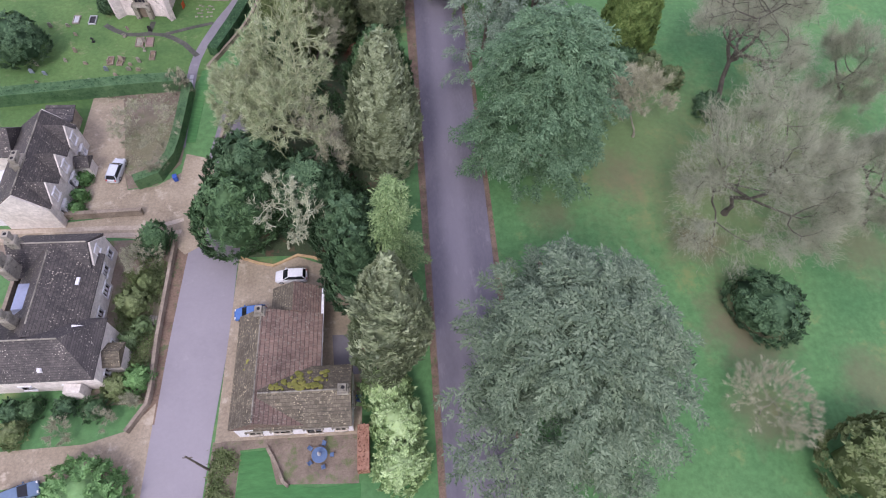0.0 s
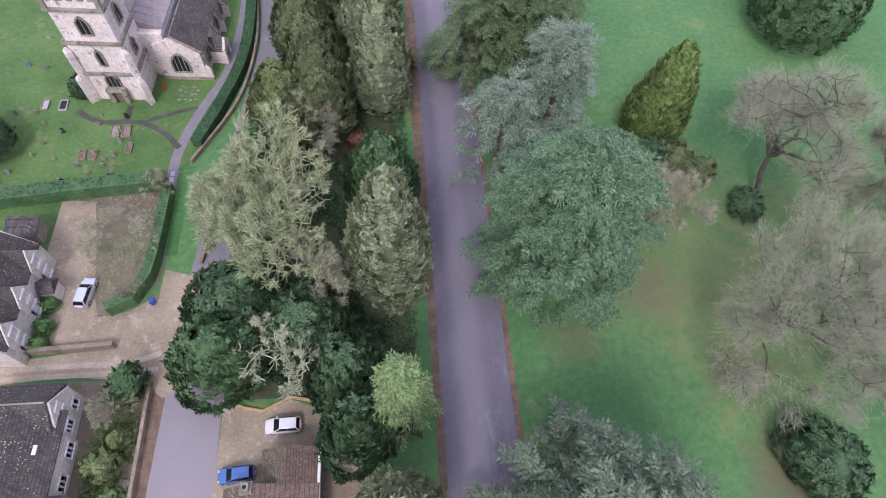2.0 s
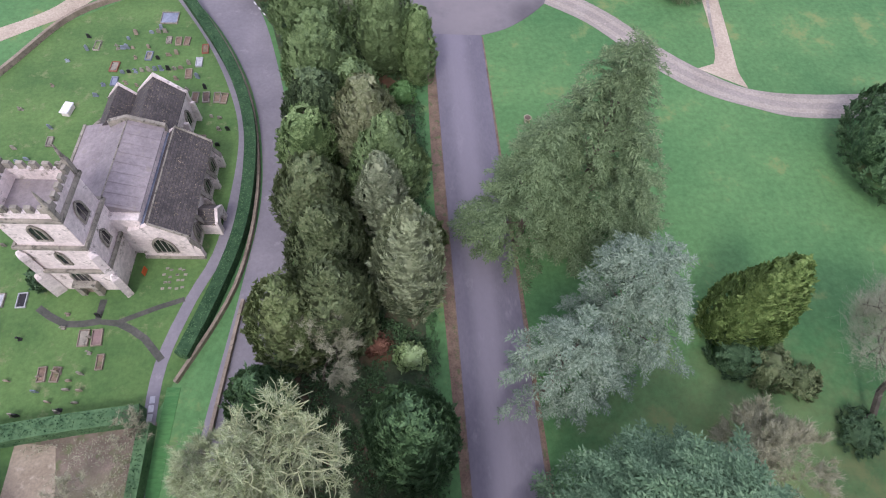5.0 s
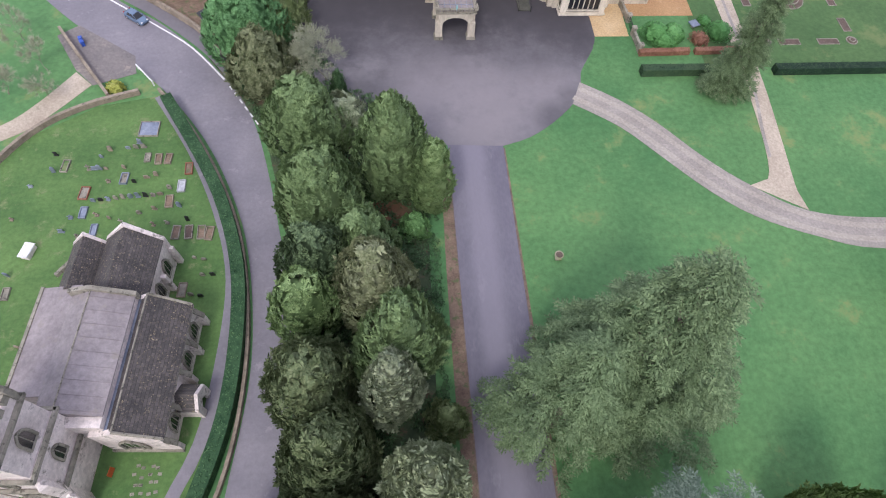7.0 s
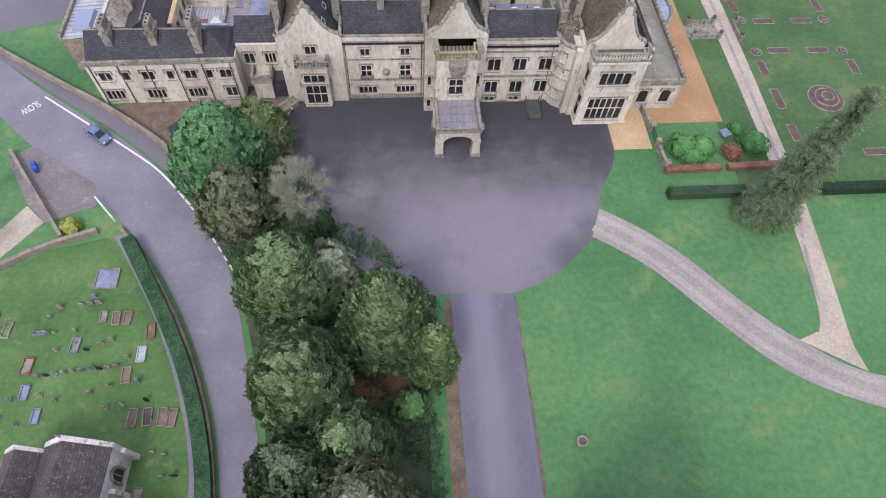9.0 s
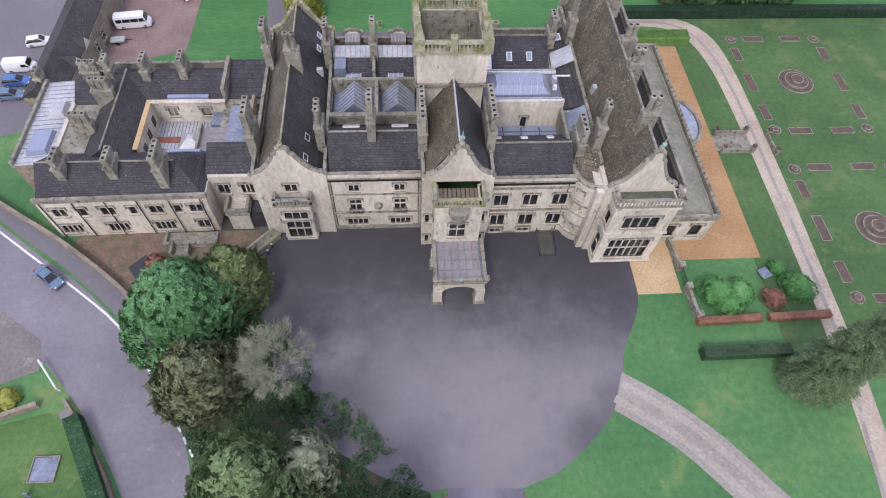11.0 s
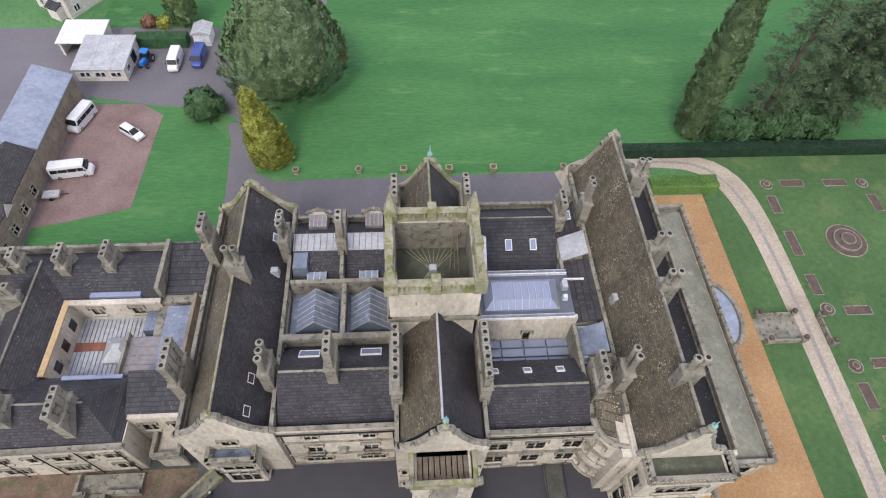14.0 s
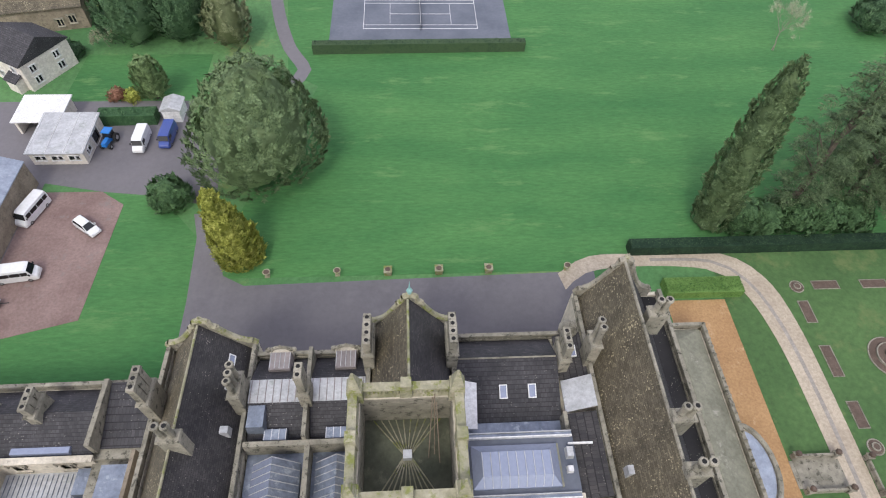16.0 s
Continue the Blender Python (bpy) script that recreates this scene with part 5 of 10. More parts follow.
lant = part("roof_lantern", bm, "roof_glass", manor)
for k in range(9):
    xx = 13.6 + k * 0.79
    bm = bmesh.new()
    limbs_mesh(bm, [((xx, 186.0, 15.74), (xx, 188.1, 15.74), 0.045, 0.045), ((xx, 186.0, 15.74), (xx - 0.1 * (k - 4) / 4, 185.15, 14.84), 0.04, 0.04)], 4)
    part("glazing_rib", bm, "pale_lead", lant)
solid("kerb_strip", lant, (20.82, 21.0, 185.1, 189.0, 14.4, 14.75), "felt")
solid("air_unit", manor, (21.6, 22.3, 187.6, 188.6, 14.4, 15.2), "pale_lead", 0.06)
solid("air_unit", manor, (21.5, 22.1, 186.3, 186.9, 14.4, 15.0), "white_paint", 0.06)
solid("roof_duct", manor, (22.0, 24.4, 188.9, 189.1, 14.5, 14.7), "white_paint", 0.02)
lean_roof("roof", manor, [(11.8, 192.4, 11.6), (22.6, 192.4, 11.6), (22.6, 198.3, 14.2), (11.8, 198.3, 14.2)], "slate_x")
lean_roof("roof", manor, [(11.8, 198.3, 14.2), (22.6, 198.3, 14.2), (22.6, 201.6, 11.8), (11.8, 201.6, 11.8)], "slate_x")
ridge_cap(manor, (11.9, 198.3, 14.25), (22.5, 198.3, 14.25), "weathered", 0.1)
solid("gutter_roof", manor, (11.8, 22.6, 190.2, 192.5, 0, 11.5), "lead")
solid("filling", manor, (11.8, 22.6, 192.6, 201.6, 0, 11.4), "weathered")
for rx in (16.7, 19.7):
    roof_light(manor, rx, 195.1, 12.95, 0.7, 1.3, slope_y=0.44)
lean_roof("white_roof", manor, [(11.75, 191.2, 13.6), (13.7, 191.2, 13.2), (13.9, 195.7, 14.0), (11.75, 196.0, 14.4)], "white_paint")
wall(manor, (25.5, 202.2), (11.4, 202.2), 0, 12.0, [(3, 1.2, 1.6, 2.6, 2, 2), (7, 1.2, 1.6, 2.6, 2, 2), (11, 1.2, 1.6, 2.6, 2, 2)])
parapet(manor, [(11.6, 201.9), (25.5, 201.9)], 12.0, 12.7)

# link between middle and right wing, with a rounded stair bay
solid("wall", manor, (22.8, 26.0, 173.6, 201.8, 0, 11.6), "stone")
solid("court_wall", manor, (22.4, 22.8, 177.2, 192.6, 9.0, 13.4), "weathered")
bm = bmesh.new()
pts = [(25.9 + 3.0 * math.cos(math.pi * (1.0 + 0.5 * k / 6)), 173.6 + 3.0 * math.sin(math.pi * (1.0 + 0.5 * k / 6))) for k in range(7)] + [(26.0, 173.7), (22.95, 173.7)]
prism(bm, pts, 0, 12.2)
part("stair_bay", bm, "stone", manor)
for k in range(3):
    for fl in (2.0, 6.4, 9.2):
        a = math.pi * (1.12 + 0.13 * k)
        m = Matrix.Translation((25.9 + 3.02 * math.cos(a), 173.6 + 3.02 * math.sin(a), fl)) @ Matrix.Rotation(a - 1.5 * math.pi, 4, "Z") @ Matrix.Translation((-0.35, -0.1, 0))
        if fl < 9 or k == 1:
            window(manor, m, 0.7, 1.5, 1)
bm = bmesh.new()
tube(bm, [(ax, ay, 12.4) for ax, ay in pts[:7]], [0.35] * 7, 8)
part("bay_coping", bm, "weathered", manor)
lean_roof("roof", manor, [(23.2, 172.2, 12.2), (25.8, 171.2, 12.2), (25.8, 179.9, 14.2), (23.2, 179.9, 14.2)], "tile_x")
solid("roof_base", manor, (22.9, 25.8, 179.6, 184.2, 11.6, 12.3), "lead")
lean_roof("roof", manor, [(23.0, 180.2, 12.5), (25.6, 180.2, 14.2), (25.6, 183.7, 14.2), (23.0, 183.7, 12.5)], "lead")
for q in range(2):
    solid("lead_edge", manor, (23.0, 25.7, 180.05 + 3.6 * q, 180.2 + 3.6 * q, 12.2, 13.0), "pale_lead", 0.02)
lean_roof("roof", manor, [(22.9, 184.4, 12.7), (25.8, 184.4, 13.4), (25.8, 192.6, 13.4), (22.9, 192.6, 12.7)], "slate_y")
lean_roof("roof", manor, [(22.9, 192.8, 12.6), (25.8, 192.8, 14.2), (25.8, 196.2, 14.2), (22.9, 196.2, 12.6)], "pale_lead")
lean_roof("roof", manor, [(22.9, 196.4, 12.4), (25.8, 196.4, 13.2), (25.8, 201.6, 13.2), (22.9, 201.6, 12.4)], "slate_y")
roof_light(manor, 24.5, 199.4, 12.98, 1.0, 1.2, slope_x=0.28)
bm = bmesh.new()
lathe(bm, 24.6, 202.0, [(1.0, 12.4), (1.05, 13.4), (0.8, 13.7), (0.7, 14.1), (0.3, 14.4)], 10)
part("corner_turret", bm, "weathered", manor)

# right wing
wall(manor, (25.9, 169.2), (36.2, 169.2), 0, 13.2)
wall(manor, (36.2, 169.7), (36.2, 206.6), 0, 13.2, [(6, 8.4, 1.6, 2.4, 2, 2), (13, 8.4, 1.6, 2.4, 2, 2), (20, 8.4, 1.6, 2.4, 2, 2), (27, 8.4, 1.6, 2.4, 2, 2), (34, 8.4, 1.6, 2.4, 2, 2)])
wall(manor, (36.2, 206.6), (25.9, 206.6), 0, 13.2, [(3, 2, 1.6, 2.6, 2, 2), (7, 2, 1.6, 2.6, 2, 2)])
wall(manor, (25.9, 206.1), (25.9, 169.7), 0, 13.2)
gable_roof("roof", manor, 26.4, 34.0, 169.8, 206.1, 12.8, 19.9, "y", "slate_y", over=0.0, peak=30.1, other="tile_y")
ridge_cap(manor, (30.1, 170, 20.15), (30.1, 206.0, 20.15), "weathered", 0.18)
solid("gutter_roof", manor, (34.0, 35.8, 169.8, 206.1, 12.4, 12.9), "slate_y")
shaped_gable(manor, 26.0, 34.4, 13.2, 20.9, "x", 169.2)
shaped_gable(manor, 26.0, 34.6, 13.2, 20.6, "x", 206.05, material="weathered", tip=0.45)
bm = bmesh.new()
lathe(bm, 30.3, 169.5, [(0.2, 21.3), (0.3, 21.7), (0.08, 22.0), (0.02, 22.8)], 8)
part("copper_finial", bm, "copper", manor)
parapet(manor, [(35.9, 169.8), (35.9, 206.3)], 13.2, 14.0)
parapet(manor, [(26.1, 173.8), (26.1, 205.9)], 13.2, 13.8)
solid("dormer_cheek", manor, (26.9, 28.2, 185.7, 186.7, 13.4, 15.2), "pale_lead", 0.1)
# its two-storey bay window
wall(manor, (26.8, 167.0), (34.9, 167.0), 0, 13.4, [(4.05, 1.4, 5.6, 4.4, 6, 2), (4.05, 8.6, 4.6, 2.3, 4)], arch=True)
wall(manor, (34.9, 167.0), (34.9, 169.2), 0, 13.4, [(1.1, 1.4, 1.2, 4.4, 1, 2), (1.1, 8.6, 1.0, 2.3, 1)], arch=True)
wall(manor, (26.8, 169.2), (26.8, 167.0), 0, 13.4, [(1.1, 1.4, 1.2, 4.4, 1, 2), (1.1, 8.6, 1.0, 2.3, 1)], arch=True)
for zz in (0.35, 7.2, 12.6):
    bm = bmesh.new()
    block(bm, 26.55, 35.15, 166.75, 167.0, zz, zz + 0.35, 0.05)
    block(bm, 26.55, 26.8, 167.0, 169.1, zz, zz + 0.35, 0.05)
    block(bm, 34.9, 35.15, 167.0, 169.1, zz, zz + 0.35, 0.05)
    part("string_course", bm, "stone", manor)
solid("balcony_floor", manor, (26.9, 34.8, 167.1, 169.2, 13.0, 13.3), "dark_felt")
parapet(manor, [(26.8, 169.1), (26.8, 167.0), (34.9, 167.0), (34.9, 169.1)], 13.4, 14.5, material="stone", pierced=True)
# stepped corner between stair bay and right wing
solid("wall", manor, (25.0, 26.8, 169.6, 173.7, 0, 12.6), "stone")

# low garden range with a bowed end bay
wall(manor, (36.2, 170.2), (44.0, 170.2), 0, 5.6, [(1.9, 1.6, 1.6, 2.6, 1), (5.6, 1.6, 1.6, 2.6, 1)], arch=True)
wall(manor, (44.0, 170.7), (44.0, 206.0), 0, 5.6, [(3 + 4.0 * k, 1.2, 1.8, 3.0, 2, 2) for k in range(3)] + [(25 + 4.0 * k, 1.2, 1.8, 3.0, 2, 2) for k in range(3)])
wall(manor, (44.0, 206.0), (36.2, 206.0), 0, 5.6, [(4, 1.2, 1.8, 3.0, 2, 2)])
gable_roof("roof", manor, 36.3, 43.6, 170.6, 205.6, 5.5, 6.6, "y", "felt", over=0.0, hip0=3.5, hip1=2.0)
parapet(manor, [(36.4, 170.2), (44.0, 170.2), (44.0, 206.0), (36.4, 206.0)], 5.6, 6.4)
for k in range(34):
    bm = bmesh.new()
    lathe(bm, 44.0, 171.2 + k * 1.05, [(0.16, 6.35), (0.2, 6.5), (0.1, 6.7), (0.04, 6.8)], 6)
    part("parapet_ball", bm, "weathered", manor)
bm = bmesh.new()
bow = [(44.1 + 2.6 * math.cos(-math.pi / 2 + math.pi * k / 12), 188.6 + 4.6 * math.sin(-math.pi / 2 + math.pi * k / 12)) for k in range(13)]
prism(bm, bow, 0, 5.4)
part("bow_bay", bm, "stone", manor)
bm = bmesh.new()
prism(bm, [(44.2 + (x - 44.1) * 0.82, 188.6 + (y - 188.6) * 0.86) for x, y in bow], 5.4, 5.7)
part("bow_roof", bm, "blue_roof", manor)
bm = bmesh.new()
tube(bm, [(ax, ay, 5.75) for ax, ay in bow], [0.3] * 13, 8)
part("bow_parapet", bm, "weathered", manor)

# main chimneys
for cx, cy, z0, z1, n, ax, sh in (
        (-18.0, 195.0, 12.5, 19.2, 3, "y", "square"), (-13.6, 189.5, 16.5, 21.6, 2, "x", "round"), (-9.7, 195.4, 13.0, 18.9, 3, "y", "round"), (-9.9, 179.3, 13.0, 19.1, 3, "y", "round"),
        (-18.6, 179.4, 11.0, 19.0, 4, "y", "square"), (-3.35, 179.2, 13.2, 20.6, 3, "y", "square"), (-3.15, 195.1, 12.0, 19.5, 2, "y", "square"),
        (3.05, 178.0, 15.2, 20.6, 7, "y", "square"), (11.6, 178.0, 15.2, 20.6, 7, "y", "square"), (3.1, 199.0, 15.2, 20.0, 4, "y", "square"), (11.4, 198.8, 15.2, 20.2, 4, "y", "square"),
        (31.9, 199.8, 18.0, 22.6, 2, "x", "round"), (31.0, 189.0, 18.7, 23.0, 2, "x", "round"), (30.9, 184.4, 18.7, 23.0, 2, "x", "round"), (30.0, 174.7, 18.7, 24.1, 2, "x", "round"),
        (25.7, 176.8, 13.6, 21.2, 2, "y", "round"), (23.6, 177.2, 12.6, 17.5, 4, "y", "square"), (26.0, 198.5, 13.6, 20.6, 2, "y", "round"), (23.2, 198.6, 12.5, 17.6, 3, "y", "square")):
    chimney(manor, cx, cy, z0, z1, n, ax, sh)

# ---- service wing round its own court ----
service = thing("service_wing", "lower limestone service wing with slate roofs round a glazed court", "house", at=(0, 0, 0))
wall(service, (-47.2, 173.8), (-25.6, 174.2), 0, 7.8, [(2.2, 1.0, 2.6, 1.8, 4), (8.4, 1.0, 2.6, 1.8, 4), (14.6, 1.0, 2.6, 1.8, 4), (19.8, 1.0, 1.6, 1.8, 2), (2.2, 4.8, 1.7, 1.6, 2), (5.2, 4.8, 0.9, 1.6, 1), (8.4, 4.8, 1.7, 1.6, 2), (11.6, 4.8, 0.9, 1.6, 1), (14.6, 4.8, 1.7, 1.6, 2), (17.4, 4.8, 0.9, 1.6, 1), (19.8, 4.8, 1.7, 1.6, 2)])
for k in range(6):
    bm = bmesh.new()
    limbs_mesh(bm, [((-46.6 + 4.05 * k, 173.68 + 0.06 * k, 0.1), (-46.6 + 4.05 * k, 173.68 + 0.06 * k, 7.6), 0.07, 0.07)], 6)
    part("downpipe", bm, "iron", service)
wall(service, (-25.6, 174.2), (-25.6, 177.0), 0, 7.8)
wall(service, (-25.6, 177.0), (-18.7, 177.0), 0, 8.4, [(1.6, 5.0, 1.4, 1.9, 2), (4.8, 5.0, 1.6, 1.9, 3), (3.2, 1.0, 1.4, 1.8, 2)])
wall(service, (-47.2, 199.6), (-47.2, 174.3), 0, 7.8, [(4, 4.6, 1.2, 1.6, 2), (9, 4.6, 1.2, 1.6, 2), (15, 4.6, 1.2, 1.6, 2), (21, 4.6, 1.2, 1.6, 2)])
wall(service, (-18.7, 199.8), (-47.2, 199.6), 0, 7.8, [(3 + 4.1 * k, 4.6, 1.3, 1.6, 2) for k in range(6)])
gable_roof("roof", service, -47.0, -25.7, 174.2, 182.2, 7.6, 10.4, "x", "slate_x", over=0.0, hip1=3.6)
ridge_cap(service, (-46.8, 178.2, 10.6), (-29.4, 178.2, 10.6))
lean_roof("roof", service, [(-25.9, 177.2, 8.2), (-18.9, 177.2, 8.2), (-18.9, 181.8, 10.0), (-25.9, 181.8, 10.0)], "slate_x")
gable_roof("roof", service, -43.0, -36.3, 180.5, 197.0, 7.6, 9.9, "y", "slate_y", over=0.0, peak=-39.6)
ridge_cap(service, (-39.6, 180.6, 10.1), (-39.6, 196.5, 10.1))
gable_roof("roof", service, -46.8, -25.6, 191.8, 199.2, 7.6, 9.8, "x", "slate_x", over=0.0, peak=195.8)
lean_roof("roof", service, [(-25.0, 192.6, 7.8), (-19.0, 192.6, 7.8), (-19.0, 199.2, 9.4), (-25.0, 199.2, 9.4)], "slate_x")
solid("roof_wall", service, (-25.6, -25.1, 192.2, 199.4, 6, 10.0), "weathered")
parapet(service, [(-47.0, 199.4), (-18.9, 199.6)], 7.8, 8.8)
parapet(service, [(-47.2, 174.0), (-25.6, 174.4)], 7.8, 8.3)
solid("filling", service, (-46.9, -36.4, 182.0, 199.0, 0, 7.5), "weathered")
solid("filling", service, (-36.4, -18.9, 191.6, 199.0, 0, 7.5), "weathered")
solid("filling", service, (-46.9, -26.0, 174.6, 181.6, 0, 7.5), "weathered")
solid("filling", service, (-25.8, -18.9, 177.5, 192.5, 0, 6.8), "weathered")
# inner court walls, glazed court roof and clutter
wall(service, (-36.0, 191.4), (-36.0, 182.4), 4.2, 8.2, [(1.8, 1.2, 1.2, 1.7, 3), (4.5, 1.2, 1.2, 1.7, 3), (7.2, 1.2, 1.2, 1.7, 3)], t=0.3, name="court_wall")
wall(service, (-36.0, 191.4), (-25.4, 191.4), 4.2, 8.2, [(2.8, 1.4, 1.3, 1.6, 2), (7.6, 1.4, 1.3, 1.6, 2)], t=0.3, name="court_wall")
solid("court_coping", service, (-36.4, -35.7, 182.2, 191.8, 8.2, 8.4), "yellow_gravel")
solid("court_coping", service, (-35.7, -25.2, 191.1, 191.8, 8.2, 8.4), "stone")
solid("court_roof", service, (-36.0, -25.8, 182.0, 191.4, 0, 4.4), "pale_lead")
seams(service, -35.8, -28.2, 182.6, 191.2, 4.45, 4.45, 15, "y", "lead", "lead_roll")
solid("red_walkway", service, (-35.9, -31.8, 187.0, 188.1, 4.4, 4.52), "red_brick")
bm = bmesh.new()
block(bm, -31.9, -28.6, 185.2, 188.4, 4.4, 4.9)
block(bm, -31.9, -28.6, 185.2, 188.4, 4.9, 5.9, 1.2)
part("court_lantern", bm, "pale_lead", service)
solid("lean_to", service, (-28.2, -24.4, 182.4, 187.4, 4.4, 7.2), "grey_sheet", 0.1)
seams(service, -28.0, -24.6, 182.6, 187.2, 7.22, 7.22, 4, "x", "lead", "lead_roll")
solid("lean_to", service, (-24.4, -21.4, 182.6, 191.0, 6.8, 7.9), "lead", 0.1)
solid("lean_to", service, (-27.4, -24.6, 188.4, 191.2, 4.4, 6.4), "lead", 0.1)
solid("wall", service, (-21.2, -20.8, 182.2, 192.0, 6.8, 9.0), "rubble")
solid("wall", service, (-28.3, -28.0, 182.2, 187.6, 4.4, 7.9), "weathered")
solid("skylight", service, (-33.8, -27.2, 181.7, 182.25, 7.5, 8.3), "roof_glass", 0.05)
solid("skylight", service, (-33.6, -27.6, 192.0, 192.8, 7.6, 8.5), "roof_glass", 0.08)
# west lean-to roofs
solid("west_range", service, (-53.0, -47.2, 181.5, 198.0, 0, 6.2), "rubble")
lean_roof("roof", service, [(-53.0, 181.5, 6.3), (-47.3, 181.5, 6.8), (-47.3, 198.0, 6.8), (-53.0, 198.0, 6.3)], "pale_lead")
seams(service, -52.9, -47.4, 181.8, 197.8, 6.4, 6.85, 18, "x", "lead", "lead_roll")
solid("skylight", service, (-51.5, -48.5, 183.0, 187.5, 6.5, 7.3), "roof_glass", 0.3)
solid("skylight", service, (-50.6, -48.0, 190.0, 193.0, 6.5, 7.5), "pale_lead", 0.4)
parapet(service, [(-53.0, 181.6), (-53.0, 198.0)], 6.2, 6.9)
for cx, cy, z0, z1, n, ax in ((-41.8, 196.0, 9.4, 12.7, 2, "y"), (-36.5, 196.0, 9.4, 12.7, 3, "y"), (-31.2, 196.2, 9.3, 12.8, 3, "y"), (-37.0, 177.6, 9.8, 12.9, 3, "y"), (-30.6, 177.0, 9.6, 14.2, 4, "y"), (-41.4, 191.2, 9.2, 13.0, 3, "x"), (-44.2, 195.5, 9.0, 12.4, 3, "x"), (-43.4, 177.6, 9.8, 12.9, 3, "y"), (-43.4, 186.0, 8.0, 11.6, 3, "x")):
    chimney(service, cx, cy, z0, z1, n, ax, "square")
# entrance lobby between the wings
solid("lobby", service, (-23.8, -21.0, 174.3, 177.0, 0, 3.8), "stone")
parapet(service, [(-23.8, 176.9), (-23.8, 174.3), (-21.0, 174.3), (-21.0, 176.9)], 3.8, 4.7, material="weathered")
solid("dark_roof", service, (-21.0, -18.7, 174.6, 177.0, 0, 3.4), "slate_x", 0.1)


# ---- the church ----
church = thing("church", "medieval pale stone church with battlemented tower and slate roofs", "church", at=(-36.5, 100, 0), turn=-3.4)
FACE_S = lambda x, y, z: Matrix.Translation((x, y, z))
FACE_E = lambda x, y, z: Matrix.Translation((x, y, z)) @ Matrix.Rotation(math.pi / 2, 4, "Z")
# south aisle: west gable with its apex off centre, side wall with lancets and buttresses
profile_wall("aisle_wall", church, [(0.6, 0), (7.4, 0), (7.4, 5.2), (3.6, 8.0), (2.0, 7.0), (0.6, 6.6)], "x", -4.9, 0.6, "church_stone")
profile_wall("aisle_wall", church, [(2.6, 0), (7.4, 0), (7.4, 5.2), (3.6, 8.0), (2.6, 7.4)], "x", 10.4, 0.5, "church_stone")
wall(church, (7.4, -4.3), (7.4, 10.4), 0, 5.2, (), "church_stone", 0.6)
lean_roof("aisle_roof", church, [(3.6, -4.7, 8.15), (7.8, -4.7, 5.2), (7.8, 10.8, 5.2), (3.6, 10.8, 8.15)], "church_slate")
lean_roof("aisle_roof", church, [(3.6, -4.5, 8.15), (3.6, 10.6, 8.15), (2.7, 10.6, 7.3), (2.7, -4.5, 7.3)], "church_slate")
ridge_cap(church, (3.6, -4.7, 8.2), (3.6, 10.8, 8.2), "weathered", 0.12)
limb = bmesh.new()
limbs_mesh(limb, [((3.6, -4.75, 8.2), (7.7, -4.75, 5.3), 0.18, 0.18), ((3.6, 10.75, 8.2), (7.7, 10.75, 5.3), 0.18, 0.18), ((7.75, -4.7, 5.05), (7.75, 10.7, 5.05), 0.1, 0.1)], 6)
part("coping", limb, "weathered", church)
lancet(church, FACE_S(2.6, -5.0, 1.6), 2.6, 3.6, 4)
for yy in (-3.2, 4.0, 7.6):
    lancet(church, FACE_E(7.5, yy, 1.4), 1.7, 2.9, 3)
for yy in (-4.6, -0.9, 3.0, 6.6, 10.5):
    solid("buttress", church, (7.4, 8.3, yy - 0.3, yy + 0.3, 0, 2.6), "church_stone", 0.04)
    lean_roof("buttress_cap", church, [(7.4, yy - 0.32, 4.2), (7.4, yy + 0.32, 4.2), (8.3, yy + 0.32, 2.6), (8.3, yy - 0.32, 2.6)], "weathered", 0.3)
solid("plinth", church, (0.5, 8.4, -5.15, -4.9, 0, 0.5), "weathered", 0.03)
solid("drain_gutter", church, (2.3, 2.75, -4.4, 10.4, 6.9, 7.3), "lead")
# nave with a low lead roof
solid("nave_wall", church, (-4.3, 2.4, -4.3, 10.6, 0, 8.2), "church_stone")
gable_roof("nave_roof", church, -4.4, 2.5, -3.2, 10.4, 8.3, 9.7, "y", "grey_sheet", over=0.0, peak=-1.8)
for k in range(9):
    bm = bmesh.new()
    yy = -2.8 + k * 1.55
    limbs_mesh(bm, [((-1.8, yy, 9.92), (2.4, yy, 8.52), 0.04, 0.04)], 5)
    part("lead_roll", bm, "grey_sheet", church)
profile_wall("nave_gable", church, [(-4.6, 7.8), (2.7, 7.8), (2.7, 8.9), (-1.8, 10.4), (-4.6, 9.4)], "x", 10.2, 0.5, "weathered")
ridge_cap(church, (-1.8, -3.2, 9.9), (-1.8, 10.2, 9.9), "weathered", 0.1)
# north aisle
solid("north_aisle_wall", church, (-9.4, -4.4, -0.6, 12.0, 0, 6.0), "church_stone")
lean_roof("north_aisle_roof", church, [(-9.6, -0.8, 6.1), (-4.4, -0.8, 7.3), (-4.4, 12.2, 7.3), (-9.6, 12.2, 6.1)], "grey_sheet")
parapet(church, [(-9.5, -0.8), (-9.5, 12.2)], 5.8, 6.3, 0.3)
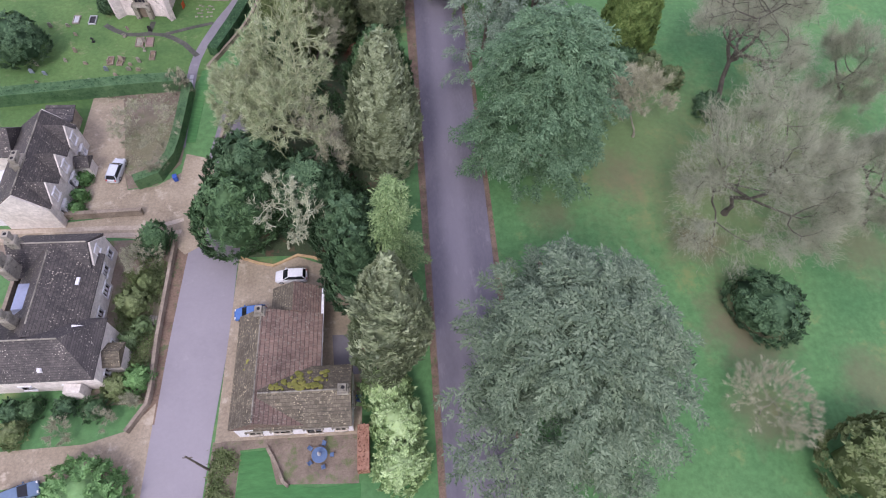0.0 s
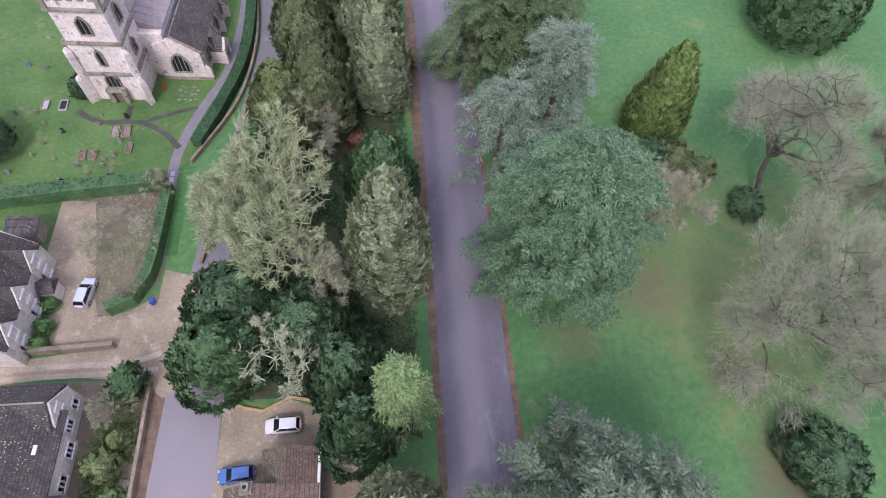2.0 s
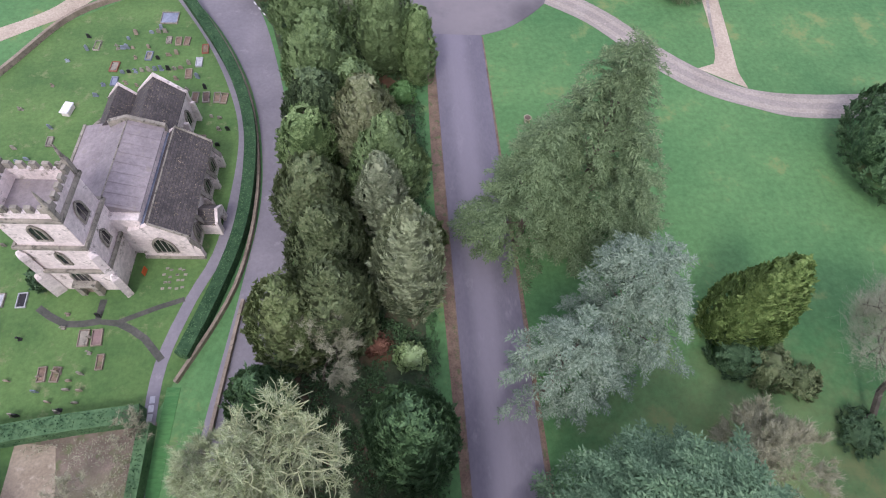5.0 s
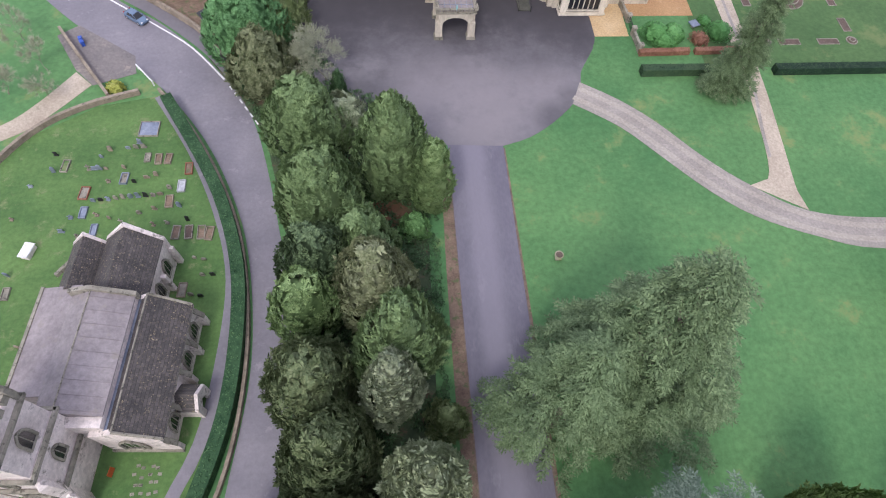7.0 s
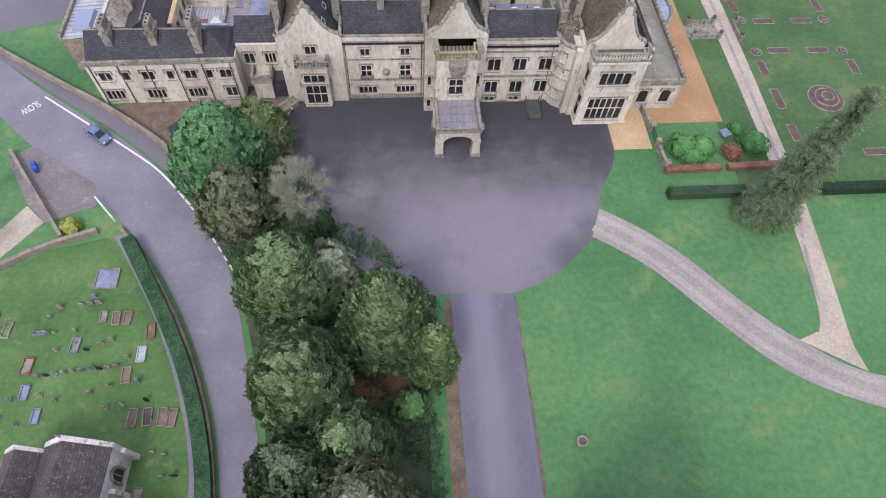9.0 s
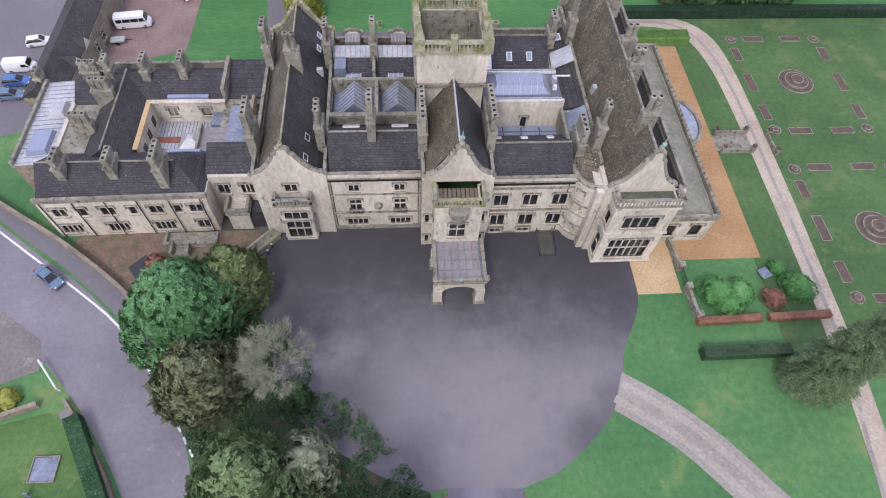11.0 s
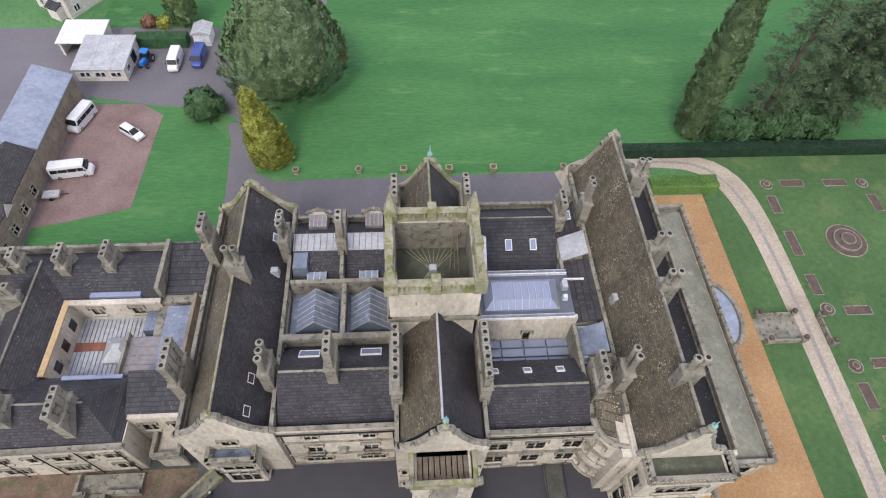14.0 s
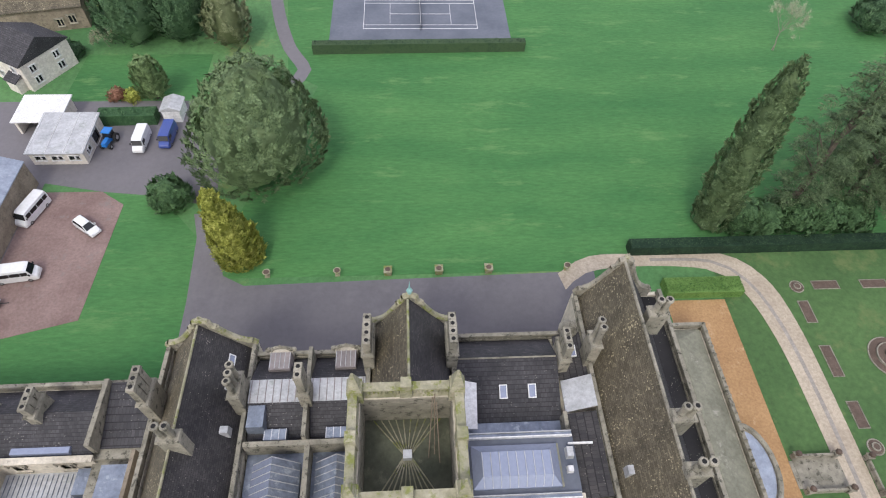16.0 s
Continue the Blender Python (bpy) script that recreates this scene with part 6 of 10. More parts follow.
# chancel and north chapel
solid("chancel_wall", church, (-4.0, 2.4, 10.9, 19.4, 0, 5.6), "church_stone")
gable_roof("chancel_roof", church, -4.0, 2.4, 10.8, 19.3, 5.6, 8.6, "y", "church_slate", over=0.2, peak=-1.0)
profile_wall("chancel_gable", church, [(-4.3, 0), (2.7, 0), (2.7, 5.8), (-1.0, 9.2), (-4.3, 5.8)], "x", 19.2, 0.5, "church_stone")
for yy in (12.8, 16.2):
    lancet(church, FACE_E(2.5, yy, 1.4), 1.5, 3.0, 2)
for yy in (15.2, 19.3):
    solid("buttress", church, (2.4, 3.2, yy - 0.3, yy + 0.3, 0, 3.8), "church_stone", 0.08)
bm = bmesh.new()
limbs_mesh(bm, [((-1.0, 19.45, 9.2), (-1.0, 19.45, 10.2), 0.07, 0.06), ((-1.3, 19.45, 9.8), (-0.7, 19.45, 9.8), 0.06, 0.06)], 6)
part("gable_cross", bm, "weathered", church)
solid("chapel_wall", church, (-8.3, -4.2, 11.9, 19.0, 0, 5.0), "church_stone")
gable_roof("chapel_roof", church, -8.3, -4.1, 11.8, 18.9, 5.0, 7.2, "y", "church_slate", over=0.1)
profile_wall("chapel_gable", church, [(-8.5, 0), (-4.0, 0), (-4.0, 5.2), (-6.25, 7.7), (-8.5, 5.2)], "x", 18.7, 0.4, "church_stone")
# porch
solid("porch_wall", church, (7.4, 9.8, -1.2, -0.8, 0, 2.5), "church_stone")
solid("porch_wall", church, (7.4, 9.8, 1.4, 1.8, 0, 2.5), "church_stone")
gable_roof("porch_roof", church, 7.4, 9.7, -1.2, 1.8, 2.5, 3.9, "x", "church_slate", over=0.1)
profile_wall("porch_front", church, [(-1.3, 0), (-0.4, 0), (-0.4, 1.7), (0.3, 2.4), (1.0, 1.7), (1.0, 0), (1.9, 0), (1.9, 2.7), (0.3, 4.2), (-1.3, 2.7)], "y", 9.6, 0.4, "church_stone")
# west tower
TX0, TX1, TY0, TY1 = -8.7, -0.9, -9.8, -3.1
solid("tower_base", church, (TX0, TX1, TY0, TY1, 0, 5.4), "church_stone")
solid("tower_stage", church, (TX0 + 0.15, TX1 - 0.15, TY0 + 0.15, TY1 - 0.15, 5.4, 11.0), "church_stone")
for a, b in (((TX0 + 0.3, TY0 + 0.3), (TX1 - 0.3, TY0 + 0.3)), ((TX1 - 0.3, TY0 + 0.8), (TX1 - 0.3, TY1 - 0.8)), ((TX1 - 0.3, TY1 - 0.3), (TX0 + 0.3, TY1 - 0.3)), ((TX0 + 0.3, TY1 - 0.8), (TX0 + 0.3, TY0 + 0.8))):
    wall(church, a, b, 11.0, 17.6, (), "church_stone", 0.5, name="tower_wall")
for zz, o in ((5.3, 0.12), (10.9, 0.05), (16.3, -0.1)):
    parapet(church, [(TX0 - o, TY0 - o), (TX1 + o, TY0 - o), (TX1 + o, TY1 + o), (TX0 - o, TY1 + o)], zz + 0.1, zz + 0.28, 0.3, "weathered", True)
solid("tower_roof", church, (TX0 + 0.7, TX1 - 0.7, TY0 + 0.7, TY1 - 0.7, 10.9, 15.8), "grey_sheet", 0.05)
for side in range(4):
    for k in range(5):
        u = 0.12 + 0.19 * k
        w = 0.75
        if side % 2 == 0:
            x0, y0 = TX0 + 0.3 + u * (TX1 - TX0 - 0.6), (TY0 + 0.3 if side == 0 else TY1 - 0.3)
            dims = (x0 - w / 2, x0 + w / 2, y0 - 0.05 if side == 0 else y0 - 0.45, y0 + 0.45 if side == 0 else y0 + 0.05, 17.6, 18.5)
        else:
            y0, x0 = TY0 + 0.3 + u * (TY1 - TY0 - 0.6), (TX0 + 0.3 if side == 3 else TX1 - 0.3)
            dims = (x0 - 0.05 if side == 3 else x0 - 0.45, x0 + 0.45 if side == 3 else x0 + 0.05, y0 - w / 2, y0 + w / 2, 17.6, 18.5)
        solid("merlon", church, dims, "weathered", 0.03)
for px in (TX0 + 0.35, TX1 - 0.35):
    for py in (TY0 + 0.35, TY1 - 0.35):
        bm = bmesh.new()
        block(bm, px - 0.3, px + 0.3, py - 0.3, py + 0.3, 16.2, 19.0)
        lathe(bm, px, py, [(0.34, 19.0), (0.2, 19.8), (0.22, 20.0), (0.04, 21.6)], 6)
        part("pinnacle", bm, "weathered", church)
for px, py, dx, dy in ((TX0, TY0, -1, -1), (TX1, TY0, 1, -1), (TX0, TY1, -1, 1)):
    for z0, z1, ln in ((0, 4.6, 1.5), (4.6, 9.5, 0.9)):
        bm = bmesh.new()
        block(bm, -0.45, 0.45, 0, ln, z0, z1)
        block(bm, -0.45, 0.45, 0, ln, z1, z1 + 0.6, 0.3)
        ob = part("tower_buttress", bm, "church_stone", church)
        ob.matrix_local = Matrix.Translation((px - dx * 0.2, py - dy * 0.2, 0)) @ Matrix.Rotation(math.atan2(dy, dx) - math.pi / 2, 4, "Z")
lancet(church, FACE_S(-5.8, TY0 - 0.1, 5.7 - 3.0), 2.0, 2.9, 3)
lancet(church, FACE_S(-5.3, TY0 + 0.1, 6.8), 0.9, 2.8, 1)
for f, x, y in ((FACE_S, -5.6, TY0 + 0.22), (FACE_E, TX1 - 0.22, -7.3)):
    lancet(church, f(x, y, 12.2), 1.6, 3.0, 2)
lancet(church, FACE_E(TX1 - 0.05, -7.2, 6.8), 1.3, 2.6, 2)
bm = bmesh.new()
block(bm, -6.2, -5.5, TY0 - 0.9, TY0, 0, 2.4)
block(bm, -4.1, -3.4, TY0 - 0.9, TY0, 0, 2.4)
block(bm, -6.3, -3.3, TY0 - 1.0, TY0, 2.4, 2.8, 0.1)
part("west_doorway", bm, "weathered", church)
solid("west_door", church, (-5.5, -4.1, TY0 - 0.35, TY0 - 0.2, 0, 2.4), "wood")

# ---- graves ----
RG = random.Random(5)


def gravestone(x, y, w, h, t, shape, material, turn, label, lean=4):
    bm = bmesh.new()
    if shape == "round":
        n = 8
        pts = [(-w / 2, 0), (w / 2, 0), (w / 2, h * 0.7)] + [(w / 2 * math.cos(math.pi * k / n), h * 0.7 + h * 0.3 * math.sin(math.pi * k / n)) for k in range(1, n)] + [(-w / 2, h * 0.7)]
        f = [bm.verts.new((a, -t / 2, b)) for a, b in pts]
        g = [bm.verts.new((a, t / 2, b)) for a, b in pts]
        bm.faces.new(f), bm.faces.new(g[::-1])
        for k in range(len(pts)):
            bm.faces.new((f[k], g[k], g[(k + 1) % len(pts)], f[(k + 1) % len(pts)]))
    elif shape == "cross":
        block(bm, -0.08, 0.08, -t / 2, t / 2, 0.2, h)
        block(bm, -w / 2, w / 2, -t / 2, t / 2, h * 0.62, h * 0.76)
        block(bm, -w * 0.45, w * 0.45, -0.2, 0.2, 0, 0.22, 0.05)
    else:
        block(bm, -w / 2, w / 2, -t / 2, t / 2, 0, h, 0.02)
        block(bm, -w / 2 - 0.08, w / 2 + 0.08, -t / 2 - 0.08, t / 2 + 0.08, 0, 0.12)
    bmesh.ops.recalc_face_normals(bm, faces=bm.faces)
    ob = part("gravestone", bm, material)
    ob.matrix_world = pose(x, y, 0, RG.uniform(-lean, lean), RG.uniform(-lean, lean), turn)
    return tagged(ob, label, "gravestone", "gravestones in the churchyard")


def grave_plot(x, y, w, l, material, turn=0, slab_mat="weathered", label="stone kerbed grave plot with a flat ledger", h=0.3):
    ob = thing("grave_plot", label, "grave", "kerbed graves in the churchyard", at=(x, y, 0), turn=turn)
    bm = bmesh.new()
    for d in ((-w / 2, w / 2, -l / 2, -l / 2 + 0.14), (-w / 2, w / 2, l / 2 - 0.14, l / 2), (-w / 2, -w / 2 + 0.14, -l / 2 + 0.14, l / 2 - 0.14), (w / 2 - 0.14, w / 2, -l / 2 + 0.14, l / 2 - 0.14)):
        block(bm, *d, 0, h, 0.02)
    part("kerb", bm, material, ob)
    solid("ledger", ob, (-w / 2 + 0.16, w / 2 - 0.16, -l / 2 + 0.16, l / 2 - 0.16, 0, h * 0.6), slab_mat)
    return ob


for gx, gy, gw, gl, gm, sm in ((-53.2, 89.4, 1.1, 2.0, "weathered", "pale_lead"), (-50.5, 89.3, 1.2, 2.1, "pale_lead", "slate_x"), (-41.8, 83.8, 1.3, 2.2, "rubble", "weathered"), (-40.2, 83.8, 1.3, 2.2, "rubble", "red_gravel"), (-39.2, 80.6, 0.9, 2.0, "rubble", "litter"), (-45.6, 79.4, 1.0, 1.9, "rubble", "litter"), (-44.0, 79.3, 1.0, 1.9, "rubble", "litter"),
                               (-40.5, 142.2, 2.9, 2.9, "weathered", "lead"), (-33.6, 134.5, 1.1, 2.1, "red_brick", "litter"), (-34.2, 131.4, 1.1, 2.1, "pale_lead", "pale_lead"), (-35.5, 128.8, 1.1, 2.1, "rubble", "litter"), (-47.4, 130.6, 1.3, 2.2, "red_brick", "weathered"), (-46.8, 127.3, 1.0, 1.9, "lead", "lead"), (-42.4, 133.0, 1.1, 2.0, "lead", "weathered"), (-44.8, 124.4, 0.9, 1.9, "lead", "lead"),
                               (-39.8, 136.7, 0.9, 1.6, "weathered", "weathered"), (-29.3, 123.3, 1.1, 2.2, "rubble", "litter"), (-31.7, 114.8, 1.1, 2.1, "rubble", "weathered"), (-33.8, 123.6, 1.1, 2.2, "weathered", "litter"), (-32.1, 123.6, 1.1, 2.2, "weathered", "soil"), (-30.4, 123.5, 1.1, 2.2, "weathered", "litter"), (-51.1, 135.5, 1.0, 2.2, "weathered", "rough_grass"), (-38.2, 136.4, 1.0, 1.9, "rubble", "litter"), (-36.8, 136.4, 1.0, 1.9, "rubble", "litter"), (-53.6, 115.2, 0.9, 1.8, "weathered", "weathered")):
    grave_plot(gx, gy, gw, gl, gm, RG.uniform(-5, 5), sm)
tomb = thing("chest_tomb", "white stone chest tomb in the churchyard", "tomb", at=(-52.3, 121.2, 0), turn=-12)
solid("chest", tomb, (-0.55, 0.55, -1.0, 1.0, 0, 0.8), "render", 0.04)
solid("lid", tomb, (-0.68, 0.68, -1.15, 1.15, 0.8, 0.95), "white_paint", 0.05)
spots = [(-45.9 + 1.0 * k, 129.2 + 0.09 * k) for k in range(10)] + [(-47.7 + 0.8 * k, 134.8) for k in range(4)] + [(-42.9 + 1.1 * k, 138.5 + 0.1 * k) for k in range(6)]
spots += [(-45.4, 138.2), (-37.4, 139.6), (-35.0, 136.6), (-42.8, 134.9), (-44.5, 132.5), (-38.1, 133.4), (-39.3, 133.1), (-40.9, 132.3), (-35.8, 131.0), (-34.0, 127.9), (-37.3, 127.6), (-39.2, 126.9), (-44.9, 126.8), (-48.3, 126.5), (-37.0, 124.9), (-35.2, 125.2), (-32.5, 125.5), (-31.0, 125.6)]
spots += [(-46.8, 123.5), (-49.0, 124.3), (-43.1, 126.2), (-30.8, 119.5), (-29.5, 119.2), (-29.3, 116.8), (-28.0, 116.8), (-30.5, 114.0), (-29.2, 113.8), (-52.5, 134.5), (-52.9, 137.6), (-41.5, 139.5), (-46.4, 137.0), (-55.0, 132.0), (-56.0, 126.5)]
spots += [(RG.uniform(-58, -40), RG.uniform(74.5, 88)) for _ in range(30)] + [(RG.uniform(-60, -48), RG.uniform(96, 122)) for _ in range(14)]
for gx, gy in spots:
    if (gx + 26.2) > -1.2 - max(0, (gy - 118)) * 0.62 or (gy > 140 and gx < -52 - 0.0) or (gx > -34.8 and gy < 90):
        continue
    sh = RG.choice(("round", "round", "flat", "cross", "round"))
    mt = RG.choice(("weathered", "weathered", "weathered", "rubble", "rubble", "lead", "iron"))
    gravestone(gx, gy, RG.uniform(0.5, 0.75), RG.uniform(0.6, 1.15), RG.uniform(0.1, 0.16), sh, mt, RG.uniform(-12, 12) - 4,
               {"round": "round-topped", "flat": "square-topped", "cross": "cross-shaped"}[sh] + " " + {"weathered": "lichened limestone", "rubble": "brown sandstone", "lead": "blue-grey slate", "church_stone": "pale stone", "iron": "black granite"}[mt] + " gravestone on grass", 6)
for k in range(16):
    ob = solid("small_slab", None, (-0.22, 0.22, -0.16, 0.16, 0, 0.05), "weathered")
    ob.matrix_world = pose(-33.4 + (k % 4) * 0.8 + RG.uniform(-0.2, 0.2), 90.3 + (k // 4) * 0.9 + RG.uniform(-0.2, 0.2), 0.02, 0, 0, RG.uniform(-10, 10))
    tagged(ob, "small flat pale memorial slab in grass", "memorial", "flat memorial slabs")
solid_cross = thing("stone_cross", "fallen pale stone shaft beside the chancel", "monument", at=(-47.0, 119.0, 0), turn=-35)
solid("shaft", solid_cross, (-0.3, 0.3, -1.8, 1.8, 0, 0.5), "weathered", 0.08)
solid("shaft_head", solid_cross, (-0.45, 0.45, 1.8, 2.4, 0, 0.6), "white_paint", 0.1)


# ---- village houses ----
def simple_window(parent, m, w, h, lights=2, rows=3):
    return window(parent, m, w, h, lights, rows, "white_paint")


barn = thing("barn_house", "long low house with red-brown tiled and mossy roofs", "house", at=(0, 0, 0))
wall(barn, (-18.8, 18.0), (-5.8, 18.0), 0, 3.9, [(2.0, 0.9, 1.2, 1.3, 2), (5.0, 0.9, 1.8, 1.3, 3), (8.6, 0.1, 1.6, 2.2, 2), (11.6, 0.9, 1.2, 1.3, 2)], "white_paint", 0.4)
wall(barn, (-5.8, 18.0), (-5.8, 24.3), 0, 3.9, [(3.1, 0.9, 1.2, 1.3, 2)], "white_paint", 0.4)
wall(barn, (-5.8, 24.3), (-9.6, 24.3), 0, 3.9, (), "rubble", 0.4)
wall(barn, (-9.8, 24.3), (-9.8, 35.1), 0, 3.5, [(2, 0.9, 1.2, 1.2, 2), (5.5, 0.1, 1.0, 2.1, 1), (8.4, 0.9, 1.2, 1.2, 2)], "rubble", 0.4)
wall(barn, (-9.8, 35.1), (-15.2, 35.1), 0, 3.3, [(3, 0.2, 2.4, 2.1, 2)], "rubble", 0.4)
wall(barn, (-15.2, 35.1), (-15.2, 31.3), 0, 3.3, (), "rubble", 0.4)
wall(barn, (-15.2, 31.3), (-18.8, 31.3), 0, 3.5, (), "rubble", 0.4)
wall(barn, (-18.8, 31.3), (-18.8, 18.0), 0, 3.5, [(3, 0.9, 1.2, 1.2, 2), (7, 0.9, 1.2, 1.2, 2), (11, 0.9, 1.2, 1.2, 2)], "rubble", 0.4)
gable_roof("roof", barn, -19.0, -9.6, 17.9, 31.4, 3.6, 6.0, "y", "red_tile_y", peak=-16.2, other="tile_y", hip0=0.0)
gable_roof("roof", barn, -15.4, -9.6, 31.4, 35.2, 3.3, 5.2, "y", "red_tile_y", peak=-12.8, other="tile_y")
gable_roof("roof", barn, -16.4, -5.7, 17.8, 24.5, 3.95, 6.15, "x", "tile_x", over=0.2, hip0=0.6)
ridge_cap(barn, (-15.8, 21.15, 6.4), (-5.7, 21.15, 6.4), "weathered", 0.1)
ridge_cap(barn, (-16.2, 18, 6.2), (-16.2, 31.6, 6.2), "weathered", 0.09)
RM = random.Random(12)


def moss_clump(x, y, z, r, slope_x=0.0, slope_y=0.0):
    bm = bmesh.new()
    lathe(bm, 0, 0, [(r, -0.05), (r * 0.92, 0.04), (r * 0.55, 0.09), (0.02, 0.1)], 8)
    bmesh.ops.scale(bm, vec=(RM.uniform(0.7, 1.4), RM.uniform(0.7, 1.3), 1), verts=bm.verts)
    for v in bm.verts:
        v.co.z += v.co.x * slope_x + v.co.y * slope_y
    bmesh.ops.translate(bm, vec=(x, y, z), verts=bm.verts)
    part("moss_clump", bm, "moss", barn)


for k in range(70):
    u, v = RM.random(), RM.random() ** 1.3
    if v > 0.35 + 0.9 * u and u < 0.4:
        continue
    moss_clump(-14.6 + 6.2 * u, 21.5 + 2.4 * v, 6.27 - 1.57 * v, RM.uniform(0.14, 0.42), 0.0, -0.655)
for k in range(9):
    u, v = RM.random(), RM.random()
    moss_clump(-18.6 + 1.1 * u, 24.2 + 1.5 * v, 4.13 + 0.97 * u, RM.uniform(0.12, 0.3), 0.86, 0.0)
for by0, by1 in ((24.6, 35.1),):
    solid("barge_board", barn, (-9.6, -9.3, by0, by1, 3.35, 3.7), "white_paint")
chimney(barn, -6.5, 21.15, 6.0, 7.0, 1, "y", "square", "weathered")
chimney(barn, -16.4, 31.0, 5.6, 6.9, 1, "x", "square", "weathered")

cott = thing("stone_cottage", "rambling stone cottage with dark mossy roofs and white dormers", "house", at=(0, 0, 0))
wall(cott, (-56, 24.6), (-34.6, 24.6), 0, 4.2, [(3, 0.9, 1.2, 1.3, 2), (8, 0.9, 1.2, 1.3, 2), (13, 0.9, 1.2, 1.3, 2), (18, 0.9, 1.4, 1.3, 2)], "render", 0.45, "white_paint")
wall(cott, (-34.6, 24.6), (-34.6, 31.4), 0, 4.2, [(1.5, 0.9, 1.0, 1.2, 2), (4.8, 0.9, 1.0, 1.2, 2)], "render", 0.45, "white_paint")
wall(cott, (-34.6, 31.4), (-36.9, 31.4), 0, 4.2, (), "render", 0.45, "white_paint")
wall(cott, (-36.9, 31.4), (-36.9, 38.2), 0, 4.2, [(2, 0.9, 1.6, 1.3, 3), (5.5, 0.9, 1.6, 1.3, 3)], "render", 0.45, "white_paint")
wall(cott, (-37.3, 38.2), (-37.3, 43.2), 0, 4.2, [(1.2, 1.4, 1.3, 1.2, 3), (3.7, 1.4, 1.0, 1.2, 2)], "render", 0.45, "white_paint")
wall(cott, (-37.3, 43.2), (-47, 43.2), 0, 4.2, (), "rubble", 0.45)
wall(cott, (-47, 43.2), (-47, 30), 0, 4.2, (), "rubble", 0.45)
gable_roof("roof", cott, -56, -34.5, 24.6, 31.5, 4.2, 7.4, "x", "old_slate_x", hip1=3.2, over=0.3)
gable_roof("roof", cott, -45.4, -36.9, 28.5, 40.5, 4.2, 7.3, "y", "old_slate_y", over=0.3, peak=-41.6)
gable_roof("roof", cott, -46.9, -37.45, 37.8, 43.3, 4.2, 7.2, "x", "old_slate_x", over=0.3)
profile_wall("gable_wall", cott, [(38.0, 4.1), (43.3, 4.1), (40.6, 7.1)], "y", -37.6, 0.4, "render")
profile_wall("gable_wall", cott, [(38.0, 4.1), (43.3, 4.1), (40.6, 7.1)], "y", -47.0, 0.4, "render")
simple_window(cott, FACE_E(-37.2, 40.1, 4.6), 1.0, 1.1)
ridge_cap(cott, (-55.8, 28.05, 7.65), (-37.7, 28.05, 7.65), "weathered", 0.1)
ridge_cap(cott, (-41.6, 30, 7.5), (-41.6, 39.5, 7.5), "weathered", 0.1)
ridge_cap(cott, (-46.8, 40.55, 7.45), (-37.5, 40.55, 7.45), "weathered", 0.1)
for dx, dy, dz in ((-38.4, 36.2, 5.1), (-38.7, 33.0, 5.0), (-36.2, 29.9, 5.1)):
    solid("dormer", cott, (dx - 0.6, dx + 0.1, dy - 0.42, dy + 0.42, dz - 0.5, dz + 0.4), "white_paint", 0.03)
    lean_roof("dormer_roof", cott, [(dx - 1.3, dy - 0.5, dz + 0.75), (dx + 0.2, dy - 0.5, dz + 0.4), (dx + 0.2, dy + 0.5, dz + 0.4), (dx - 1.3, dy + 0.5, dz + 0.75)], "white_paint", 0.08)
    simple_window(cott, FACE_E(dx + 0.12, dy - 0.34, dz - 0.45), 0.68, 0.75)
solid("dormer", cott, (-40.4, -39.6, 25.0, 25.7, 4.6, 5.5), "white_paint", 0.2)
solid("porch", cott, (-34.7, -32.8, 26.4, 29.0, 0, 2.6), "render", 0.02)
gable_roof("porch_roof", cott, -34.9, -32.6, 26.3, 29.1, 2.6, 3.7, "x", "tile_x", over=0.15)
solid("bay_roof", cott, (-38.6, -36.6, 23.4, 24.6, 0, 2.5), "render", 0.08)
solid("glass_roof", cott, (-44.8, -42.8, 32.2, 36.0, 5.0, 6.2), "roof_glass", 0.25)
for cx, cy, n in ((-45.6, 40.6, 1), (-45.6, 37.4, 2), (-43.6, 30.6, 1), (-55, 28.0, 2)):
    chimney(cott, cx, cy, 7.2, 9.6, n, "y", "square", "weathered")

cotb = thing("gabled_cottage", "stone cottage with three pale gables and a glazed lean-to", "house", at=(0, 0, 0))
wall(cotb, (-52.0, 47.4), (-45.0, 47.4), 0, 4.4, (), "render", 0.45, "white_paint")
wall(cotb, (-45.0, 47.4), (-45.0, 61.8), 0, 4.4, [(2.0, 0.9, 1.1, 1.3, 2), (6.6, 0.9, 1.1, 1.3, 2), (11.6, 0.9, 1.1, 1.3, 2)], "render", 0.45, "white_paint")
wall(cotb, (-45.0, 61.8), (-52.0, 61.8), 0, 4.4, (), "render", 0.45, "white_paint")
wall(cotb, (-52.0, 61.8), (-52.0, 47.4), 0, 4.4, (), "render", 0.45, "white_paint")
gable_roof("roof", cotb, -52.0, -45.0, 47.55, 61.7, 4.4, 7.6, "y", "old_slate_y", over=0.2, peak=-47.9)
ridge_cap(cotb, (-47.9, 47.6, 7.8), (-47.9, 61.6, 7.8), "weathered", 0.1)
profile_wall("gable_wall", cotb, [(-52.0, 4.3), (-45.0, 4.3), (-47.9, 7.7)], "x", 47.3, 0.4, "render")
profile_wall("gable_wall", cotb, [(-52.0, 4.3), (-45.0, 4.3), (-47.9, 7.7)], "x", 61.5, 0.4, "render")
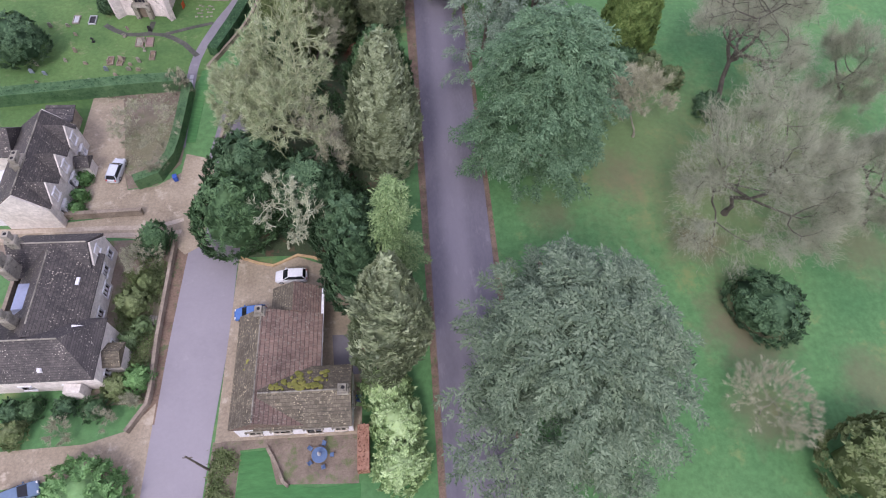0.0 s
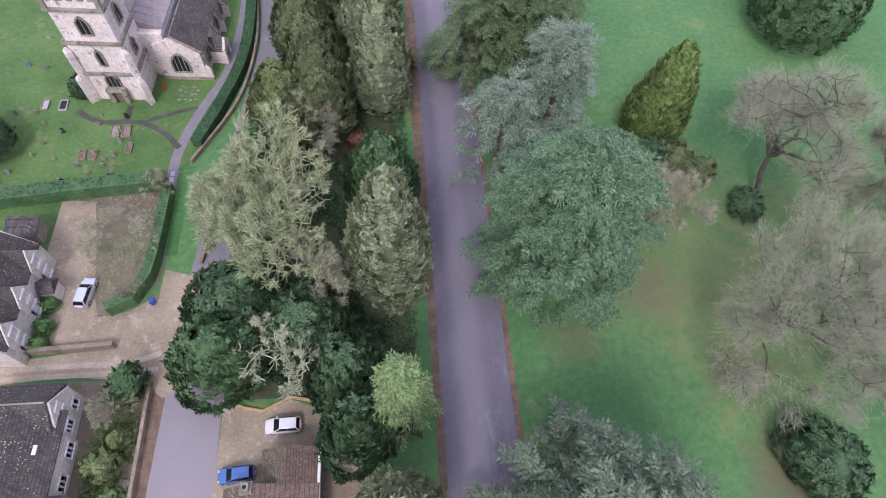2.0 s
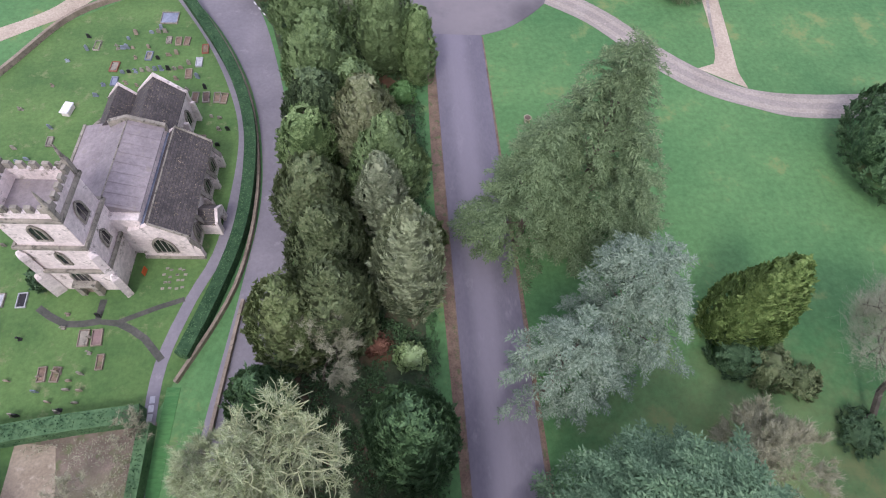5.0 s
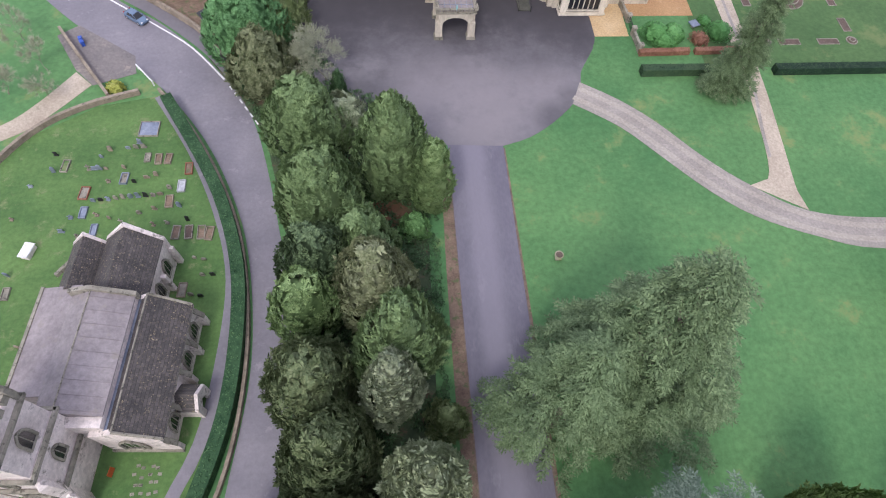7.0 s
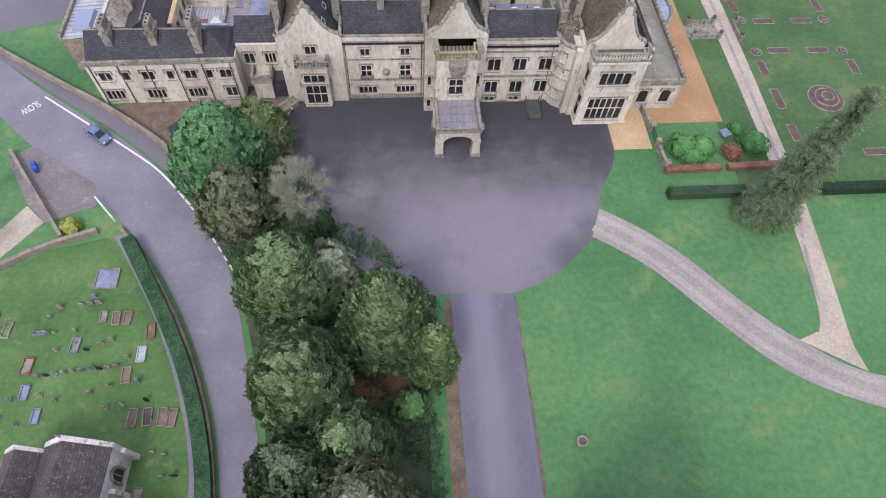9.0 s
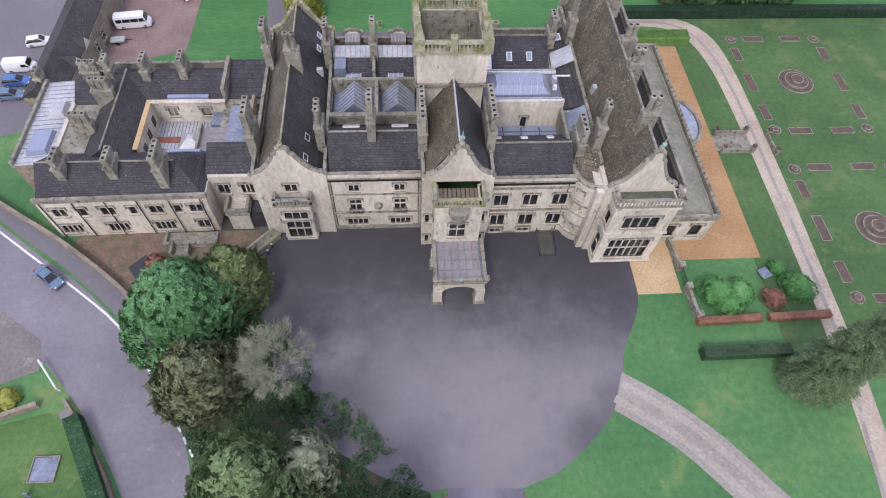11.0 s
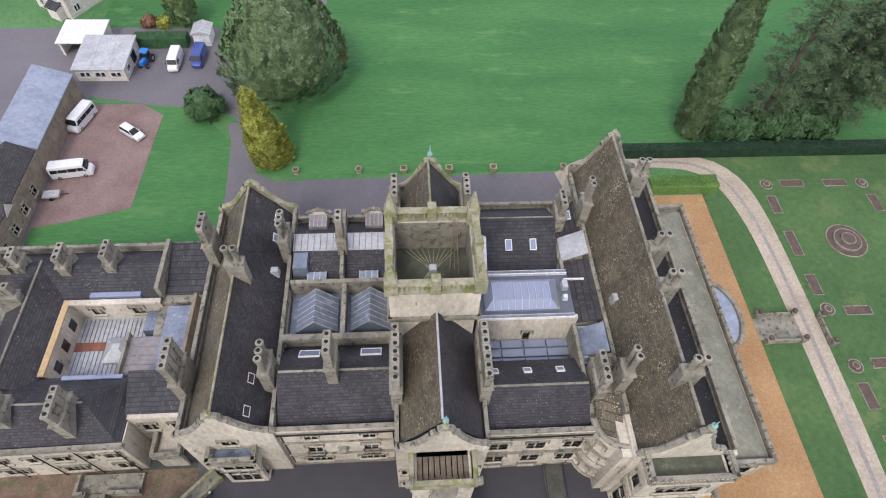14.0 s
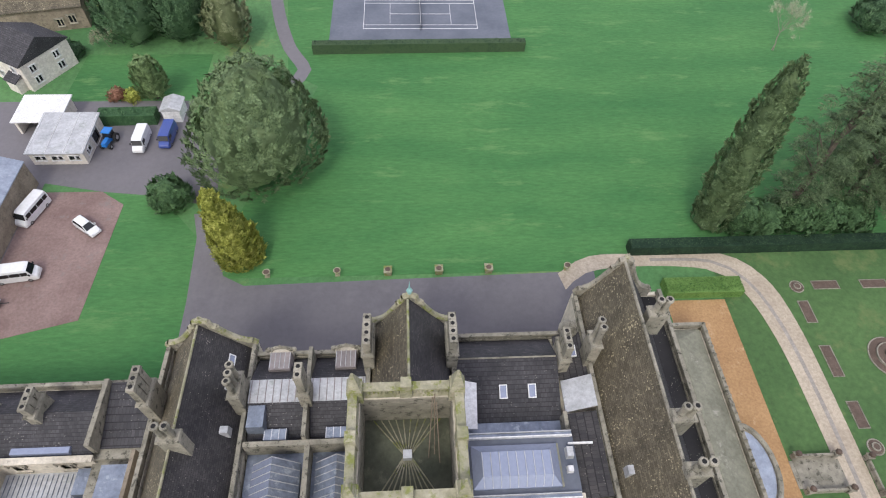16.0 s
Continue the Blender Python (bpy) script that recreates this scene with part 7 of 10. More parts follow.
for yy in (49.8, 54.4, 59.3):
    gable_roof("gable_roof", cotb, -48.0, -44.85, yy - 1.6, yy + 1.6, 4.4, 7.1, "x", "old_slate_x", over=0.15)
    profile_wall("gable_wall", cotb, [(yy - 1.6, 3.0), (yy + 1.6, 3.0), (yy + 1.6, 4.5), (yy, 7.15), (yy - 1.6, 4.5)], "y", -45.0, 0.35, "render")
    simple_window(cotb, FACE_E(-44.6, yy - 0.6, 3.9), 1.2, 1.3)
    simple_window(cotb, FACE_E(-44.6, yy - 0.6, 1.1), 1.2, 1.3)
solid("entrance_porch", cotb, (-44.6, -42.9, 55.9, 57.7, 0, 2.3), "render", 0.02)
gable_roof("porch_roof", cotb, -44.6, -42.7, 55.8, 57.8, 2.3, 3.4, "x", "old_slate_x", over=0.1)
chimney(cotb, -48.3, 52.6, 7.4, 9.2, 2, "y", "square", "weathered")
gable_roof("roof", cotb, -64, -52.0, 56.5, 61.5, 4.2, 7.0, "x", "old_slate_x", over=0.2)
solid("wing_wall", cotb, (-64, -52.0, 56.7, 61.3, 0, 4.2), "render")
solid("glazed_lean_to", cotb, (-55.0, -52.0, 48.0, 55.0, 0, 2.4), "white_paint", 0.02)
lean_roof("glazed_roof", cotb, [(-55.2, 47.9, 2.5), (-52.0, 47.9, 3.6), (-52.0, 55.1, 3.6), (-55.2, 55.1, 2.5)], "white_paint", 0.1)
solid("small_shed", cotb, (-51.0, -47.2, 64.5, 67.0, 0, 2.3), "rubble")
lean_roof("shed_roof", cotb, [(-51.2, 64.3, 2.4), (-47.0, 64.3, 2.4), (-47.0, 67.2, 2.9), (-51.2, 67.2, 2.9)], "old_slate_x")

stable = thing("stable_block", "long stone stable range with a slate and blue-grey roof", "building", at=(0, 0, 0))
wall(stable, (-50.9, 196.5), (-50.9, 238.0), 0, 4.6, [(4 + 3.6 * k, 1.2, 1.3, 1.6, 2, 2) for k in range(5)], "rubble", 0.5)
wall(stable, (-50.9, 238.0), (-57.0, 238.0), 0, 4.6, (), "rubble", 0.5)
wall(stable, (-57.0, 238.0), (-57.0, 196.5), 0, 4.6, (), "rubble", 0.5)
wall(stable, (-57.0, 196.5), (-50.9, 196.5), 0, 4.6, (), "rubble", 0.5)
gable_roof("roof", stable, -57.0, -51.2, 196.5, 220.4, 4.6, 6.6, "y", "slate_y", over=0.2, peak=-54.2)
gable_roof("roof", stable, -57.2, -51.0, 220.6, 238.0, 4.7, 6.8, "y", "blue_roof", over=0.3, peak=-56.2)
chimney(stable, -54.2, 198.6, 6.0, 8.4, 2, "y", "square", "weathered")
for yy in (204.2, 209.0):
    gable_roof("dormer_roof", stable, -54.2, -50.8, yy - 1.2, yy + 1.2, 4.6, 6.0, "x", "slate_x", over=0.1)
    profile_wall("dormer_wall", stable, [(yy - 1.2, 4.4), (yy + 1.2, 4.4), (yy, 6.0)], "y", -51.1, 0.36, "render")
garage = thing("garage", "low flat-roofed garage with dark windows", "garage", at=(0, 0, 0))
wall(garage, (-53.0, 242.2), (-44.5, 242.2), 0, 2.6, [(1.6, 1.0, 1.6, 0.9, 2), (4.2, 1.0, 1.6, 0.9, 2), (6.9, 1.0, 1.6, 0.9, 2)], "render", 0.3, "white_paint")
wall(garage, (-44.5, 242.2), (-44.5, 251.0), 0, 2.6, [(2.0, 1.0, 1.4, 0.9, 2), (5.4, 0.1, 2.2, 2.2, 1)], "render", 0.3, "white_paint")
wall(garage, (-44.5, 251.0), (-52.0, 251.0), 0, 2.6, (), "render", 0.3)
wall(garage, (-53.0, 251.0), (-53.0, 242.2), 0, 2.6, (), "render", 0.3)
lean_roof("roof", garage, [(-53.3, 241.8, 2.75), (-44.2, 241.8, 2.75), (-44.2, 251.4, 3.1), (-53.3, 251.4, 3.1)], "pale_lead", 0.2)
seams(garage, -53.0, -44.5, 242.0, 251.2, 2.8, 3.14, 3, "y", "white_paint", "roof_seam")
garage = thing("garage", "white flat-roofed open garage", "garage", at=(0, 0, 0))
solid("wall", garage, (-57.8, -53.2, 255.4, 255.8, 0, 2.8), "render")
solid("wall", garage, (-57.8, -57.4, 249.6, 255.4, 0, 2.8), "render")
solid("wall", garage, (-51.0, -50.6, 251.6, 255.8, 0, 2.8), "render")
# a near-black block stands in for the shade inside the open garage
solid("back", garage, (-57.4, -51.0, 252.8, 255.2, 0, 2.7), "dark")
lean_roof("roof", garage, [(-58.1, 249.2, 2.9), (-53.3, 249.2, 2.9), (-50.2, 251.7, 2.95), (-50.2, 256.1, 3.1), (-58.1, 256.1, 3.1)], "white_paint", 0.2)
shed = thing("garden_shed", "small white shed with a pale roof", "shed", at=(0, 0, 0))
solid("wall", shed, (-34.6, -31.6, 252.2, 255.8, 0, 2.4), "white_paint")
gable_roof("roof", shed, -34.7, -31.5, 252.1, 255.9, 2.4, 3.1, "y", "pale_lead", over=0.2)
house = thing("white_house", "pale rendered gabled house with a slate roof", "house", at=(-61.5, 266.5, 0), turn=-30)
wall(house, (-4.5, -4), (4.5, -4), 0, 5.2, [(2, 0.9, 1.2, 1.3, 2), (6.5, 0.9, 1.6, 1.3, 3), (2, 3.2, 1.1, 1.2, 2), (6.5, 3.2, 1.1, 1.2, 2)], "render", 0.4, "white_paint")
wall(house, (4.5, -4), (4.5, 6), 0, 5.2, [(2, 0.9, 1.2, 1.3, 2), (7, 0.9, 1.2, 1.3, 2), (2, 3.2, 1.1, 1.2, 2), (7, 3.2, 1.1, 1.2, 2)], "render", 0.4, "white_paint")
wall(house, (4.5, 6), (-4.5, 6), 0, 5.2, (), "render", 0.4)
wall(house, (-4.5, 6), (-4.5, -4), 0, 5.2, (), "render", 0.4)
gable_roof("roof", house, -4.6, 4.6, -4.1, 6.1, 5.2, 8.2, "x", "slate_x", over=0.3)
profile_wall("gable_wall", house, [(-4.0, 5.1), (6.0, 5.1), (1.0, 8.1)], "y", 4.1, 0.4, "render")
solid("porch", house, (0.5, 3.2, -5.6, -4.0, 0, 2.4), "render", 0.02)
lean_roof("porch_roof", house, [(0.3, -5.8, 2.4), (3.4, -5.8, 2.4), (3.4, -4.0, 3.2), (0.3, -4.0, 3.2)], "slate_x")
house = thing("stone_house", "stone house with a stone-tiled roof", "house", at=(-64.5, 283.5, 0), turn=12)
wall(house, (-8, -4), (8, -4), 0, 4.6, [(3, 1, 1.1, 1.4, 2), (11, 1, 1.1, 1.4, 2), (13.4, 1.4, 1.2, 1.6, 2)], "rubble", 0.45)
wall(house, (8, -4), (8, 5), 0, 4.6, [(4, 1, 1.1, 1.4, 2)], "rubble", 0.45)
wall(house, (8, 5), (-8, 5), 0, 4.6, (), "rubble", 0.45)
wall(house, (-8, 5), (-8, -4), 0, 4.6, (), "rubble", 0.45)
gable_roof("roof", house, -8.1, 8.1, -4.1, 5.1, 4.6, 8.0, "x", "tile_x", over=0.3)
profile_wall("gable_wall", house, [(-4.0, 4.5), (5.0, 4.5), (0.5, 7.9)], "y", 7.6, 0.4, "rubble")


# ---- vehicles ----
PAINT = {
    "white": plain("white_car_paint", (0.75, 0.76, 0.78), 0.25, 0.0, 0.6), "blue": plain("blue_car_paint", (0.06, 0.16, 0.42), 0.25, 0.2, 0.6),
    "silver": plain("silver_car_paint", (0.62, 0.66, 0.72), 0.25, 0.3, 0.6), "dark": plain("dark_car_paint", (0.03, 0.04, 0.055), 0.25, 0.2, 0.6),
    "slate": plain("slate_blue_car_paint", (0.13, 0.20, 0.30), 0.25, 0.2, 0.6), "van_blue": plain("blue_van_paint", (0.035, 0.07, 0.30), 0.3, 0.0, 0.5),
    "tractor": plain("tractor_blue_paint", (0.02, 0.18, 0.55), 0.35)}
M.update(PAINT)
M["car_glass"] = plain("car_glass", (0.015, 0.018, 0.022), 0.08)
M["tyre"] = plain("tyre_rubber", (0.02, 0.02, 0.021), 0.9)
M["rim"] = plain("alloy_rim", (0.45, 0.46, 0.48), 0.35, 0.7)
M["lamp_red"] = plain("tail_lamp", (0.35, 0.02, 0.02), 0.3)
M["lamp_clear"] = plain("head_lamp", (0.6, 0.62, 0.65), 0.15)


def hull(bm, sections):
    """Loft of cross-sections along x: (x, half width bottom, half width top, z bottom, z top)."""
    loops = []
    for x, wb, wt, zb, zt in sections:
        zm = zb + (zt - zb) * 0.55
        ring = [(-wb, zb), (wb, zb), (wb * 1.02, zm), (wt, zt), (wt * 0.55, zt + 0.03), (-wt * 0.55, zt + 0.03), (-wt, zt), (-wb * 1.02, zm)]
        loops.append([bm.verts.new((x, y, z)) for y, z in ring])
    n = 8
    for a, b in zip(loops, loops[1:]):
        for k in range(n):
            bm.faces.new((a[k], a[(k + 1) % n], b[(k + 1) % n], b[k]))
    bm.faces.new(loops[0][::-1])
    bm.faces.new(loops[-1])
    bmesh.ops.recalc_face_normals(bm, faces=bm.faces)


def car(name, label, x, y, turn, paint, L=4.2, W=1.75, H=1.46, kind="hatch"):
    ob = thing(name, label, "car" if kind in ("hatch", "estate", "saloon") else "van", "parked vehicles", at=(x, y, 0.06), turn=turn)
    h, w = L / 2, W / 2
    bm = bmesh.new()
    if kind in ("hatch", "estate", "saloon"):
        belt = H * 0.62
        hull(bm, [(-h, w * 0.82, w * 0.74, 0.28, belt * 0.86), (-h + 0.25, w * 0.96, w * 0.9, 0.2, belt * 0.98), (-h * 0.35, w, w * 0.95, 0.2, belt), (h * 0.25, w, w * 0.94, 0.2, belt * 0.97), (h * 0.62, w * 0.98, w * 0.88, 0.2, belt * 0.88), (h - 0.2, w * 0.92, w * 0.78, 0.22, belt * 0.74), (h, w * 0.78, w * 0.66, 0.28, belt * 0.62)])
        rear = {"hatch": -h + 0.15, "estate": -h + 0.1, "saloon": -h + 0.75}[kind]
        top0, top1 = rear + (0.35 if kind != "saloon" else 0.6), h * 0.12
        part("body", bm, paint, ob)
        bm = bmesh.new()
        hull(bm, [(rear, w * 0.86, w * 0.8, belt * 0.95, belt + 0.02), (top0, w * 0.88, w * 0.68, belt * 0.95, H - 0.06), (top1, w * 0.88, w * 0.68, belt * 0.95, H - 0.06), (h * 0.5, w * 0.86, w * 0.78, belt * 0.9, belt * 0.95)])
        part("cabin_glass", bm, "car_glass", ob)
        bm = bmesh.new()
        hull(bm, [(top0 - 0.05, w * 0.66, w * 0.62, H - 0.1, H - 0.03), (top0 + 0.2, w * 0.69, w * 0.64, H - 0.1, H), (top1 - 0.15, w * 0.69, w * 0.64, H - 0.1, H), (top1 + 0.06, w * 0.66, w * 0.62, H - 0.1, H - 0.04)])
        part("roof", bm, paint, ob)
        for sy in (-1, 1):
            bm = bmesh.new()
            limbs_mesh(bm, [((top1, sy * w * 0.69, H - 0.07), (h * 0.5, sy * w * 0.82, belt * 0.93), 0.05, 0.05), ((top0, sy * w * 0.69, H - 0.07), (rear, sy * w * 0.84, belt), 0.07, 0.07), (((top0 + top1) / 2, sy * w * 0.70, H - 0.07), ((top0 + top1) / 2, sy * w * 0.9, belt * 0.95), 0.05, 0.05)], 6)
            part("pillar", bm, paint, ob)
            solid("mirror", ob, (h * 0.3, h * 0.3 + 0.18, sy * (w + 0.06) - 0.09, sy * (w + 0.06) + 0.09, belt * 0.92, belt * 0.92 + 0.14), paint, 0.02)
    else:
        nose = h - (0.95 if kind == "van" else 0.8)
        belt = H * 0.52
        hull(bm, [(-h, w * 0.95, w * 0.82, 0.3, H - 0.06), (-h + 0.15, w, w * 0.86, 0.25, H), (nose - 0.55, w, w * 0.86, 0.25, H), (nose - 0.1, w, w * 0.84, 0.25, H - 0.15), (nose + 0.25, w * 0.98, w * 0.88, 0.25, belt * 1.05), (h - 0.15, w * 0.94, w * 0.82, 0.28, belt * 0.8), (h, w * 0.84, w * 0.74, 0.32, belt * 0.62)])
        part("body", bm, paint, ob)
        bm = bmesh.new()
        v = [bm.verts.new(p) for p in ((nose - 0.12, -w * 0.78, H - 0.2), (nose - 0.12, w * 0.78, H - 0.2), (nose + 0.27, w * 0.84, belt * 1.1), (nose + 0.27, -w * 0.84, belt * 1.1), (nose - 0.2, -w * 0.78, H - 0.24), (nose - 0.2, w * 0.78, H - 0.24), (nose + 0.19, w * 0.84, belt * 1.06), (nose + 0.19, -w * 0.84, belt * 1.06))]
        for f in ((0, 3, 2, 1), (4, 5, 6, 7), (0, 1, 5, 4), (1, 2, 6, 5), (2, 3, 7, 6), (3, 0, 4, 7)):
            bm.faces.new([v[k] for k in f])
        bmesh.ops.translate(bm, vec=(0.05, 0, 0.05), verts=bm.verts)
        part("windscreen", bm, "car_glass", ob)
        for sy in (-1, 1):
            panes = ((nose - 1.0, nose - 0.15),) if kind == "van" else ((nose - 1.0, nose - 0.15), (nose - 2.4, nose - 1.1), (nose - 3.8, nose - 2.5), (-h + 0.3, nose - 3.9))
            for a, b in panes:
                if b - a > 0.3:
                    solid("side_window", ob, (a, b, sy * w * 0.97 - 0.05, sy * w * 0.97 + 0.05, belt * 1.12, H - 0.38), "car_glass")
            solid("mirror", ob, (nose, nose + 0.15, sy * (w + 0.12) - 0.1, sy * (w + 0.12) + 0.1, belt * 1.15, belt * 1.15 + 0.3), "tyre", 0.02)
        solid("rear_window", ob, (-h - 0.02, -h + 0.06, -w * 0.7, w * 0.7, belt * 1.15, H - 0.35), "car_glass")
    for sx in (-h * 0.62, h * 0.62):
        for sy in (-1, 1):
            bm = bmesh.new()
            limbs_mesh(bm, [((sx, sy * (w - 0.2), 0.31), (sx, sy * (w + 0.01), 0.31), 0.31, 0.31)], 14)
            wh = part("tyre", bm, "tyre", ob)
            bm = bmesh.new()
            limbs_mesh(bm, [((sx, sy * (w - 0.02), 0.31), (sx, sy * (w + 0.03), 0.31), 0.19, 0.17)], 10)
            part("rim", bm, "rim", wh)
    for sy in (-1, 1):
        solid("headlight", ob, (h - 0.22, h - 0.02, sy * w * 0.62 - 0.16, sy * w * 0.62 + 0.16, 0.55, 0.7), "lamp_clear", 0.03)
        solid("tail_light", ob, (-h - 0.01, -h + 0.1, sy * w * 0.68 - 0.12, sy * w * 0.68 + 0.12, 0.65, 0.95), "lamp_red", 0.02)
    solid("number_plate", ob, (-h - 0.03, -h, -0.26, 0.26, 0.42, 0.53), "white_paint")
    return ob


car("hatchback", "white hatchback parked on the gravel forecourt", -14.1, 38.4, 181, "white", 4.1, 1.8, 1.55)
car("hatchback", "blue hatchback parked beside the barn house", -18.9, 33.3, 184, "blue", 4.0, 1.75, 1.5)
car("hatchback", "silver hatchback parked on the gravel yard", -40.0, 56.6, 84, "silver", 4.2, 1.8, 1.5)
car("hatchback", "dark blue hatchback on the side drive", -41.4, 13.2, 20, "slate", 4.0, 1.75, 1.5)
car("saloon_car", "slate-blue saloon on the village road", -46.8, 166.9, -38, "slate", 4.4, 1.8, 1.45, "saloon")

car("estate_car", "silver-white estate car in the gravel yard", -40.4, 228.5, -36, "white", 4.5, 1.8, 1.45, "estate")
car("minibus", "white minibus in the gravel yard", -47.2, 219.9, 8, "white", 6.0, 2.0, 2.4, "minibus")
car("minibus", "white minibus beside the stable wall", -49.2, 231.6, 254, "white", 5.8, 2.0, 2.4, "minibus")
car("van", "white van parked beside the hedge", -37.1, 246.9, 270, "white", 5.2, 1.95, 2.2, "van")
car("van", "blue van parked beside the shed", -33.0, 247.9, 268, "van_blue", 5.2, 1.95, 2.2, "van")
car("hatchback", "white hatchback behind the stables", -62.3, 215.0, 15, "white", 4.2, 1.8, 1.5)
car("van", "white van behind the stables", -63.2, 208.4, 5, "white", 4.8, 1.9, 2.0, "van")
car("hatchback", "blue hatchback behind the stables", -62.9, 204.9, 5, "blue", 4.2, 1.8, 1.5)
car("hatchback", "dark hatchback behind the stables", -62.9, 201.7, 5, "slate", 4.2, 1.8, 1.5)

trac = thing("tractor", "bright blue farm tractor beside the garage", "tractor", at=(-42.4, 247.2, 0.03), turn=262)
bm = bmesh.new()
block(bm, 0.2, 1.9, -0.4, 0.4, 0.7, 1.4, 0.06)
block(bm, -0.9, 0.2, -0.5, 0.5, 0.6, 1.2)
part("bonnet", bm, "tractor", trac)
solid("cab", trac, (-1.1, 0.2, -0.7, 0.7, 1.2, 2.3), "car_glass", 0.1)
solid("cab_roof", trac, (-1.2, 0.3, -0.75, 0.75, 2.3, 2.45), "tractor", 0.05)
for sx, r, sy in ((-0.7, 0.75, 0.85), (-0.7, 0.75, -0.85), (1.4, 0.45, 0.7), (1.4, 0.45, -0.7)):
    bm = bmesh.new()
    limbs_mesh(bm, [((sx, sy - 0.2, r), (sx, sy + 0.2, r), r, r)], 16)
    wh = part("tyre", bm, "tyre", trac)
    bm = bmesh.new()
    limbs_mesh(bm, [((sx, sy - 0.22, r), (sx, sy + 0.22, r), r * 0.5, r * 0.5)], 12)
    part("rim", bm, "rim", wh)
trail = thing("trailer", "small grey flat trailer in the gravel yard", "trailer", at=(-49.0, 215.2, 0.06), turn=6)
solid("bed", trail, (-1.2, 1.2, -0.7, 0.7, 0.5, 0.8), "pale_lead", 0.03)
solid("drawbar", trail, (1.2, 2.4, -0.05, 0.05, 0.45, 0.53), "iron")
for sy in (-0.8, 0.8):
    bm = bmesh.new()
    limbs_mesh(bm, [((0, sy - 0.08, 0.3), (0, sy + 0.08, 0.3), 0.3, 0.3)], 12)
    part("tyre", bm, "tyre", trail)


# ---- trees and hedges ----
RNG = np.random.default_rng(7)


def unit(a):
    return a / (np.linalg.norm(a, axis=-1, keepdims=True) + 1e-9)


def slips(c, axis, nrm, length, width):
    """Pointed leaf slips: one triangle each, base at c, tip along axis, broad side facing nrm."""
    a = unit(axis)
    b = unit(np.cross(nrm, a))
    w = width[:, None] / 2
    return np.stack((c - b * w, c + b * w, c + a * length[:, None]), 1)


def fronds(base, axis, up, length, broad, droop, pairs=5, leaves=5, fat=2.6, reach=0.49):
    """Feathered sprigs: a stem that bends down, side shoots to both hands, and pointed leaf slips along every shoot."""
    k, m = len(base), pairs * 2 + 1
    ax = unit(axis)
    sd = unit(np.cross(up, ax))
    up = np.cross(ax, sd)
    t = np.append(np.repeat(np.linspace(0.05, 0.82, pairs), 2), 0.72)
    hand = np.append(np.tile((1.0, -1.0), pairs), 0.0)
    T = np.tile(t, k) + RNG.normal(scale=0.03, size=k * m)
    E = np.tile(hand, k)
    i = np.repeat(np.arange(k), m)
    L = length[i]
    p = base[i] + ax[i] * (T * L)[:, None]
    p[:, 2] -= droop * L * T ** 2
    ang = np.where(E == 0, 0.0, RNG.uniform(0.65, 1.1, k * m))
    d = ax[i] * np.cos(ang)[:, None] + sd[i] * (E * np.sin(ang))[:, None] + up[i] * RNG.normal(scale=0.16, size=(k * m, 1))
    d[:, 2] -= droop * T
    d = unit(d)
    sl = L * np.where(E == 0, 0.30, broad * (0.42 + 0.58 * np.sin(np.pi * np.clip(0.2 + 0.75 * T, 0, 1)))) * RNG.uniform(0.75, 1.2, k * m)
    cr = unit(np.cross(up[i], d))
    j = np.repeat(np.arange(k * m), leaves)
    n = len(j)
    u = np.tile(np.linspace(0.0, 0.8, leaves), k * m)
    w = np.tile(np.where(np.arange(leaves) % 2, 1.0, -1.0), k * m) * np.where(u > 0.7, 0.15, 1.0)
    c = p[j] + d[j] * (u * sl[j])[:, None]
    aa = d[j] + cr[j] * (w * RNG.uniform(0.3, 0.8, n))[:, None] + RNG.normal(scale=0.12, size=(n, 3))
    ll = sl[j] * RNG.uniform(0.78, 1.22, n) * reach
    return slips(c, aa, up[i][j] + RNG.normal(scale=0.28, size=(n, 3)), ll, ll / fat).reshape(-1, 3)


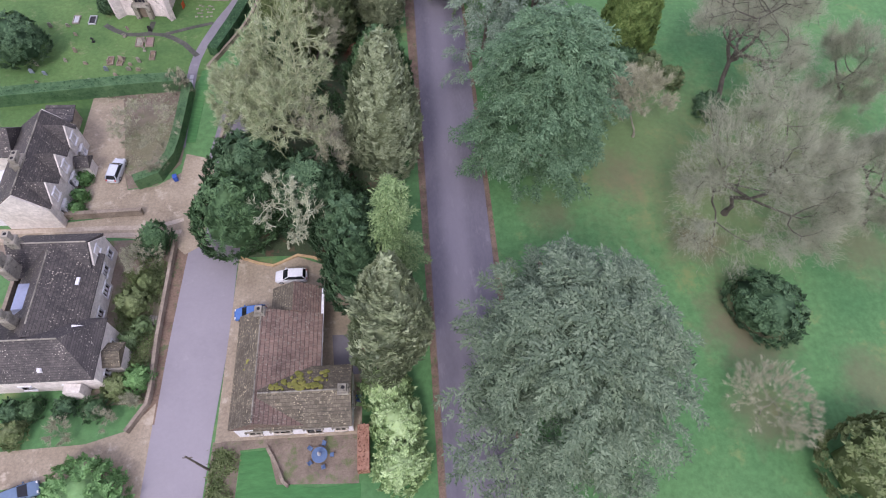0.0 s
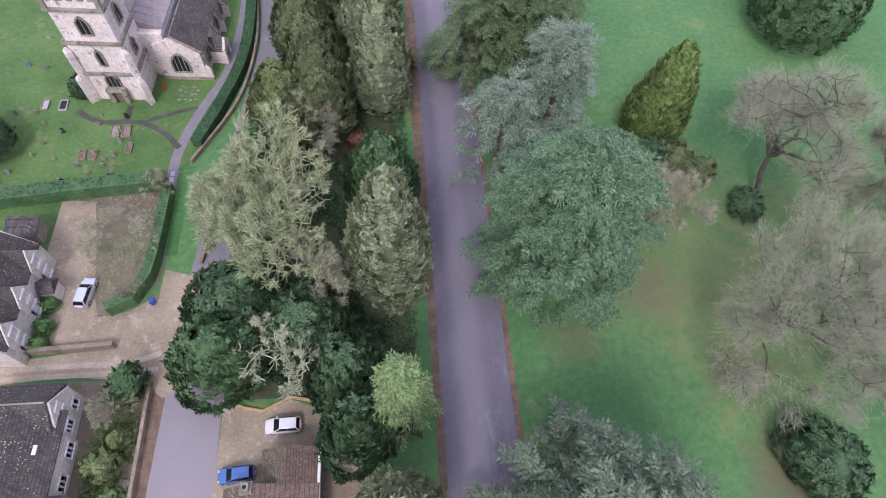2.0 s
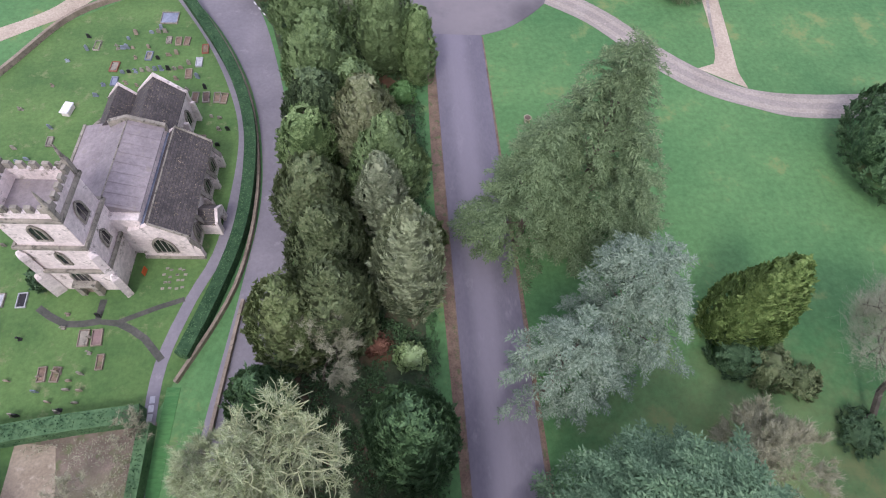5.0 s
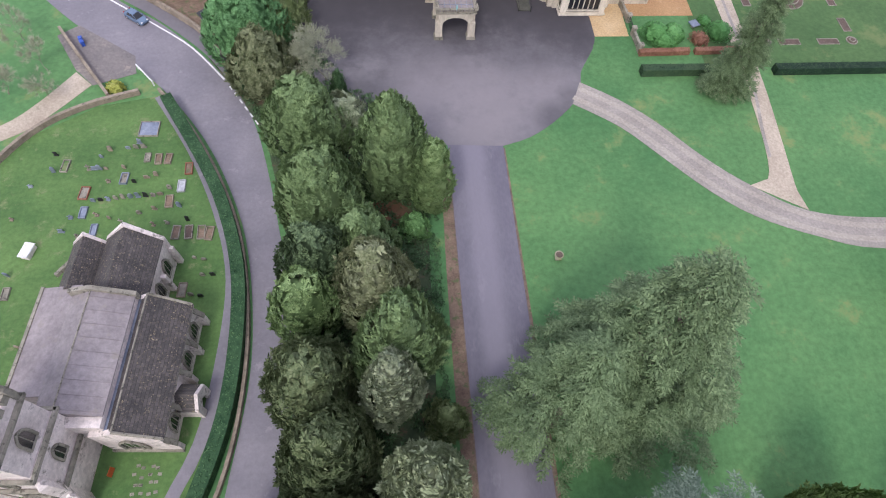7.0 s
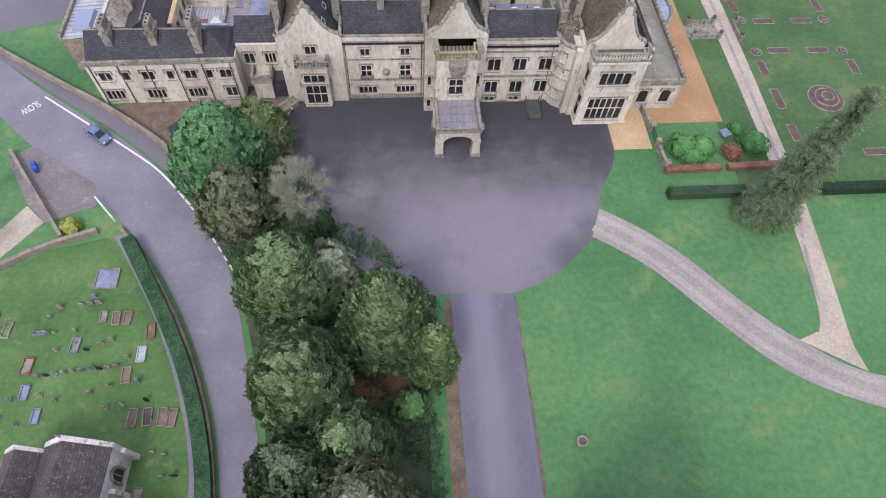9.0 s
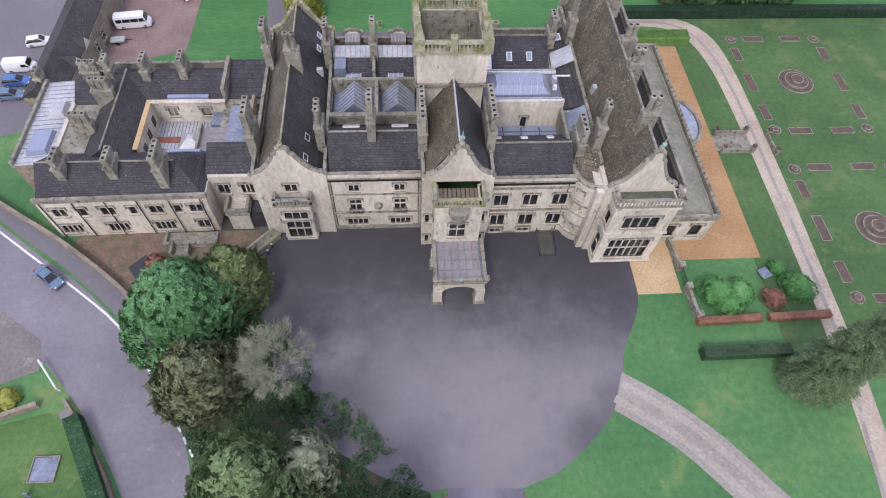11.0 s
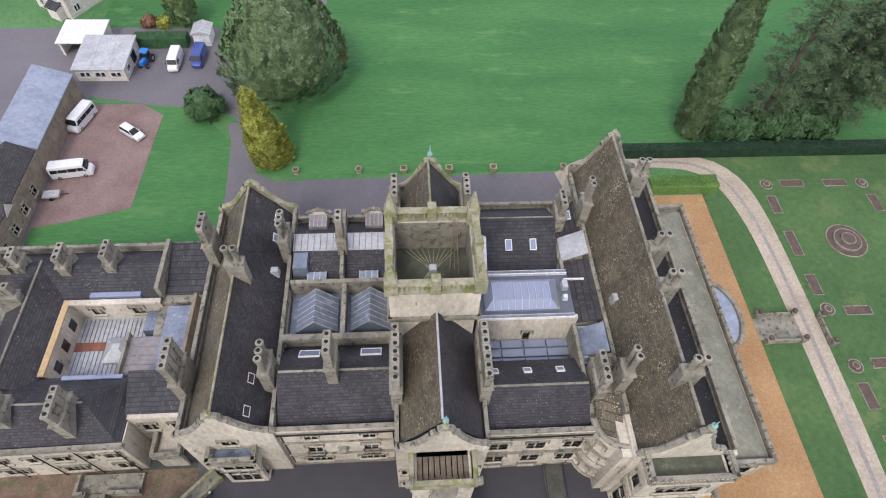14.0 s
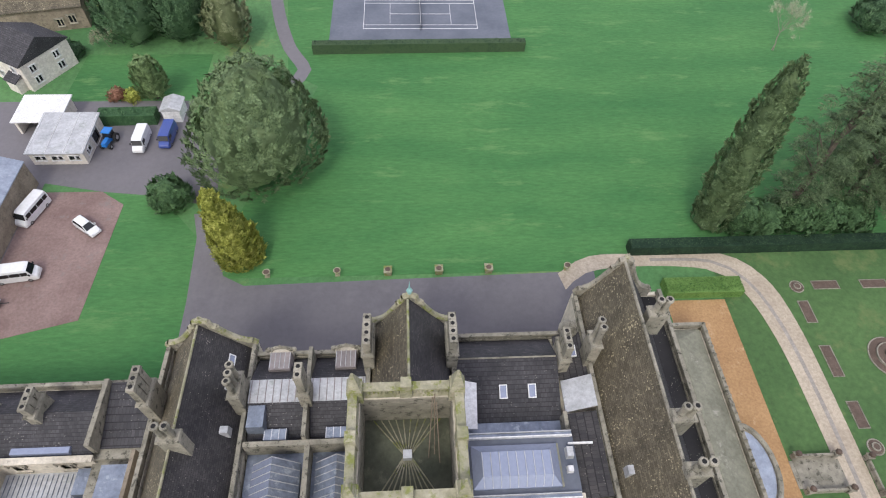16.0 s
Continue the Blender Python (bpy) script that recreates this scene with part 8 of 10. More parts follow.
def bough_leaves(C, R, O, size, style, droop, low, dense, spot):
    """Overlapping sprigs over the upper shells of ellipsoid boughs, all pointing away from the stem."""
    flat = np.maximum((R[:, 0] * R[:, 1] * R[:, 2]) ** (1 / 3), (R[:, 0] * R[:, 1]) ** 0.5 * 0.85)
    num = np.maximum(4, dense * (12.5 if style == "spray" else 15.0) * flat ** 2 / size ** 2).astype(int)
    i = np.repeat(np.arange(len(C)), num)
    k = len(i)
    d = unit(RNG.normal(size=(k, 3)))
    d[:, 2] = np.where(d[:, 2] < low, -d[:, 2], d[:, 2])
    o = O[i]
    s = np.stack((-o[:, 1], o[:, 0], np.zeros(k)), 1)
    r = R[i] * (RNG.uniform(0.2, 1.0, (k, 1)) ** 0.4) * (1 + RNG.normal(scale=0.05, size=(k, 1)))
    loc = o * (d[:, :1] * r[:, :1]) + s * (d[:, 1:2] * r[:, 1:2])
    loc[:, 2] += d[:, 2] * r[:, 2] - droop * (d[:, 0] * 0.5 + 0.5) ** 2 * r[:, 0]
    nrm = o * (d[:, :1] / r[:, :1]) + s * (d[:, 1:2] / r[:, 1:2])
    nrm[:, 2] += d[:, 2] / r[:, 2]
    nrm = unit(nrm)
    base = C[i] + loc
    out = unit((base - spot) * np.array((1, 1, 0)))
    L = size * RNG.uniform(0.7, 1.35, k)
    if style == "spray":
        ax = out * 0.75 + unit(loc * np.array((1, 1, 0.2))) * 0.5 + RNG.normal(scale=0.24, size=(k, 3))
        ax[:, 2] -= droop * 0.5
        up = nrm * 0.5 + np.array((0, 0, 0.9)) + RNG.normal(scale=0.15, size=(k, 3))
        return fronds(base - unit(ax) * (L * 0.4)[:, None], ax, up, L, 0.34, droop, 6, 4, 2.0)
    ax = out * 0.9 + RNG.normal(scale=0.2, size=(k, 3)) + nrm * 0.25
    ax[:, 2] -= 0.15
    return fronds(base - unit(ax) * (L * 0.4)[:, None], ax, nrm + RNG.normal(scale=0.2, size=(k, 3)), L, 0.3, 0.25, 3, 4, 2.0, 0.8)


ICO = bmesh.new()
bmesh.ops.create_icosphere(ICO, subdivisions=1, radius=1.0)
ICO_V = np.array([v.co[:] for v in ICO.verts])
ICO_F = np.array([[v.index for v in f.verts] for f in ICO.faces])
ICO.free()


def cores(centres, radii, outs, shrink):
    """Dense insides of the boughs, so that light doesn't fall straight through."""
    V, Fc = [], []
    for i, (c, r, o) in enumerate(zip(centres, radii, outs)):
        s = np.array((-o[1], o[0], 0))
        v = ICO_V * (1 + RNG.normal(scale=0.15, size=(len(ICO_V), 1))) * shrink
        c = c - np.array((0, 0, 0.3 * r[2]))
        V.append(c + v[:, :1] * r[0] * o + v[:, 1:2] * r[1] * s + v[:, 2:] * r[2] * np.array((0, 0, 1)))
        Fc.append(ICO_F + i * len(ICO_V))
    return np.concatenate(V), np.concatenate(Fc)


PROFILE = {"dome": (2.1, 0.6), "egg": (1.7, 0.75), "column": (3.0, 0.62), "flame": (1.15, 0.85)}


def ovoid_crown(h, r, shape, low, lobes, sprig, dense, lean, phase):
    """A close crown of one envelope that swells into boughs: sprigs all over it, and a dense inside."""
    pw, q = PROFILE[shape]
    z0 = low * h

    def girth(u):
        return r * np.clip(1 - np.clip(u, 0, 1) ** pw, 0.0, 1) ** q * (0.78 + 0.22 * np.clip(u * 3.5, 0, 1))

    def place(u, ang, grow=1.0):
        g = girth(u) * (1 + 0.09 * np.sin(2 * ang + phase) + 0.06 * np.sin(3 * ang - phase * 2 + u * 4)) * grow
        z = z0 + u * (h * 0.97 - z0)
        return np.stack((g * np.cos(ang) + lean[0] * z, g * np.sin(ang) + lean[1] * z, z), 1)

    def scatter(n):
        u = RNG.uniform(0, 1, n * 4)
        keep = RNG.uniform(0, 1, n * 4) < girth(u) / r + 0.12
        u = u[keep][:n]
        return u, RNG.uniform(0, 2 * np.pi, len(u))

    def normal(u, ang):
        e = 0.015
        slope = (girth(u - e) - girth(u + e)) / (2 * e * (h * 0.97 - z0))
        return unit(np.stack((np.cos(ang), np.sin(ang), slope), 1))

    bc = place(*scatter(lobes), 0.93)
    sigma = 0.34 * r * (60 / max(lobes, 20)) ** 0.35
    area = 4.4 * r * max(h - z0, r)
    n = int(dense * area * 5.3 / sprig ** 2)
    u, ang = scatter(n)
    n = len(u)
    p, nrm = place(u, ang), normal(u, ang)
    d = p[:, None] - bc[None]
    dist = np.sum(d * d, 2)
    near = np.argmin(dist, 1)
    off = d[np.arange(n), near]
    swell = np.exp(-dist[np.arange(n), near] / sigma ** 2)
    nrm = unit(nrm + 0.5 * swell[:, None] * off / sigma)
    p = p + nrm * (swell * sigma * 0.3 - RNG.uniform(0, 1, n) ** 2 * 0.25 * sigma)[:, None]
    out = unit((p - np.array((lean[0], lean[1], 0)) * p[:, 2:]) * np.array((1, 1, 0)))
    rise = np.array((0, 0, 1.0)) - nrm * nrm[:, 2:]
    away = out - nrm * np.sum(out * nrm, 1, keepdims=True)
    ax = unit(away * 0.8 + rise * 0.75) + nrm * 0.4 + RNG.normal(scale=0.26, size=(n, 3))
    L = sprig * RNG.uniform(0.7, 1.3, n)
    v = fronds(p - unit(ax) * (L * 0.4)[:, None], ax, nrm + RNG.normal(scale=0.2, size=(n, 3)), L, 0.27, 0.1, 4, 3, 1.45, 0.95)
    # the inside, uneven, well below the sprigs
    rows, cols = 9, 14
    uu, aa = np.meshgrid(np.linspace(0.0, 0.96, rows), np.arange(cols) * 2 * np.pi / cols, indexing="ij")
    c = place(uu.ravel(), aa.ravel(), 0.74)
    c += RNG.normal(scale=0.05 * r, size=c.shape)
    c[-cols:] = c[-cols:].mean(0)
    k = np.arange(rows * cols).reshape(rows, cols)
    a, b = k[:-1], k[1:]
    a2, b2 = np.roll(a, -1, 1), np.roll(b, -1, 1)
    f = np.concatenate((np.stack((a, a2, b2), 2).reshape(-1, 3), np.stack((a, b2, b), 2).reshape(-1, 3)))
    return v, c, f, bc


def tree(name, label, x, y, h, r, shape, leaf, lobes=60, size=0.5, bark="bark", low=0.12, group="", lean=(0, 0), category="tree", dense=1.0):
    """An evergreen: tapered trunk with limbs, and a crown of boughs covered in leaf sprays."""
    ob = thing(name, label, category, group, at=(x, y, 0))
    close = shape in PROFILE
    C, R, O = [], [], []
    for i in range(0 if close else lobes):
        f = (i + 0.5) / lobes
        ang = i * 2.39996 + RNG.uniform(-0.4, 0.4)
        o = np.array((math.cos(ang), math.sin(ang), 0.0))
        wob = 1 + 0.16 * math.sin(ang * 2 + x) + 0.10 * math.sin(ang * 3 + y) + RNG.normal() * 0.09
        if shape == "ball":
            zz = low + (0.985 - low) * f ** 0.75
            env = math.sqrt(max(0.0, 1 - ((zz - low) / (1.0 - low)) ** 2.4)) * (1 + 0.3 * (wob - 1))
            c = o * r * env * 0.84
            rad = np.array((0.22, 0.22, 0.2)) * r * RNG.uniform(0.85, 1.1)
        elif shape == "cone":
            zz = low + (0.98 - low) * f
            env = (1 - (zz - low) / (1.02 - low)) ** 0.75 * wob
            c = o * r * env * 0.7
            rad = np.array((0.34 * env + 0.10, 0.27 * env + 0.09, 0.20)) * r * RNG.uniform(0.8, 1.25)
        elif shape == "cedar":
            zz = low + (0.97 - low) * f ** 0.75
            env = (1 - ((zz - low) / (1.03 - low)) ** 1.9) ** 0.6 * wob
            c = o * r * env * RNG.uniform(0.42, 0.84)
            rad = np.array((0.26, 0.17, 0.07)) * r * RNG.uniform(0.65, 1.35)
        else:
            zz = low + (0.95 - low) * f
            env = math.sin(math.pi * min(1, 0.28 + 0.72 * (zz - low) / (1 - low))) ** 0.6 * wob
            c = o * r * env * RNG.uniform(0.45, 0.85)
            rad = np.array((0.30, 0.26, 0.18)) * r * RNG.uniform(0.7, 1.3)
        c[2] = zz * h - (0.22 * r * (np.linalg.norm(c[:2]) / r) if shape == "cedar" else 0)
        c[2] = max(c[2], rad[2] * 0.9)
        c[0] += lean[0] * zz * h
        c[1] += lean[1] * zz * h
        C.append(c), R.append(rad), O.append(o)
    if close:
        v, cv, cf, C = ovoid_crown(h, r, shape, low, lobes, size * 2.7, dense, lean, x + y)
    else:
        C, R, O = np.array(C), np.array(R), np.array(O)
        style = "brush" if shape == "ball" else "spray"
        droop = {"cedar": 0.30, "cone": 0.30}.get(shape, 0.2)
        v = bough_leaves(C, R, O, size * (2.4 if shape == "ball" else 4.0), style, droop, -0.3, dense, np.array((lean[0] * h * 0.5, lean[1] * h * 0.5, 0)))
        cv, cf = cores(C * np.array((0.85, 0.85, 0.94)), R, O, 0.36) if shape == "ball" else (np.zeros((0, 3)), np.zeros((0, 3), int))
    f = np.concatenate((np.arange(len(v)).reshape(-1, 3), cf + len(v)))
    v = np.concatenate((v, cv))
    soup("crown", v, f, leaf, ob)
    bm = bmesh.new()
    tr = max(0.12, 0.02 * h)
    lathe(bm, 0, 0, [(tr * 1.7, 0), (tr * 1.1, 0.04 * h), (tr, 0.2 * h)], 8)
    top = (lean[0] * h * 0.85, lean[1] * h * 0.85, h * 0.85)
    segs = [((0, 0, 0.15 * h), top, tr, tr * 0.2)]
    for i in range(0, len(C), max(1, len(C) // 16)):
        zc = C[i][2] * 0.8
        segs.append(((lean[0] * zc, lean[1] * zc, zc), C[i] * np.array((0.8, 0.8, 1)), tr * 0.3, tr * 0.1))
    limbs_mesh(bm, segs)
    part("trunk", bm, bark, ob)
    return ob


def bare_tree(name, label, x, y, h, r, twig="beige_twig", bark="bark", depth=5, fork=3, spread=0.62, seed=1, low=0.2, thin=0.014, twigs=3500, category="tree", lean=(0.0, 0.0), up=0.25, fine=1.0, wig=0.2, girth=0.032, wide=0.022, stout=1.0, loose=0.012):
    """A leafless tree: trunk and winding limbs by forking, then many fine twigs in brushes at the ends."""
    rnd = random.Random(seed)
    ob = thing(name, label, category, at=(x, y, 0))
    segs, tips = [], []

    def grow(p, d, length, rad, level):
        steps = 3 if level < depth else 2
        for _ in range(steps):
            d = (d + Vector((rnd.gauss(0, wig), rnd.gauss(0, wig), rnd.gauss(0, wig * 0.6) + 0.05))).normalized()
            q = p + d * length / steps
            segs.append((p, q, rad, rad * 0.9))
            p, rad = q, rad * 0.9
            if level >= depth - 2:
                tips.append((p, d.copy()))
        if level >= depth:
            return
        n = fork if level else fork + 2
        a0 = rnd.uniform(0, 6.28)
        for k in range(n):
            side = d.orthogonal().normalized()
            side.rotate(Matrix.Rotation(a0 + 6.28 * k / n + rnd.uniform(-0.5, 0.5), 3, d))
            nd = (d + side * rnd.uniform(0.5, 1.3) * spread * 1.5 + Vector((0, 0, up * 0.3))).normalized()
            grow(p, nd, length * rnd.uniform(0.55, 0.9), rad * rnd.uniform(0.55, 0.75) * stout, level + 1)

    grow(Vector((0, 0, 0)), Vector((lean[0], lean[1], 1)).normalized(), 1.0, girth, 0)
    pts = np.array([s[1] for s in segs])
    top = pts[:, 2].max()
    fz = h * 0.95 / top
    fr = r * 0.9 / np.percentile(np.linalg.norm(pts[:, :2], axis=1), 96)
    S = np.array((fr, fr, fz))

    def place(p):
        """Spread the inner limbs outward, so that the crown is a broad dome."""
        p = np.array(p) * S
        rho = np.linalg.norm(p[..., :2], axis=-1, keepdims=True) / r
        zf = np.clip(p[..., 2:] / (0.3 * h), 0.0, 1.0)
        g = 1 + zf * (np.clip(rho, 0.02, 1.3) ** 0.62 / np.clip(rho, 0.02, 1.3) - 1)
        return np.concatenate((p[..., :2] * g, p[..., 2:]), -1)

    gz = h / 2.6
    bm = bmesh.new()
    for big in (True, False):
        limbs_mesh(bm, [(place(a), place(b), max(ra * gz, thin), max(rb * gz, thin)) for a, b, ra, rb in segs if (ra * gz > 0.06) == big], 5 if big else 3)
    lathe(bm, 0, 0, [(girth * gz * 1.6, -0.02), (girth * gz * 1.05, 0.06 * h)], 8)
    part("trunk", bm, bark, ob)
    # brooms of twigs at the limb ends: each twig kinks, and forks twice
    each = 14
    nb = max(60, twigs // 26)
    pick = RNG.choice(len(tips), nb, replace=len(tips) < nb)
    p0 = place([tips[i][0] for i in pick])
    rad = unit((p0 - np.array((0, 0, 0.45 * h))) / np.array((r, r, 0.7 * h)))
    d0 = unit(np.array([tips[i][1] for i in pick]) * 0.35 + rad * 0.9 + np.array((0, 0, up)))
    i = np.repeat(np.arange(nb), each)
    n = len(i)
    d = unit(d0[i] + RNG.normal(scale=0.5, size=(n, 3)))
    L = RNG.uniform(0.5, 1.2, n) * (0.6 + 0.05 * h) * fine
    p = p0[i] + RNG.normal(scale=loose * r, size=(n, 3)) - d * (L * 0.25)[:, None]
    q = p + d * (L * 0.5)[:, None]
    V = [slips(p, d, RNG.normal(size=(n, 3)), L, np.full(n, wide * 1.1))]
    for e in range(4):
        dd = unit(d + RNG.normal(scale=0.45, size=(n, 3)) + np.array((0, 0, up * 0.4)))
        V.append(slips(q - d * (L * 0.13 * (e - 1))[:, None], dd, RNG.normal(size=(n, 3)), L * RNG.uniform(0.35, 0.6, n), np.full(n, wide)))
    V = np.concatenate(V).reshape(-1, 3)
    soup("twig_crown", V, np.arange(len(V)).reshape(-1, 3), twig, ob)
    return ob


def leaf_quads(c, nrm, axis, length, width):
    """Rhombic leaf clumps at c, facing nrm, long along axis."""
    n = unit(nrm)
    a = unit(axis - n * np.sum(axis * n, 1, keepdims=True))
    b = np.cross(n, a)
    l, w = length[:, None] / 2, width[:, None] / 2
    fold = n * w * 0.35
    v = np.stack((c - a * l, c - b * w - fold, c + a * l, c + b * w - fold), 1).reshape(-1, 3)
    return v, np.arange(len(v)).reshape(-1, 4)


def hedge(name, label, pts, w, h, leaf, per_m=70, size=0.22, category="hedge", rounded=0.25, kind=""):
    """A clipped hedge along a line: a solid core under a skin of leaves."""
    L, R = along(pts, w)
    ob = thing(name, label, category, kind=kind, at=(pts[0][0], pts[0][1], 0))
    x0, y0 = pts[0]
    bm = bmesh.new()
    prism(bm, [(a - x0, b - y0) for a, b in R + L[::-1]], 0, h - 0.1)
    bmesh.ops.recalc_face_normals(bm, faces=bm.faces)
    part("core", bm, leaf, ob)
    C, N = [], []
    L, R = np.array(L), np.array(R)
    mid = (L + R) / 2
    seg = np.linalg.norm(np.diff(mid, axis=0), axis=1)
    for i, s in enumerate(seg):
        n = max(4, int(s * per_m))
        t = RNG.uniform(0, 1, (n, 1))
        l, rr = L[i] * (1 - t) + L[i + 1] * t, R[i] * (1 - t) + R[i + 1] * t
        u = RNG.uniform(-0.5 - h / w * 0.7, 0.5 + h / w * 0.7, n)
        side = np.clip(u, -0.5, 0.5)[:, None]
        z = h - np.maximum(0, np.abs(u) - 0.5) * w
        edge = np.clip(np.abs(u) * 2 - (1 - rounded), 0, rounded) / rounded
        z = np.maximum(0.05, z - np.where(np.abs(u) <= 0.5, edge ** 2 * 0.15 * h, 0.12 * h)) + RNG.normal(scale=0.05, size=n)
        xy = (l + rr) / 2 + (l - rr) * side
        out = (l - rr) / w * np.sign(side)
        nn = np.concatenate((out * (np.abs(u) > 0.5)[:, None], (np.abs(u) <= 0.5)[:, None].astype(float)), 1)
        C.append(np.concatenate((xy, z[:, None]), 1)), N.append(nn)
    for e in (0, -1):
        n = max(4, int(w * per_m * 0.8))
        t, z = RNG.uniform(0, 1, (n, 1)), RNG.uniform(0.05, h, (n, 1))
        d = (mid[0] - mid[1]) if e == 0 else (mid[-1] - mid[-2])
        C.append(np.concatenate((L[e] * (1 - t) + R[e] * t, z), 1))
        N.append(np.tile(np.append(d / np.linalg.norm(d), 0), (n, 1)))
    C, N = np.concatenate(C), np.concatenate(N)
    C[:, 0] -= x0
    C[:, 1] -= y0
    k = len(C)
    v, f = leaf_quads(C, N + RNG.normal(scale=0.55, size=(k, 3)), RNG.normal(size=(k, 3)), size * RNG.uniform(0.6, 1.5, k), size * RNG.uniform(0.4, 0.8, k))
    soup("foliage", v, f, leaf, ob)
    return ob


# -- tree belt between the drive and the village road --
tree("conifer", "tall brownish-green conifer beside the drive", -1.3, 26.4, 26.5, 4.5, "egg", "brown_green", 70, 0.55)
tree("conifer", "light green narrow conifer beside the drive", -0.6, 37.8, 22, 3.2, "cone", "spring", 55, 0.5)
tree("yew", "dark blue-green yew beside the gravel forecourt", -5.0, 36.2, 15, 4.5, "egg", "yew", 60, 0.5)
tree("evergreen_tree", "dense dark evergreen tree at the roadside", -20.8, 46.0, 12, 6.0, "egg", "holly", 60, 0.5)
tree("evergreen_tree", "dense dark evergreen tree at the roadside", -19.5, 52.0, 12.5, 6.0, "egg", "yew", 60, 0.5)
tree("evergreen_tree", "dense dark evergreen tree inside the belt", -11.5, 48.5, 12, 5.9, "egg", "yew", 55, 0.5)
tree("evergreen_tree", "dark evergreen tree inside the belt", -6.5, 43.0, 11, 4.7, "egg", "yew", 45, 0.5)
bare_tree("bare_tree", "pale grey leafless tree among evergreens", -14.8, 43.0, 12.5, 6.2, "grey_twig", "lichen_bark", seed=3, twigs=3200, wide=0.06, thin=0.06, wig=0.34, fine=1.0, spread=0.95, up=0.1)
bare_tree("bare_tree", "grey leafless tree inside the belt", -10.5, 52.5, 16, 4.4, "beige_twig", "pale_bark", seed=4, twigs=4200, wide=0.045, thin=0.035, wig=0.3)
bare_tree("ash_tree", "large rounded leafless tree with mossy green-grey twigs", -11.4, 62.0, 22, 11.2, "ash_twig", "ash_bark", seed=5, twigs=17000, fork=4, spread=0.75, up=0.35, fine=0.75, wide=0.06, thin=0.05, wig=0.28)
bare_tree("bare_tree", "beige leafless tree overhanging the road", -19.6, 66.0, 14, 7.4, "ash_twig", "pale_bark", seed=6, twigs=13000, wide=0.04, fork=4, spread=0.75, up=0.35)
tree("conifer", "broad brownish-green conifer beside the drive", -1.2, 55.6, 26, 5.4, "egg", "brown_green", 80, 0.55, low=0.15)
tree("evergreen_tree", "deep green rounded evergreen beside the drive", -2.0, 68.5, 15.5, 5.2, "egg", "holly", 45, 0.5)
tree("shrub", "lime-green shrub under the belt", -1.7, 78.9, 3.0, 1.8, "dome", "lime", 22, 0.3, category="shrub")
tree("shrub", "rust-leaved shrub with cream flower heads", -5.6, 80.9, 1.8, 1.4, "dome", "rust", 22, 0.3, category="shrub")
tree("holly_tree", "deep green holly beside the churchyard hedge", -18.3, 73.0, 12.5, 4.1, "egg", "holly", 45, 0.45)
bare_tree("bare_tree", "brown leafless tree inside the belt", -12.3, 77.0, 13.5, 5.6, "beige_twig", seed=8, twigs=8000, wide=0.035)
tree("yew", "olive-tinged yew beside the road", -15.8, 82.0, 15, 5.3, "egg", "olive", 55, 0.5)
tree("yew", "dark olive-green yew inside the belt", -10.5, 83.5, 17, 5.3, "egg", "olive_dark", 55, 0.5)
tree("yew", "dark olive-green yew inside the belt", -11.5, 92.0, 15, 5.5, "egg", "olive_dark", 55, 0.5)
tree("conifer", "tall beige-green conifer beside the drive", -1.6, 87.4, 22, 4.6, "egg", "brown_green", 70, 0.5)
tree("evergreen_tree", "small olive-green evergreen beside the drive", 1.2, 95.6, 6, 2.2, "dome", "olive", 30, 0.36)
tree("silver_tree", "silvery-green evergreen inside the belt", -4.7, 98.6, 16.5, 3.6, "egg", "silver_leaf", 44, 0.42)
tree("evergreen_tree", "dark olive evergreen beside the road", -13.6, 99.4, 14.5, 5.5, "egg", "olive_dark", 50, 0.5)
tree("evergreen_tree", "mid-green evergreen beside the drive", -3.8, 104.0, 16.5, 5.5, "egg", "mid_green", 50, 0.5)
tree("evergreen_tree", "light green ivy-clad tree leaning over the road", -14.8, 109.5, 12, 4.2, "dome", "spring", 40, 0.42)
tree("evergreen_tree", "brownish-green tree in the belt", -6.4, 110.8, 16.5, 5.5, "egg", "ochre", 50, 0.5)
tree("evergreen_tree", "grey-green tree in the belt", -13.2, 115.0, 14, 5.0, "egg", "cedar_green", 45, 0.5)
tree("evergreen_tree", "deep green tree in the belt", -8.5, 118.0, 13, 4.8, "egg", "mid_green", 40, 0.5)
tree("evergreen_tree", "rounded green evergreen in the belt", -13.7, 124.8, 16, 6.0, "egg", "mid_green", 60, 0.5)
tree("cypress", "tall green cypress beside the drive", -3.9, 131.0, 18.5, 5.2, "egg", "mid_green", 70, 0.42, low=0.03)
tree("cypress", "bright green cypress beside the drive", 1.3, 126.6, 15, 2.5, "column", "spring", 36, 0.36, low=0.03)
tree("shrub", "low bright green shrub under the belt", -1.2, 122.5, 3.2, 2.0, "dome", "bright", 26, 0.3, category="shrub")
tree("evergreen_tree", "rounded green evergreen at the road bend", -16.2, 138.0, 14, 6.0, "egg", "mid_green", 55, 0.48)
tree("evergreen_tree", "dark brownish evergreen at the road bend", -23.5, 150.0, 12, 4.9, "egg", "brown_olive", 50, 0.5)
tree("silver_shrub", "silvery-green shrub beside the forecourt", -10.8, 140.5, 8, 3.4, "dome", "silver_leaf", 36, 0.4, category="shrub")
tree("cypress_shrub", "small dark conical cypress beside the forecourt", -12.0, 148.3, 5.5, 1.3, "egg", "holly", 16, 0.26, category="shrub", low=0.03)
